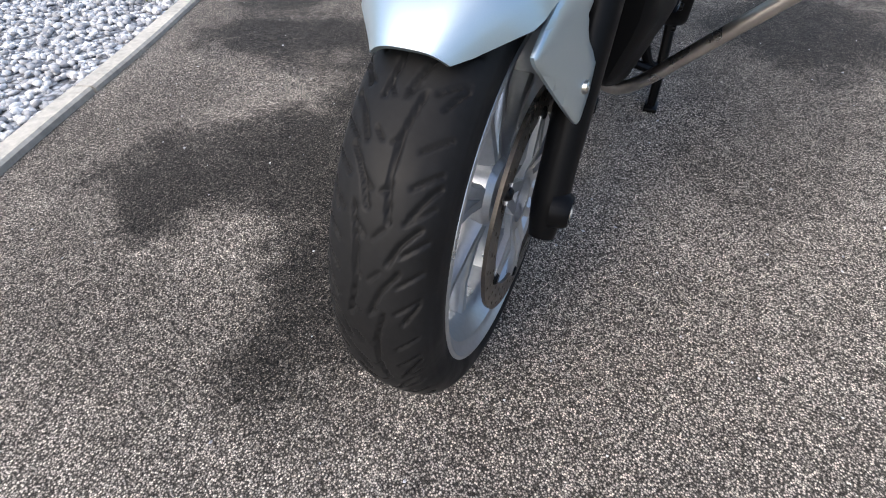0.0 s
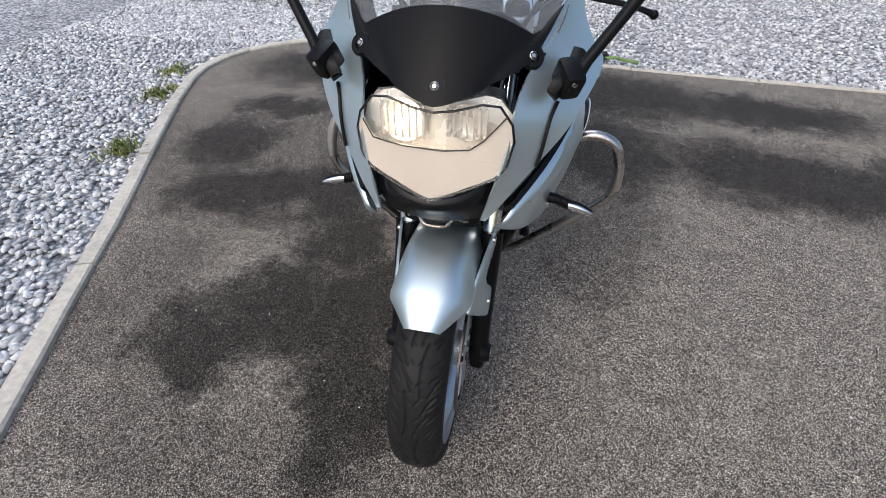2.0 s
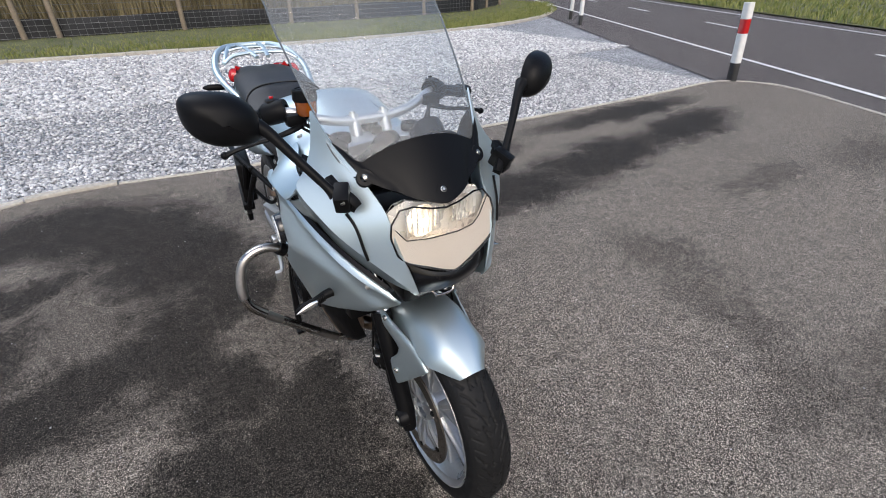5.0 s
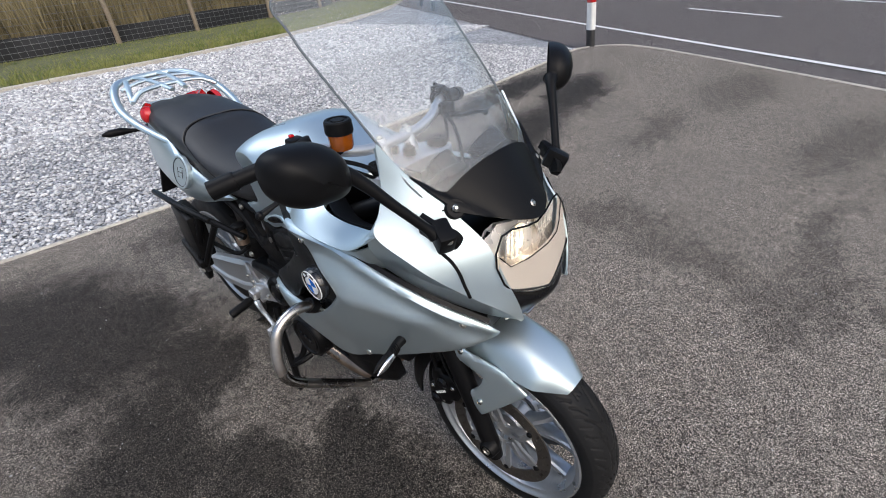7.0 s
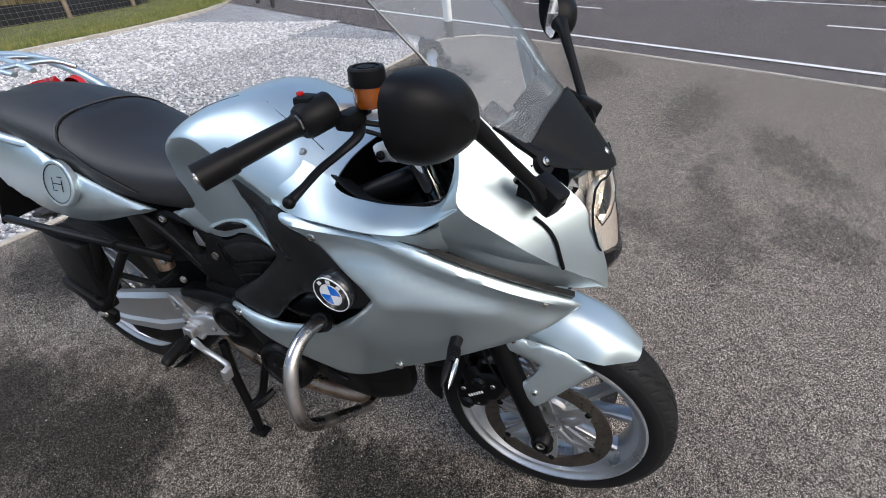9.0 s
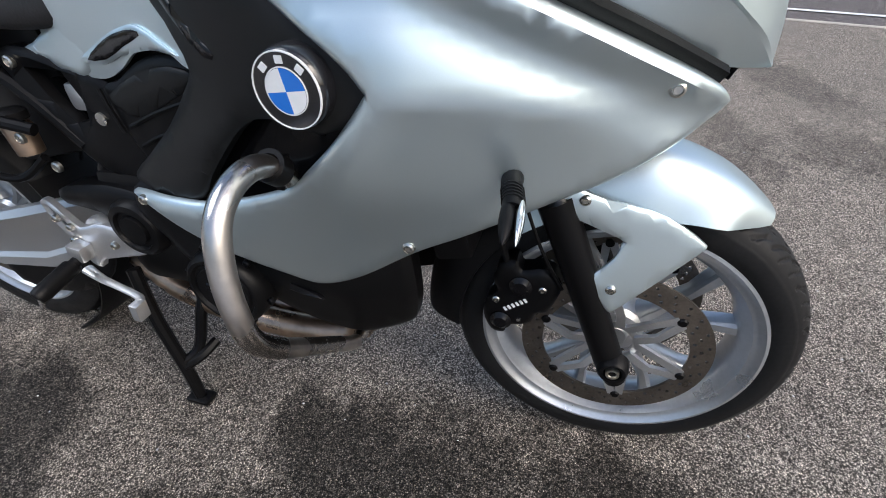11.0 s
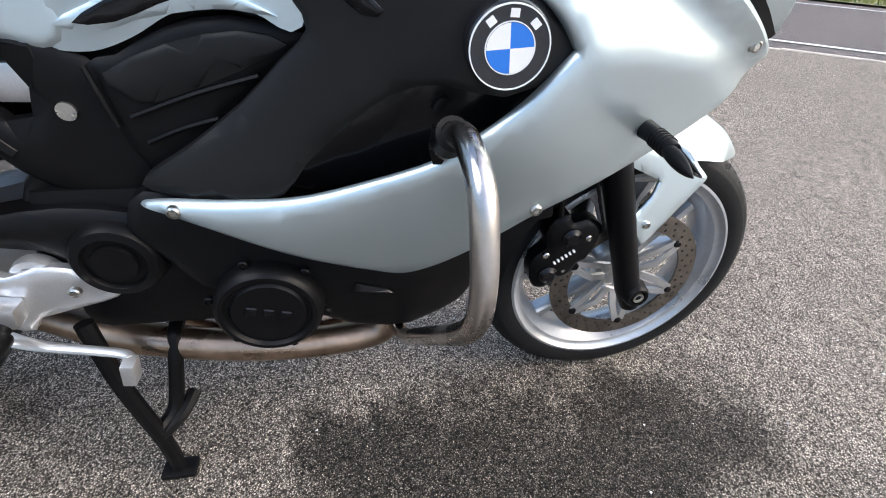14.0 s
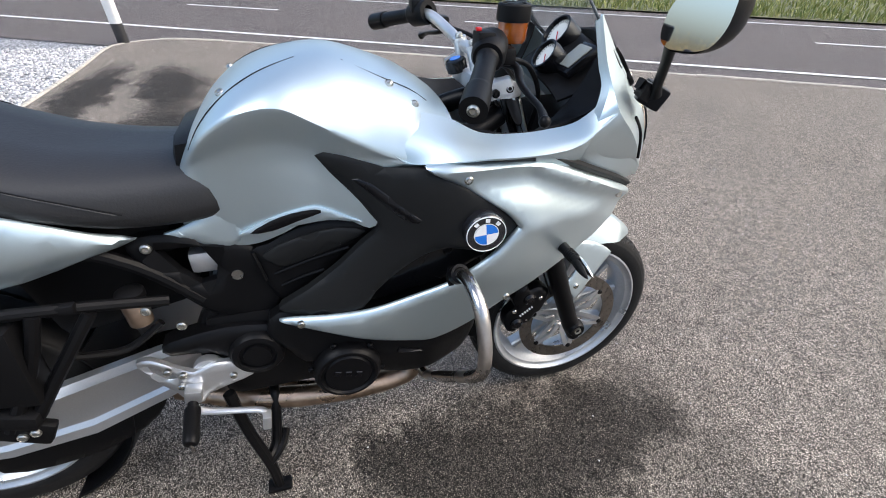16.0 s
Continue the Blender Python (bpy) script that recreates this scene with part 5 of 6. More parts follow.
bm = skin(bmesh.new(), rows, 0.006, 1, 1)
base = part("screen_base", bm, BLACK_PLASTIC, bike, "gloss black panel at the foot of the screen", 60)
for x, z in ((-0.146, 1.036), (0.146, 1.036), (0.0, 1.004)):
    y = screen_y(x, z) - 0.013
    ax = (x * 3.0, -1, 0.75)
    bm = lathe(bmesh.new(), [(0.008, -0.006), (0.010, 0.003), (0.018, 0.003), (0.020, 0.0), (0.021, -0.006)], (x, y, z), ax, 28)
    w = part("rubber_washer", bm, BLACK_PLASTIC, base)
    screw(base, (x, y - 0.001, z + 0.001), ax, 0.0075)
# cockpit
bm = skin(bmesh.new(), [[(-0.165, 0.060, 1.030), (-0.08, 0.035, 1.035), (0, 0.030, 1.040), (0.08, 0.035, 1.042), (0.165, 0.060, 1.030)], [(-0.16, 0.085, 1.032), (-0.085, 0.070, 1.050), (0, 0.066, 1.080), (0.085, 0.070, 1.086), (0.16, 0.085, 1.036)], [(-0.15, 0.120, 1.015), (-0.085, 0.110, 1.030), (0, 0.108, 1.060), (0.085, 0.104, 1.066), (0.15, 0.120, 1.015)], [(-0.13, 0.19, 0.985), (-0.08, 0.195, 1.005), (0, 0.19, 1.015), (0.08, 0.18, 1.015), (0.13, 0.19, 0.985)]], 0.006, 5, 5)
dash = part("instrument_hood", bm, BLACK_PLASTIC, bike, "black hood over the instruments")
face_ax = Vector((0, 0.80, 0.60)).normalized()
for x, y, z, r in ((0.045, 0.112, 1.088, 0.036), (-0.030, 0.176, 1.056, 0.030)):
    bm = lathe(bmesh.new(), [(r * 0.92, 0.002), (r, 0.010), (r * 1.12, 0.010), (r * 1.16, 0.0), (r * 1.1, -0.03)], (x, y, z), face_ax, 36)
    part("dial_rim", bm, BLACK_GLOSS, dash)
    bm = lathe(bmesh.new(), [(0, 0.001), (r * 0.96, 0.001), (r * 0.96, -0.01)], (x, y, z), face_ax, 36)
    part("dial_face", bm, DIAL, dash, "pale dial face")
    bm = bmesh.new()
    u = Vector((1, 0, 0))
    v = face_ax.cross(u)
    for k in range(18):
        a = -2.2 + 4.4 * k / 17
        d = math.sin(a) * u - math.cos(a) * v
        box(bm, Vector((x, y, z)) + face_ax * 0.0022 + d * r * 0.80, (r * 0.05, r * 0.18, 0.0006), Matrix((face_ax.cross(d), d, face_ax)).transposed())
    part("scale", bm, BLACK_ENAMEL, dash)
    bm = bmesh.new()
    d = (-0.7 * u + 0.7 * v).normalized()
    box(bm, Vector((x, y, z)) + face_ax * 0.004 + d * r * 0.35, (r * 0.06, r * 0.8, 0.001), Matrix((face_ax.cross(d), d, face_ax)).transposed())
    part("needle", bm, RED, dash)
bm = box(bmesh.new(), (-0.075, 0.128, 1.054), (0.060, 0.085, 0.02), Euler((radians(-37), 0, 0)).to_matrix(), 0.006)
part("display_frame", bm, BLACK_GLOSS, dash)
bm = box(bmesh.new(), (-0.075, 0.135, 1.0635), (0.046, 0.062, 0.003), Euler((radians(-37), 0, 0)).to_matrix(), 0.002)
part("display", bm, LCD, dash)
for s in (-1, 1):
    bm = skin(bmesh.new(), [mirrored([(0.195, 0.150, 1.12), (0.190, 0.120, 1.07), (0.205, 0.14, 1.00), (0.212, 0.20, 0.972), (0.214, 0.28, 0.957), (0.205, 0.36, 0.957), (0.175, 0.43, 0.975)], s), mirrored([(0.150, 0.12, 1.09), (0.145, 0.13, 1.06), (0.14, 0.16, 1.0), (0.145, 0.21, 0.95), (0.15, 0.28, 0.92), (0.145, 0.36, 0.92), (0.12, 0.43, 0.94)], s)], 0.004 * s, 5, 3)
    part("cockpit_trim", bm, BLACK_PLASTIC, dash)

# -- steering: yoke, bars, controls --
bm = plate(bmesh.new(), [(-0.135, 0.29), (-0.13, 0.335), (-0.06, 0.36), (0.06, 0.36), (0.13, 0.335), (0.135, 0.29), (0.10, 0.262), (0.04, 0.275), (-0.04, 0.275), (-0.10, 0.262)], lambda u, v: 1.035, 0.03, 0.004, 0.006, 0.02, 3, place=lambda u, v, h: (u, v, h))
yoke = part("top_yoke", bm, ALU, bike, "silver top yoke")
for s in (-1, 1):
    bm = lathe(bmesh.new(), [(0, 0.014), (0.010, 0.014), (0.012, 0.010), (0.023, 0.010), (0.026, 0.002), (0.026, -0.02)], (s * 0.1, 0.302, 1.045), (0, 0, 1), 24)
    part("fork_cap", bm, BLACK_METAL, yoke)
    bm = box(bmesh.new(), (s * 0.108, 0.318, 1.018), (0.072, 0.062, 0.036), Euler((radians(-20), 0, s * 0.35)).to_matrix(), 0.009)
    clamp = part("fork_clamp", bm, ALU, yoke, "cast aluminium fork clamp")
    for dy in (-0.014, 0.014):
        screw(clamp, (s * 0.146, 0.322 + dy, 1.018 - 0.3 * dy), (s, 0.2, 0.2), 0.008, material=BLACK_METAL)
    bar("bar_riser", [(s * 0.044, 0.335, 1.03), (s * 0.044, 0.352, 1.085)], [0.017, 0.015], ALU, yoke, smooth=False, seg=16)
    screw(yoke, (s * 0.044, 0.353, 1.090), (0, 0.3, 1), 0.008)
bm = lathe(bmesh.new(), [(0, 0.006), (0.014, 0.006), (0.020, 0.004), (0.022, 0), (0.022, -0.02)], (0.0, 0.372, 1.045), (0, 0.3, 1), 28)
part("steering_cap", bm, BLACK_GLOSS, yoke)
bm = lathe(bmesh.new(), [(0, 0.0075), (0.012, 0.0075), (0.012, 0.003)], (0.0, 0.372, 1.045), (0, 0.3, 1), 28)
part("cap_emblem", bm, BLUE, yoke)
bm = lathe(bmesh.new(), [(0, 0.02), (0.006, 0.02), (0.007, 0.012), (0.014, 0.010), (0.016, -0.01)], (0, 0.302, 1.05), (0, 0.1, 1), 20)
part("ignition_lock", bm, BLACK_PLASTIC, yoke)
hb = bar("handlebar", [(-0.26, 0.405, 1.105), (-0.20, 0.375, 1.108), (-0.13, 0.35, 1.085), (-0.06, 0.345, 1.072), (0.06, 0.345, 1.072), (0.13, 0.35, 1.085), (0.20, 0.375, 1.108), (0.26, 0.405, 1.105)], 0.0125, ALU, bike, "silver tubular handlebar", seg=16)
for s in (-1, 1):
    P = lambda f: (s * (0.235 + 0.17 * f), 0.392 + 0.086 * f, 1.108 - 0.040 * f)
    g = bar("grip", [P(0.16), P(0.22), P(0.5), P(0.70), P(0.72)], [0.019, 0.0165, 0.017, 0.0175, 0.020], BLACK_PLASTIC, hb, "ribbed black rubber grip", seg=20)
    bar("bar_end", [P(0.72), P(0.74), P(1.0)], [0.0185, 0.0205, 0.0205], BLACK_PLASTIC, g, seg=20)
    e = Vector(P(1.0))
    ax = (Vector(P(1)) - Vector(P(0))).normalized()
    screw(g, e, ax, 0.009)
    bm = lathe(bmesh.new(), [(0.014, -0.03), (0.026, -0.03), (0.028, -0.026), (0.028, 0.022), (0.024, 0.03), (0.014, 0.03)], P(-0.02), ax, 24, True)
    box(bm, Vector(P(-0.02)) + Vector((0, 0.012, 0.016)), (0.034, 0.03, 0.03), None, 0.006)
    sw = part("switch_gear", bm, BLACK_PLASTIC, hb, "black switch housing")
    bm = box(bmesh.new(), Vector(P(-0.02)) + Vector((0, 0.022, 0.033)), (0.010, 0.009, 0.006), None, 0.002)
    part("switch_button", bm, RED if s < 0 else BLACK_GLOSS, sw)
    # lever
    lv = bar("lever", mirrored([(0.185, 0.345, 1.082), (0.215, 0.330, 1.075), (0.255, 0.340, 1.062), (0.305, 0.346, 1.054), (0.345, 0.346, 1.046), (0.374, 0.352, 1.036)], s), [0.012, 0.009, 0.0075, 0.007, 0.0065, 0.009], BLACK_METAL, hb, "black brake lever" if s < 0 else "black clutch lever", seg=12, flat=0.75)
    bm = bmesh.new()
    bmesh.ops.create_uvsphere(bm, u_segments=14, v_segments=10, radius=0.0095, matrix=Matrix.Translation((s * 0.376, 0.352, 1.035)))
    part("ball_end", bm, BLACK_METAL, lv)
    bm = box(bmesh.new(), (s * 0.195, 0.352, 1.095), (0.05, 0.035, 0.03), None, 0.008)
    part("lever_clamp", bm, BLACK_METAL, hb)
    bar("cable", mirrored([(0.18, 0.335, 1.085), (0.14, 0.27, 1.06), (0.10, 0.22, 0.99), (0.07, 0.22, 0.9)], s), 0.005, BLACK_PLASTIC, hb, seg=8)
    bar("cable", mirrored([(0.20, 0.36, 1.085), (0.15, 0.31, 1.05), (0.09, 0.26, 1.0), (0.05, 0.25, 0.92)], s), 0.004, BLACK_PLASTIC, hb, seg=8)
# brake fluid reservoir
res = thing("fluid_reservoir", "", "")
res.parent = bike
tagged(res, "amber brake fluid reservoir with a black cap")
c = (-0.170, 0.326, 1.122)
bm = lathe(bmesh.new(), [(0, -0.012), (0.022, -0.012), (0.0255, -0.006), (0.0265, 0.024), (0, 0.024)], c, (0, 0, 1), 28)
part("fluid_body", bm, AMBER, res, "amber translucent body")
bm = lathe(bmesh.new(), [(0, 0.050), (0.014, 0.050), (0.0145, 0.0475), (0.021, 0.0475), (0.0215, 0.050), (0.0265, 0.050), (0.029, 0.047), (0.030, 0.026), (0.029, 0.022), (0, 0.022)], c, (0, 0, 1), 18)
part("cap", bm, BLACK_PLASTIC, res, "ribbed black cap", 25)
bar("reservoir_bracket", [(-0.172, 0.33, 1.106), (-0.175, 0.345, 1.098), (-0.19, 0.352, 1.095)], 0.008, BLACK_METAL, res, seg=8)


# -- mirrors --
for s in (-1, 1):
    mr = thing("mirror", "", "")
    mr.parent = bike
    tagged(mr, "black rear-view mirror on a long arm")
    bm = bmesh.new()
    rows = []
    for k in range(13):
        f = k / 12
        d = -0.050 + 0.062 * f
        g = math.sqrt(max(0.0, 1 - (1 - min(1, f * 1.12)) ** 2.2))
        rows.append([(s * (0.386 + (0.067 * g) * math.copysign(abs(math.cos(a)) ** 0.75, math.cos(a)) + 0.006 * math.sin(a)), 0.127 + d + 0.10 * (0.388 - abs(0.388 + 0.067 * g * math.cos(a))) * -1.0, 1.176 + 0.051 * g * math.copysign(abs(math.sin(a)) ** 0.8, math.sin(a)) + 0.012 * math.cos(a) * g) for a in (2 * math.pi * j / 36 for j in range(36))])
    if s > 0:
        swing = Matrix.Translation((0.392, 0.132, 0)) @ Matrix.Rotation(radians(26), 4, 'Z') @ Matrix.Translation((-0.384, -0.115, 0))
        rows = [[swing @ Vector(q) for q in row] for row in rows]
    loft(bm, rows, True, False)
    bm.faces.new([v for v in bm.verts][:36][::-1])
    hd = part("mirror_housing", bm, BLACK_PLASTIC, mr, "black housing wet with drops", 50)
    bm = bmesh.new()
    last = rows[-1]
    cen = sum((Vector(q) for q in last), Vector()) / 36
    lean = math.tan(radians(26)) if s > 0 else 0.10
    vs = [bm.verts.new((w.x, cen.y - 0.006 - 0.12 * (w.z - cen.z) + lean * (w.x - cen.x), w.z)) for w in (Vector(q).lerp(cen, 0.06) for q in last)]
    bm.faces.new(vs)
    part("mirror_glass", bm, MIRROR, mr, "mirror glass")
    bar("mirror_arm", mirrored([(0.335, 0.118, 1.160), (0.312, 0.104, 1.146), (0.27, 0.070, 1.088), (0.233, 0.042, 1.038), (0.220, 0.032, 1.018)], s), [0.020, 0.012, 0.0095, 0.0095, 0.014], BLACK_PLASTIC, mr, "black mirror arm", seg=14)
    bm = skin(bmesh.new(), [mirrored(r, s) for r in ([(0.209, 0.068, 1.049), (0.201, 0.038, 1.034), (0.183, 0.01, 1.016), (0.175, 0.003, 0.999)], [(0.229, 0.063, 1.044), (0.225, 0.036, 1.032), (0.203, 0.008, 1.012), (0.189, 0.0, 0.992)], [(0.223, 0.068, 1.012), (0.217, 0.04, 0.999), (0.202, 0.02, 0.986), (0.191, 0.01, 0.979)])], -0.02 * s, 3, 3)
    ft = part("mirror_foot", bm, BLACK_PLASTIC, mr, "black mirror foot")
    bm = box(bmesh.new(), (s * 0.207, 0.026, 1.012), (0.034, 0.052, 0.046), Euler((0.45, 0, s * 0.45)).to_matrix(), 0.008)
    part("foot_block", bm, BLACK_PLASTIC, ft)
    screw(ft, (s * 0.216, 0.002, 1.014), (s * 0.7, -0.7, 0.2), 0.007)


# -- front indicators --
for s in (-1, 1):
    ind = bar("indicator_stalk", mirrored([(0.222, 0.172, 0.684), (0.240, 0.170, 0.683), (0.252, 0.168, 0.681), (0.268, 0.164, 0.678), (0.275, 0.163, 0.676)], s), [0.013, 0.012, 0.0105, 0.011, 0.011], BLACK_PLASTIC, bike, "front indicator on a black stalk", seg=16)
    for nm, mt, y0, y1 in (("indicator_body", BLACK_PLASTIC, -0.004, 0.013), ("indicator_lens", CHROME, -0.014, -0.003)):
        bm = bmesh.new()
        rows = []
        for k in range(11):
            f = k / 10
            g = math.sin(math.pi * (0.25 + 0.75 * f)) ** 0.7 if f < 1 else 0.03
            c = Vector((s * (0.268 + 0.058 * f), 0.163 - 0.004 * f, 0.677 - 0.012 * f))
            rows.append([c + Vector((0, 0.5 * (y0 + y1) + 0.5 * (y1 - y0) * g * math.cos(a), 0.0105 * g * math.sin(a))) for a in (2 * math.pi * j / 20 for j in range(20))])
        loft(bm, rows, True, True)
        part(nm, bm, mt, ind, "clear indicator lens" if mt is CHROME else "")
    for k in range(5):
        x = s * (0.246 + 0.005 * k)
        bm = lathe(bmesh.new(), [(0.0105, -0.0018), (0.0135, -0.001), (0.0135, 0.001), (0.0105, 0.0018)], (x, 0.168 - 0.0012 * k, 0.681 - 0.001 * k), (s, 0, 0), 16, True)
        part("rib", bm, BLACK_PLASTIC, ind)

# -- tank cover --
TANK = [  # y, top z, shoulder x and z, side x and z under the shoulder, lower x and z
    (0.945, 0.895, 0.085, 0.872, 0.110, 0.86, 0.120, 0.785), (0.915, 0.935, 0.125, 0.915, 0.130, 0.885, 0.130, 0.765), (0.875, 0.992, 0.158, 0.968, 0.148, 0.915, 0.134, 0.745), (0.825, 1.036, 0.180, 1.008, 0.160, 0.935, 0.138, 0.742), (0.775, 1.062, 0.190, 1.026, 0.164, 0.945, 0.146, 0.760),
    (0.730, 1.076, 0.194, 1.026, 0.166, 0.945, 0.156, 0.785), (0.685, 1.085, 0.197, 1.004, 0.170, 0.935, 0.165, 0.798), (0.640, 1.086, 0.202, 0.980, 0.184, 0.925, 0.181, 0.795), (0.590, 1.074, 0.208, 0.955, 0.200, 0.920, 0.199, 0.786), (0.55, 1.060, 0.216, 0.938, 0.216, 0.920, 0.210, 0.90), (0.50, 1.040, 0.222, 0.927, 0.225, 0.918, 0.220, 0.905), (0.458, 1.014, 0.20, 0.933, 0.210, 0.925, 0.205, 0.915), (0.425, 0.990, 0.19, 0.945, 0.200, 0.935, 0.195, 0.92)]
rows = []
for y, zt, xs, zs, xm, zm, xl, zl in TANK:
    half = [(0.0, zt), (0.30 * xs, zt - 0.03 * (zt - zs)), (0.58 * xs, zt - 0.16 * (zt - zs)), (0.80 * xs, zt - 0.42 * (zt - zs)), (0.93 * xs, zt - 0.74 * (zt - zs)), (xs, zs), (xs + 0.001, zs - 0.010), (0.5 * (xs + xm), 0.45 * zs + 0.55 * zm), (xm, zm), (0.5 * (xm + xl), 0.5 * (zm + zl)), (xl, zl)]
    rows.append([(-x, y, z) for x, z in half[::-1]] + [(x, y, z) for x, z in half[1:]])
bm = skin(bmesh.new(), rows, 0.006, 2, 4)
tank = part("tank_cover", bm, SILVER, bike, "silver tank cover with sharp shoulders", 40)


def tank_top(x, y, lift=0.0):
    """A point on the tank cover's top."""
    ys = [r[0] for r in TANK][::-1]
    zt, xs, zs = (spline(ys, [r[k] for r in TANK][::-1], y) for k in (1, 2, 3))
    return (x, y, zt - (zt - zs) * float(np.interp(abs(x) / xs, (0, 0.3, 0.58, 0.8, 0.93, 1.0), (0, 0.03, 0.16, 0.42, 0.74, 1.0))) + lift)


for x, y in ((-0.10, 0.83), (-0.125, 0.54), (-0.155, 0.50), (0.10, 0.83), (0.125, 0.54)):
    screw(tank, tank_top(x, y, 0.001), (x * 4, 0.3, 1), 0.008)
for s in (-1, 1):
    bar("panel_joint", [tank_top(s * x, y, 0.0003) for x, y in ((0.140, 0.895), (0.136, 0.875), (0.130, 0.85), (0.122, 0.82), (0.112, 0.79), (0.100, 0.76), (0.088, 0.73), (0.076, 0.70))], 0.0014, BLACK_PLASTIC, tank, seg=6)
    bar("panel_joint", [tank_top(s * x, y, 0.0003) for x, y in ((0.085, 0.62), (0.098, 0.59), (0.108, 0.56), (0.116, 0.53), (0.122, 0.50), (0.128, 0.47))], 0.0014, BLACK_PLASTIC, tank, seg=6)


def tank_side(y):
    return spline([0.59, 0.64, 0.685, 0.73, 0.775, 0.825, 0.875, 0.945], [0.199, 0.182, 0.167, 0.159, 0.151, 0.146, 0.142, 0.125], y)


for s in (-1, 1):
    tp = tank
    bm = plate(bmesh.new(), [(0.850, 0.770), (0.808, 0.792), (0.760, 0.812), (0.715, 0.824), (0.690, 0.824), (0.650, 0.808), (0.615, 0.794), (0.66, 0.796), (0.700, 0.792), (0.760, 0.780), (0.801, 0.766)], lambda u, v: s * (tank_side(u) + 0.0045), 0.010, 0.002, 0.004, 0.012, 2)
    part("vent_frame", bm, SILVER, tp)
    bm = plate(bmesh.new(), [(0.828, 0.773), (0.790, 0.796), (0.745, 0.813), (0.702, 0.820), (0.690, 0.813), (0.735, 0.796), (0.785, 0.776)], lambda u, v: s * (tank_side(u) + 0.0062), 0.010, 0.001, 0.003, 0.010, 2)
    part("air_slot", bm, BLACK_GLOSS, tp)
    bm = plate(bmesh.new(), [(0.835, 0.728), (0.80, 0.740), (0.74, 0.772), (0.67, 0.788), (0.59, 0.774), (0.62, 0.735), (0.70, 0.66), (0.77, 0.602), (0.80, 0.60), (0.825, 0.66)], lambda u, v: s * (0.150 + 0.16 * max(0, 0.78 - u)), 0.03, 0.008, 0.016, 0.025, 2)
    ab = part("airbox_cover", bm, BLACK_PLASTIC, bike, "black moulded airbox cover")
    bm = plate(bmesh.new(), [(0.815, 0.722), (0.74, 0.757), (0.66, 0.775), (0.61, 0.764), (0.66, 0.735), (0.77, 0.69), (0.80, 0.70)], lambda u, v: s * (0.157 + 0.16 * max(0, 0.78 - u)), 0.01, 0.004, 0.006, 0.025, 2)
    part("raised_pad", bm, GREY_PANEL, ab)
    for (ya, za), (yb, zb) in (((0.80, 0.672), (0.645, 0.728)), ((0.79, 0.640), (0.70, 0.675)), ((0.832, 0.73), (0.818, 0.66))):
        bar("ridge", mirrored([(0.152 + 0.16 * max(0, 0.78 - ya), ya, za), (0.154 + 0.16 * max(0, 0.78 - 0.5 * (ya + yb)), 0.5 * (ya + yb), 0.5 * (za + zb) + 0.003), (0.152 + 0.16 * max(0, 0.78 - yb), yb, zb)], s), 0.0035, BLACK_PLASTIC, ab, seg=6)
    bm = plate(bmesh.new(), [(0.992, 0.775), (0.955, 0.790), (0.90, 0.815), (0.85, 0.83), (0.84, 0.77), (0.87, 0.742), (0.92, 0.752)], lambda u, v: s * (0.141 - 0.06 * (u - 0.85)), 0.006, 0.004, 0.008, 0.015, 2)
    part("tank_tip", bm, SILVER, tank)

# -- seat --
SEATS = [  # y, top z, half width, lower z
    (0.800, 0.895, 0.075, 0.862), (0.825, 0.910, 0.118, 0.838), (0.88, 0.918, 0.146, 0.815), (0.96, 0.920, 0.160, 0.812), (1.05, 0.925, 0.170, 0.822), (1.14, 0.940, 0.176, 0.848), (1.22, 0.968, 0.174, 0.875), (1.28, 0.993, 0.170, 0.893), (1.36, 1.008, 0.166, 0.915), (1.46, 1.022, 0.160, 0.935), (1.56, 1.028, 0.148, 0.950), (1.66, 1.022, 0.128, 0.958), (1.73, 1.008, 0.10, 0.962), (1.76, 0.992, 0.06, 0.965)]
rows = []
for y, zt, w, zl in SEATS:
    half = []
    for k in range(9):
        a = math.pi / 2 * k / 8
        half.append((w * math.sin(a) ** 0.78 if k else 0.0, zl + (zt - zl) * (0.30 + 0.70 * math.cos(a) ** 0.62) - 0.006 * (k == 0)))
    half += [(w * 0.99, zl + 0.10 * (zt - zl)), (w * 0.93, zl), (w * 0.6, zl - 0.004)]
    rows.append([(-x, y, z) for x, z in half[::-1]] + [(x, y, z) for x, z in half[1:]])
bm = skin(bmesh.new(), rows, -0.012, 1, 4)
seat = part("seat", bm, SEAT, bike, "black grained vinyl dual seat with stitching", 60)
for off in (0.0, 0.009):
    path = []
    for k in range(25):
        f = -1 + k / 12
        y = 1.19 + off + 0.115 * (1 - abs(f) ** 2.2) if abs(f) < 0.75 else 1.19 + off + 0.115 * (1 - 0.75 ** 2.2) - 0.9 * (abs(f) - 0.75)
        y = max(y, 0.98)
        zt = spline([q[0] for q in SEATS], [q[1] for q in SEATS], y)
        w = spline([q[0] for q in SEATS], [q[2] for q in SEATS], y)
        zl = spline([q[0] for q in SEATS], [q[3] for q in SEATS], y)
        a = math.pi / 2 * abs(f)
        path.append((math.copysign(w * math.sin(a) ** 0.78 if a else 0, f), y, zl + (zt - zl) * (0.30 + 0.70 * max(0, math.cos(a)) ** 0.62) + 0.001))
    bar("stitching", path, 0.0016, THREAD if off else BLACK_PLASTIC, seat, n=3, seg=6)


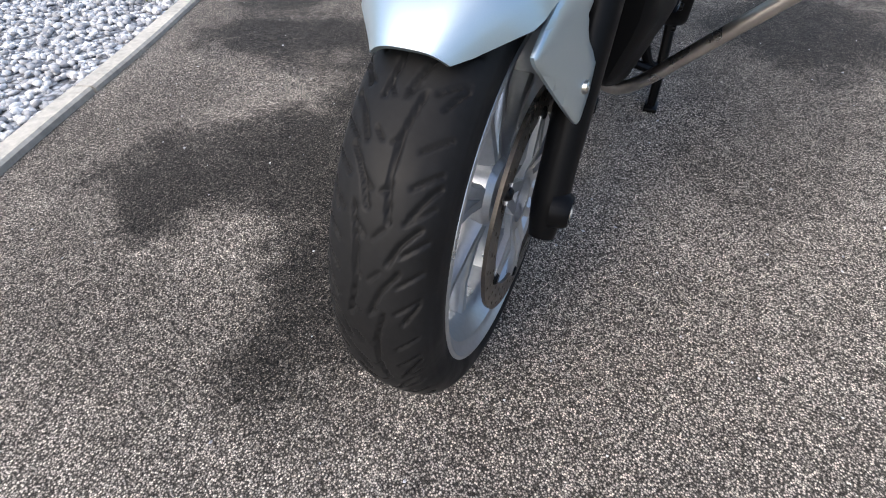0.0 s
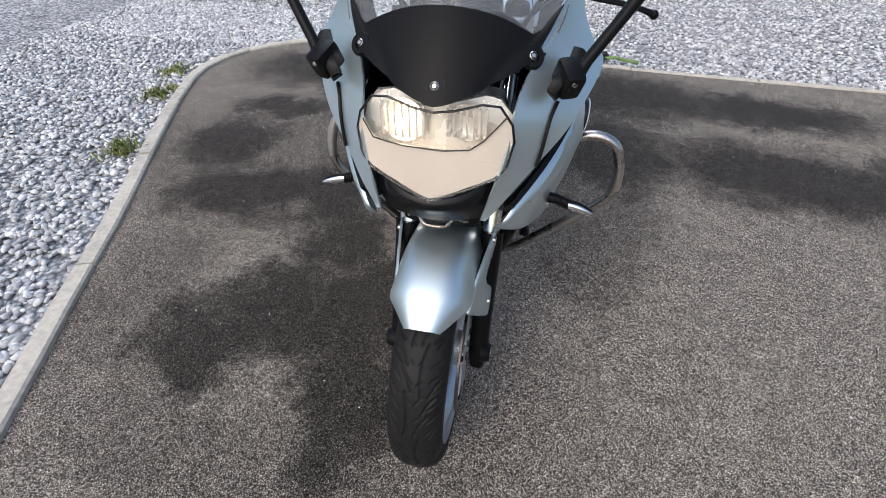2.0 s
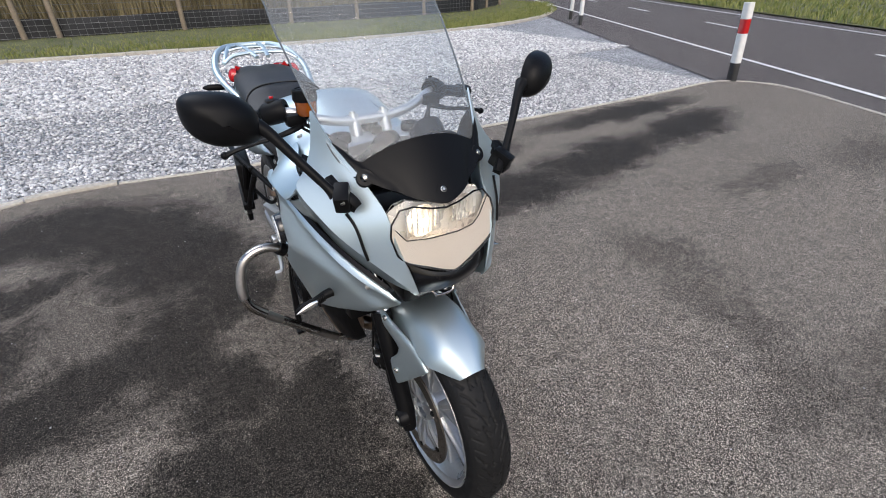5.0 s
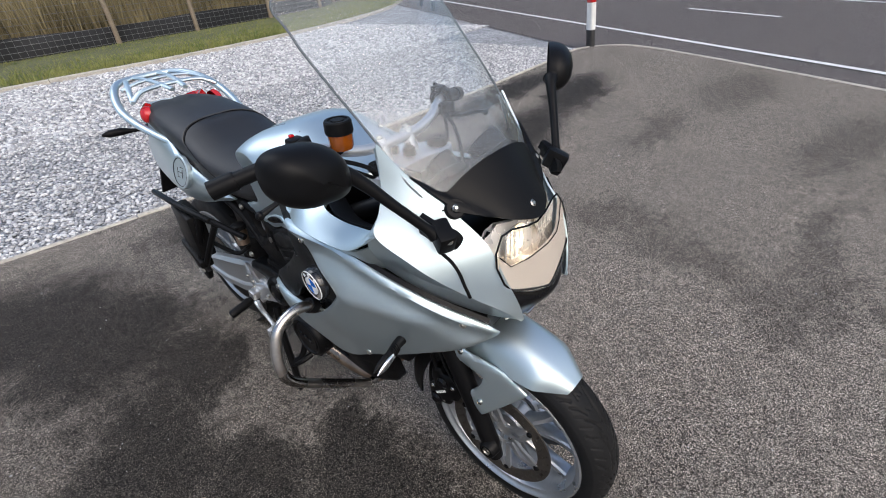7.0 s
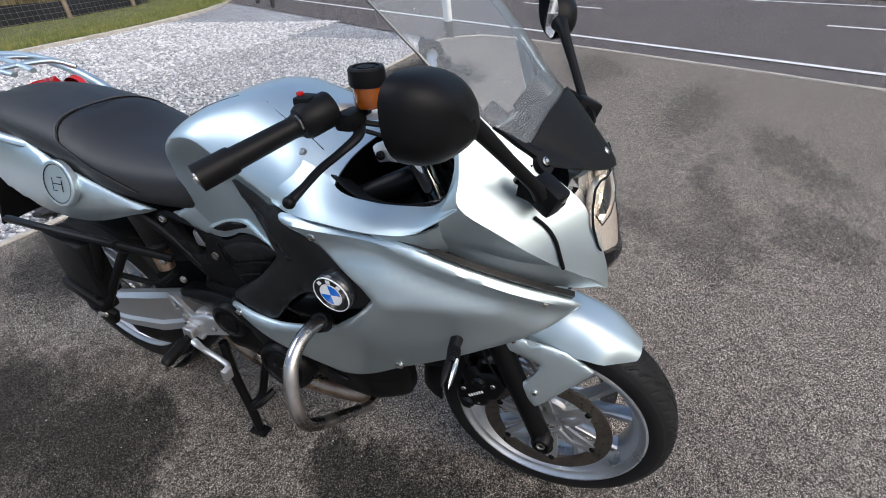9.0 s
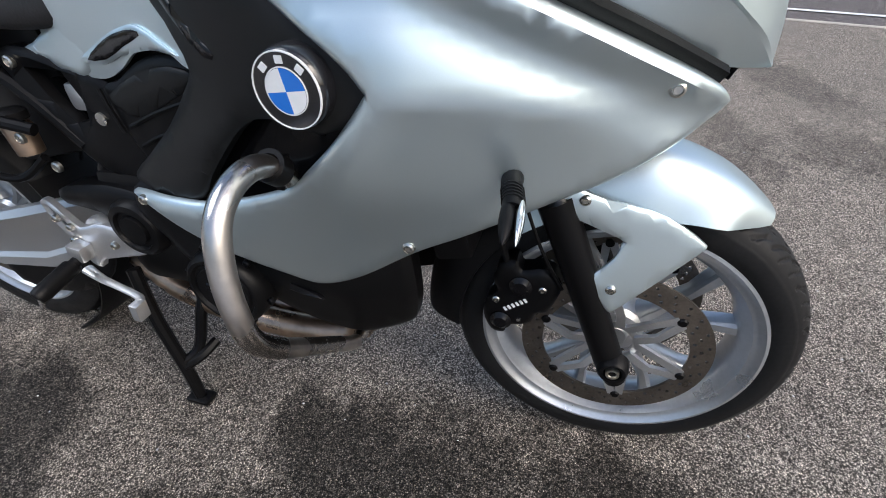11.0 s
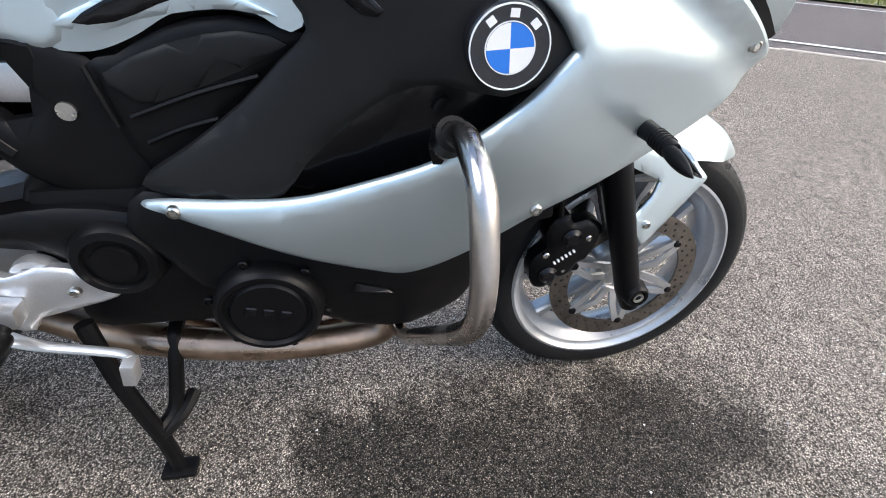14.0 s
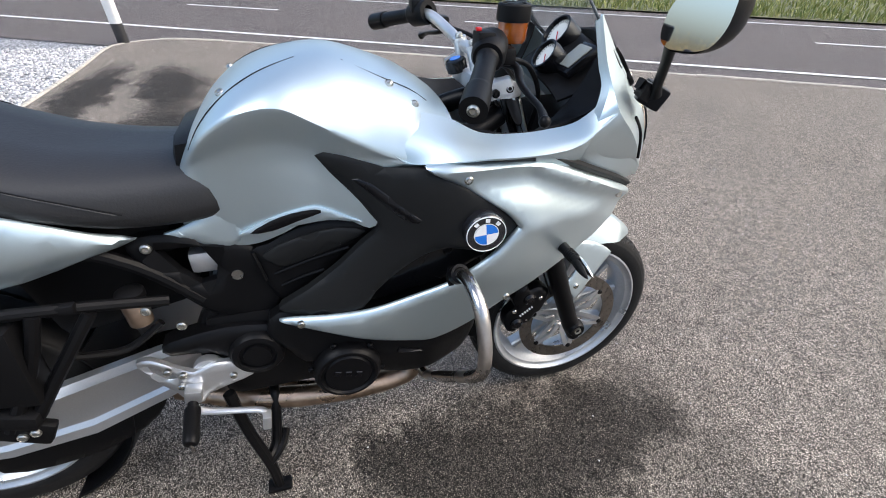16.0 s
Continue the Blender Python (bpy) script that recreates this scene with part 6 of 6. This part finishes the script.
# -- tail --
def tail_x(u, v):
    return spline([1.0, 1.1, 1.25, 1.5, 1.7, 1.83], [0.150, 0.178, 0.205, 0.190, 0.145, 0.08], u) - 0.35 * max(0, v - 0.86) - 0.25 * max(0, 0.80 - v)


for s in (-1, 1):
    bm = plate(bmesh.new(), [(1.022, 0.788), (1.08, 0.818), (1.17, 0.868), (1.27, 0.905), (1.38, 0.940), (1.52, 0.965), (1.70, 0.985), (1.80, 0.975), (1.79, 0.92), (1.70, 0.85), (1.58, 0.785), (1.46, 0.745), (1.33, 0.732), (1.2, 0.745), (1.10, 0.770)], lambda u, v: s * tail_x(u, v), 0.006, 0.008, 0.014, 0.022, 2)
    tl = part("tail_panel", bm, SILVER, bike, "silver tail panel with a round sticker", 50)
    c = Vector((s * tail_x(1.253, 0.86), 1.253, 0.86))
    ax = Vector((s, -0.02, 0.30)).normalized()
    bm = lathe(bmesh.new(), [(0, 0.004), (0.050, 0.004), (0.051, 0.0055), (0.057, 0.0055), (0.060, 0.003), (0.060, -0.01)], c, ax, 48)
    st = part("round_sticker", bm, SILVER, tl, "round silver cap with grey lines")
    bm = lathe(bmesh.new(), [(0.0485, 0.0045), (0.050, 0.006), (0.0515, 0.0045)], c, ax, 48)
    part("ring_line", bm, GREY_PANEL, st)
    u = Vector((0, 1, 0))
    v = ax.cross(u)
    for a, b, la, lb in ((0.0, 0.0, 0.035, 0.002), (0.012, 0.018, 0.02, 0.002), (-0.012, -0.018, 0.02, 0.002), (0.018, 0.0, 0.002, 0.03), (-0.018, 0.004, 0.002, 0.03)):
        bm = box(bmesh.new(), c + ax * 0.0045 + u * a + v * b, (la, lb, 0.001), Matrix((u, v, ax)).transposed())
        part("line", bm, GREY_PANEL, st)
bm = skin(bmesh.new(), [[(-0.10, 1.76, 0.975), (-0.05, 1.80, 0.985), (0, 1.81, 0.987), (0.05, 1.80, 0.985), (0.10, 1.76, 0.975)], [(-0.09, 1.80, 0.93), (-0.05, 1.84, 0.935), (0, 1.85, 0.937), (0.05, 1.84, 0.935), (0.09, 1.80, 0.93)], [(-0.10, 1.70, 0.84), (-0.05, 1.74, 0.84), (0, 1.75, 0.84), (0.05, 1.74, 0.84), (0.10, 1.70, 0.84)]], 0.01, 4, 4)
part("tail_centre", bm, SILVER, bike)
bm = skin(bmesh.new(), [[(-0.098, 1.63, 1.020), (-0.085, 1.70, 1.00), (0, 1.78, 0.960), (0.085, 1.70, 1.00), (0.098, 1.63, 1.020)], [(-0.116, 1.64, 0.99), (-0.09, 1.73, 0.975), (0, 1.80, 0.945), (0.09, 1.73, 0.975), (0.116, 1.64, 0.99)], [(-0.110, 1.64, 0.955), (-0.08, 1.72, 0.94), (0, 1.78, 0.92), (0.08, 1.72, 0.94), (0.110, 1.64, 0.955)]], 0.02, 4, 4)
tail_lamp = part("tail_light", bm, RED, bike, "red tail light")
for s in (-1, 1):
    bm = lathe(bmesh.new(), [(0, 0.016), (0.014, 0.014), (0.026, 0.007), (0.031, 0), (0.031, -0.02)], (s * 0.146, 1.590, 1.000), (s, 0.25, 0.2), 24)
    part("side_lens", bm, RED, tail_lamp)
# rack of flat silver bars
rack = thing("luggage_rack", "", "")
rack.parent = bike
tagged(rack, "silver luggage rack with grab rails")
for s in (-1, 1):
    bar("grab_rail", mirrored([(0.150, 1.36, 0.925), (0.172, 1.44, 0.948), (0.196, 1.56, 0.985), (0.200, 1.66, 1.022), (0.172, 1.76, 1.065), (0.125, 1.84, 1.085), (0.06, 1.87, 1.09), (0, 1.875, 1.09)], s), [0.014, 0.015, 0.016, 0.016, 0.015, 0.014, 0.013, 0.013], SILVER, rack, seg=12, flat=0.8)
    bar("rack_bar", mirrored([(0.165, 1.60, 1.050), (0.12, 1.62, 1.075), (0.05, 1.63, 1.082), (0, 1.63, 1.083)], s), 0.011, SILVER, rack, seg=10, flat=0.7)
    bar("rack_bar", mirrored([(0.025, 1.56, 1.07), (0.035, 1.65, 1.086), (0.045, 1.76, 1.094), (0.05, 1.86, 1.092)], s), 0.010, SILVER, rack, seg=10, flat=0.7)
    bar("rack_bar", mirrored([(0.165, 1.60, 1.048), (0.140, 1.68, 1.076), (0.110, 1.78, 1.090), (0.09, 1.85, 1.088)], s), 0.010, SILVER, rack, seg=10, flat=0.7)
    bar("rack_bar", mirrored([(0.150, 1.73, 1.075), (0.08, 1.74, 1.090), (0, 1.74, 1.093)], s), 0.009, SILVER, rack, seg=10, flat=0.7)
    bar("rear_indicator", mirrored([(0.10, 1.79, 0.90), (0.15, 1.81, 0.905), (0.19, 1.82, 0.91), (0.235, 1.825, 0.912), (0.262, 1.83, 0.912)], s), [0.008, 0.008, 0.016, 0.015, 0.003], BLACK_PLASTIC, bike, "rear indicator on a black stalk", seg=12)

# -- frame, engine and lower black parts --
eng = thing("engine", "", "")
eng.parent = bike
tagged(eng, "black parallel twin engine")
bm = box(bmesh.new(), (0, 0.72, 0.45), (0.30, 0.50, 0.26), None, 0.04)
part("crankcase", bm, BLACK_METAL, eng)
bm = box(bmesh.new(), (0, 0.50, 0.62), (0.34, 0.30, 0.24), Euler((radians(-25), 0, 0)).to_matrix(), 0.04)
part("cylinder_block", bm, BLACK_METAL, eng)
bm = box(bmesh.new(), (0, 0.30, 0.68), (0.32, 0.06, 0.36), Euler((radians(-12), 0, 0)).to_matrix(), 0.01)
part("radiator", bm, BLACK_METAL, eng)
bm = box(bmesh.new(), (0, 0.72, 0.83), (0.24, 0.44, 0.26), None, 0.05)
part("airbox", bm, BLACK_PLASTIC, eng)
bm = box(bmesh.new(), (0, 1.18, 0.80), (0.22, 0.42, 0.16), None, 0.03)
part("rear_subframe_box", bm, BLACK_PLASTIC, eng)
bm = box(bmesh.new(), (0, 1.13, 0.655), (0.17, 0.28, 0.20), Euler((radians(-12), 0, 0)).to_matrix(), 0.03)
part("battery_tray", bm, BLACK_PLASTIC, eng, "black tray under the seat")
for s in (-1, 1):
    bm = plate(bmesh.new(), [(0.806, 0.585), (0.70, 0.560), (0.60, 0.515), (0.483, 0.470), (0.41, 0.495), (0.350, 0.505), (0.338, 0.46), (0.338, 0.40), (0.350, 0.335), (0.365, 0.305), (0.42, 0.278), (0.49, 0.262), (0.57, 0.285), (0.63, 0.335), (0.70, 0.40), (0.77, 0.425), (0.80, 0.47), (0.835, 0.515), (0.835, 0.55)], lambda u, v: s * (0.186 - 0.35 * max(0, 0.42 - v) - 0.3 * max(0, 0.45 - u)), 0.03, 0.012, 0.02, 0.025, 2)
    bl = part("belly_cover", bm, BLACK_PLASTIC, eng, "black plastic belly cover")
    bm = plate(bmesh.new(), [(0.55, 0.425), (0.50, 0.408), (0.49, 0.40), (0.53, 0.405), (0.555, 0.41)], lambda u, v: s * 0.192, 0.006, 0.003, 0.003, 0.02, 1)
    part("air_slot", bm, BLACK_GLOSS, bl)
    ax = (s, 0.0, 0.0)
    bm = lathe(bmesh.new(), [(0, 0.008), (0.052, 0.008), (0.056, 0.004), (0.060, 0.004), (0.064, 0.010), (0.070, 0.010), (0.077, 0.003), (0.080, -0.012), (0.080, -0.06)], (s * 0.206, 0.679, 0.397), ax, 56)
    cc = part("clutch_cover", bm, BLACK_METAL, eng, "round black engine cover")
    bm = bmesh.new()
    for k in range(3):
        box(bm, (s * 0.2155, 0.703 - 0.024 * k, 0.405 - 0.006 * k), (0.004, 0.016, 0.018), Euler((radians(14), 0, 0)).to_matrix(), 0.002, 1)
    part("cast_mark", bm, BLACK_GLOSS, cc)
    for k in range(6):
        a = 2 * math.pi * k / 6 + 0.3
        screw(cc, (s * 0.196, 0.679 + 0.084 * math.sin(a), 0.397 + 0.084 * math.cos(a)), ax, 0.007, material=BLACK_METAL)
    bm = lathe(bmesh.new(), [(0, 0.010), (0.028, 0.010), (0.030, 0.003), (0.038, 0.003), (0.041, 0.010), (0.052, 0.008), (0.058, 0.0), (0.060, -0.03)], (s * 0.176, 0.868, 0.480), ax, 48)
    part("sprocket_cover", bm, BLACK_METAL, eng, "round black cover")
    bm = plate(bmesh.new(), [(0.80, 0.52), (0.84, 0.545), (0.92, 0.555), (1.00, 0.545), (1.05, 0.53), (1.04, 0.50), (0.96, 0.49), (0.88, 0.43), (0.82, 0.44)], lambda u, v: s * 0.168, 0.04, 0.010, 0.016, 0.03, 2)
    part("engine_side_cover", bm, BLACK_METAL, eng)
    # frame plates
    bm = plate(bmesh.new(), [(1.050, 0.772), (1.00, 0.785), (0.93, 0.770), (0.835, 0.735), (0.80, 0.66), (0.795, 0.59), (0.83, 0.555), (0.90, 0.560), (0.955, 0.595), (1.00, 0.66), (1.04, 0.73)], lambda u, v: s * 0.140, 0.02, 0.008, 0.012, 0.025, 2, holes=[[(1.005, 0.752), (0.925, 0.748), (0.905, 0.70), (0.915, 0.665), (0.945, 0.66), (0.975, 0.695)]])
    fr = part("frame_plate", bm, BLACK_PLASTIC, bike, "black moulded frame cover with a triangular opening")
    bm = lathe(bmesh.new(), [(0, 0.002), (0.011, 0.002), (0.012, -0.004)], (s * 0.141, 0.872, 0.675), ax, 24)
    part("plug", bm, BOLT, fr)
    screw(fr, (s * 0.142, 1.015, 0.762), ax, 0.010)
    bm = box(bmesh.new(), (s * 0.10, 0.93, 0.70), (0.04, 0.06, 0.05), None, 0.012)
    part("connector", bm, ALU, fr)
    bar("subframe_tube", mirrored([(0.13, 0.95, 0.62), (0.135, 1.04, 0.72), (0.15, 1.16, 0.80), (0.15, 1.4, 0.88), (0.12, 1.7, 0.93)], s), 0.014, BLACK_METAL, bike, "black frame tube", seg=10)
    bar("main_frame", mirrored([(0.08, 0.30, 0.95), (0.12, 0.42, 0.90), (0.125, 0.62, 0.80), (0.115, 0.82, 0.66), (0.11, 0.95, 0.56), (0.11, 0.98, 0.42)], s), 0.024, BLACK_METAL, bike, "black frame beam", seg=12)
# fluid pot and shock beside the frame on the right
bm = lathe(bmesh.new(), [(0, -0.03), (0.022, -0.03), (0.024, 0.02), (0.020, 0.03), (0, 0.032)], (-0.155, 1.065, 0.635), (0, 0, 1), 24)
part("rear_fluid_pot", bm, HEADER, bike, "brownish rear brake fluid pot")
bm = lathe(bmesh.new(), [(0, 0.052), (0.020, 0.050), (0.026, 0.046), (0.026, 0.032), (0, 0.03)], (-0.155, 1.065, 0.635), (0, 0, 1), 24)
part("pot_cap", bm, BLACK_PLASTIC, bike)
screw(bike, (-0.172, 1.045, 0.640), (-1, 0, 0), 0.010)
screw(bike, (-0.172, 0.994, 0.590), (-1, 0, 0), 0.010)
# exhaust
ex = bar("exhaust_header", [(-0.07, 0.50, 0.40), (-0.075, 0.47, 0.30), (-0.080, 0.50, 0.225), (-0.085, 0.55, 0.205), (-0.095, 0.66, 0.205), (-0.10, 0.80, 0.225), (-0.09, 0.95, 0.255), (-0.04, 1.10, 0.28)], 0.030, HEADER, bike, "heat-browned exhaust pipe", seg=18)
bar("exhaust_header", [(0.07, 0.50, 0.40), (0.07, 0.47, 0.30), (0.05, 0.50, 0.225), (0.0, 0.55, 0.205), (-0.03, 0.66, 0.205), (-0.04, 0.80, 0.225), (0.02, 0.95, 0.255), (0.10, 1.10, 0.28)], 0.028, HEADER, bike, "heat-browned exhaust pipe", seg=14)
bm = tube(bmesh.new(), [(0.12, 1.08, 0.28), (0.16, 1.20, 0.33), (0.19, 1.65, 0.47)], [0.035, 0.06, 0.06], 20)
part("silencer", bm, STEEL, bike, "steel silencer")

# footrest plates, pegs, pedals
for s in (-1, 1):
    bm = plate(bmesh.new(), [(1.105, 0.505), (1.075, 0.512), (1.04, 0.490), (1.00, 0.470), (0.965, 0.478), (0.93, 0.470), (0.885, 0.435), (0.885, 0.415), (0.91, 0.405), (0.985, 0.395), (1.00, 0.375), (1.03, 0.375), (1.05, 0.41), (1.08, 0.445), (1.10, 0.48)], lambda u, v: s * (0.192 - 0.02 * abs(u - 1.0) / 0.1), 0.012, 0.004, 0.006, 0.02, 2, holes=[[(1.085, 0.495), (1.05, 0.478), (1.035, 0.455), (1.055, 0.452), (1.08, 0.475)]])
    fp = part("footrest_plate", bm, ALU, bike, "cast aluminium footrest plate")
    for y, z in ((1.045, 0.487), (1.03, 0.438), (0.925, 0.443), (1.02, 0.470)):
        screw(fp, (s * 0.193, y, z), (s, 0, 0), 0.008)
    bar("foot_peg", mirrored([(0.195, 1.012, 0.415), (0.225, 1.012, 0.408), (0.235, 1.012, 0.405), (0.30, 1.008, 0.396), (0.312, 1.008, 0.394)], s), [0.010, 0.011, 0.017, 0.0165, 0.012], BLACK_PLASTIC, fp, "ribbed black rubber foot peg", seg=14)
    bar("peg_feeler", mirrored([(0.306, 1.008, 0.39), (0.312, 1.008, 0.37)], s), [0.006, 0.004], STEEL, fp, smooth=False, seg=8)
    bm = box(bmesh.new(), (s * 0.205, 1.008, 0.425), (0.03, 0.035, 0.035), Euler((0.2, 0, 0)).to_matrix(), 0.006)
    part("peg_bracket", bm, ALU, fp)
    pd = bar("brake_pedal" if s < 0 else "gear_pedal", mirrored([(0.20, 1.03, 0.372), (0.208, 0.99, 0.362), (0.215, 0.94, 0.356), (0.225, 0.885, 0.352), (0.235, 0.872, 0.350)], s), [0.012, 0.009, 0.008, 0.008, 0.009], ALU, bike, "aluminium foot pedal", seg=10, flat=0.7)
    bm = box(bmesh.new(), (s * 0.243, 0.872, 0.335), (0.026, 0.018, 0.040), Euler((0.15, 0, 0)).to_matrix(), 0.003)
    part("pedal_pad", bm, ALU, pd)
    bm = lathe(bmesh.new(), [(0.019, -0.01), (0.030, -0.01), (0.032, 0.0), (0.030, 0.010), (0.021, 0.012), (0.019, 0.0)], (s * 0.165, 0.975, 0.455), (s, 0, 0), 32, True)
    part("pivot_ring", bm, ALU, bike, "aluminium swingarm pivot ring")
    bm = lathe(bmesh.new(), [(0, 0.0), (0.02, 0.002), (0.02, -0.01)], (s * 0.165, 0.975, 0.455), (s, 0, 0), 24)
    part("pivot_cap", bm, BLACK_METAL, bike)
# centre stand
stand = thing("centre_stand", "", "")
stand.parent = bike
tagged(stand, "black steel centre stand on the asphalt")
for s in (-1, 1):
    bar("stand_leg", mirrored([(0.165, 0.955, 0.36), (0.185, 0.935, 0.24), (0.198, 0.905, 0.10), (0.203, 0.898, 0.012)], s), [0.014, 0.014, 0.014, 0.013], BLACK_METAL, stand, seg=10)
    bm = box(bmesh.new(), (s * 0.204, 0.897, 0.008), (0.038, 0.060, 0.012), None, 0.004)
    part("stand_foot", bm, BLACK_METAL, stand)
    bar("stand_gusset", mirrored([(0.199, 0.905, 0.11), (0.17, 0.875, 0.125), (0.13, 0.86, 0.14)], s), 0.012, BLACK_METAL, stand, seg=8)
bar("stand_cross_tube", [(-0.198, 0.908, 0.12), (-0.16, 0.885, 0.14), (-0.12, 0.87, 0.24), (-0.08, 0.87, 0.27), (0.08, 0.87, 0.27), (0.12, 0.87, 0.24), (0.16, 0.885, 0.14), (0.198, 0.908, 0.12)], 0.013, BLACK_METAL, stand, seg=10)

# swingarm and rear wheel
sw = bmesh.new()
for s in (-1, 1):
    rows = []
    for y, zc, h, x, w in ((0.96, 0.455, 0.055, 0.11, 0.04), (1.08, 0.420, 0.070, 0.115, 0.05), (1.25, 0.365, 0.082, 0.120, 0.052), (1.42, 0.335, 0.070, 0.125, 0.05), (1.54, 0.322, 0.045, 0.125, 0.045), (1.575, 0.320, 0.025, 0.125, 0.04)):
        sec = [(-0.5, 0.8), (-0.2, 1.0), (0.2, 1.0), (0.5, 0.82), (0.42, 0.45), (0.30, 0.30), (0.30, -0.40), (0.46, -0.55), (0.5, -0.85), (0.2, -1), (-0.2, -1), (-0.5, -0.8)]
        rows.append([(s * (x + w * u), y, zc + h * v) for u, v in sec])
    loft(sw, rows, True, True)
part("swingarm", sw, ALU, bike, "silver cast swingarm", 30)
RT = 2 * math.pi / 9
rear_wheel = wheel("rear_wheel", REAR, 0.316, 0.090, 0.236, 0.072, "rear wheel with silver cast rim", (RT, [([(0.05, 0.01), (0.3, 0.02), (0.5, 0.06)], 0.003), ([(0.4, -0.01), (0.65, -0.02), (0.85, -0.06)], 0.003)]), 0.5)
brake_disc(rear_wheel, -0.098, 0.085, 0.130, 0.0)
bm = bmesh.new()
rows = []
for k in range(15):
    a = radians(-70 + 100 * k / 14)
    rows.append([REAR + Vector((0.10 * u, 0.335 * (1 - 0.05 * u * u) * -math.cos(a), 0.335 * math.sin(a))) for u in (-1, -0.6, 0, 0.6, 1)])
skin(bm, rows, 0.005, 1, 2)
hg = part("rear_hugger", bm, BLACK_PLASTIC, bike, "black rear mudguard close to the tyre")
for s in (-1, 1):
    bm = plate(bmesh.new(), [(1.10, 0.37), (1.20, 0.345), (1.33, 0.30), (1.44, 0.29), (1.52, 0.25), (1.50, 0.17), (1.40, 0.155), (1.28, 0.175), (1.18, 0.225), (1.12, 0.29)], lambda u, v: s * (0.098 + 0.02 * (u - 1.1)), 0.006, 0.004, 0.008, 0.03, 2)
    part("hugger_side", bm, BLACK_PLASTIC, hg)
bm = skin(bmesh.new(), [[(-0.08, 1.70, 0.84), (0, 1.71, 0.85), (0.08, 1.70, 0.84)], [(-0.09, 1.86, 0.72), (0, 1.87, 0.73), (0.09, 1.86, 0.72)], [(-0.10, 1.97, 0.55), (0, 1.98, 0.55), (0.10, 1.97, 0.55)]], 0.008, 4, 4)
part("number_plate_hanger", bm, BLACK_PLASTIC, bike, "black plate hanger")

# pannier carriers
for s in (-1, 1):
    pc = bar("pannier_carrier", mirrored([(0.17, 1.00, 0.658), (0.20, 1.09, 0.690), (0.232, 1.19, 0.720), (0.25, 1.34, 0.738), (0.25, 1.50, 0.74)], s), 0.011, BLACK_METAL, bike, "black tubular pannier carrier", seg=10)
    bar("carrier_strut", mirrored([(0.215, 1.11, 0.69), (0.235, 1.19, 0.58), (0.25, 1.265, 0.475)], s), 0.012, BLACK_METAL, pc, seg=10)
    bar("carrier_strut", mirrored([(0.235, 1.18, 0.715), (0.245, 1.225, 0.60), (0.255, 1.30, 0.475)], s), 0.012, BLACK_METAL, pc, seg=10)
    bar("carrier_strut", mirrored([(0.16, 1.03, 0.60), (0.18, 1.10, 0.56), (0.22, 1.18, 0.60)], s), 0.008, BLACK_METAL, pc, seg=8)
    bm = box(bmesh.new(), (s * 0.252, 1.285, 0.468), (0.022, 0.10, 0.055), Euler((0.5, 0, 0)).to_matrix(), 0.008)
    part("carrier_lug", bm, BLACK_METAL, pc)
    for y, z in ((1.262, 0.475), (1.285, 0.470)):
        screw(pc, (s * 0.265, y, z - 0.01), (s, 0, 0), 0.009)
    bm = box(bmesh.new(), (s * 0.228, 1.300, 0.625), (0.06, 0.17, 0.18), Euler((0.08, 0, s * 0.10)).to_matrix(), 0.012)
    pb = part("carrier_box", bm, BLACK_PLASTIC, pc, "black plastic carrier box")
    bm = box(bmesh.new(), (s * 0.240, 1.330, 0.515), (0.05, 0.18, 0.035), Euler((0.25, 0, s * 0.10)).to_matrix(), 0.008)
    part("carrier_foot", bm, BLACK_PLASTIC, pc)
    bm = box(bmesh.new(), (s * 0.222, 1.145, 0.71), (0.018, 0.045, 0.018), None, 0.004)
    part("carrier_clip", bm, BLACK_PLASTIC, pc)

# crash bars
for s in (-1, 1):
    bar("crash_bar", mirrored([(0.255, 0.445, 0.672), (0.285, 0.441, 0.700), (0.322, 0.438, 0.716), (0.362, 0.436, 0.712), (0.394, 0.433, 0.690), (0.412, 0.430, 0.645), (0.418, 0.427, 0.595), (0.412, 0.427, 0.550), (0.385, 0.431, 0.507), (0.330, 0.440, 0.446), (0.240, 0.455, 0.352), (0.165, 0.467, 0.275), (0.120, 0.475, 0.250), (0.07, 0.48, 0.26)], s), 0.0140, STEEL, bike, "stainless steel crash bar", seg=18)
    bm = lathe(bmesh.new(), [(0.014, -0.012), (0.020, -0.012), (0.020, 0.012), (0.014, 0.012)], (s * 0.282, 0.441, 0.698), (0.7 * s, -0.08, 0.6), 20, True)
    part("crash_bar_clamp", bm, BLACK_METAL, bike)
    bm = plate(bmesh.new(), [(0.430, 0.708), (0.458, 0.706), (0.462, 0.68), (0.456, 0.66), (0.446, 0.66), (0.436, 0.68)], lambda u, v: s * 0.270, 0.006, 0.002, 0.003, 0.01, 1)
    part("crash_bar_bracket", bm, BLACK_METAL, bike)
    screw(bike, (s * 0.276, 0.450, 0.694), (s, 0, 0), 0.008)
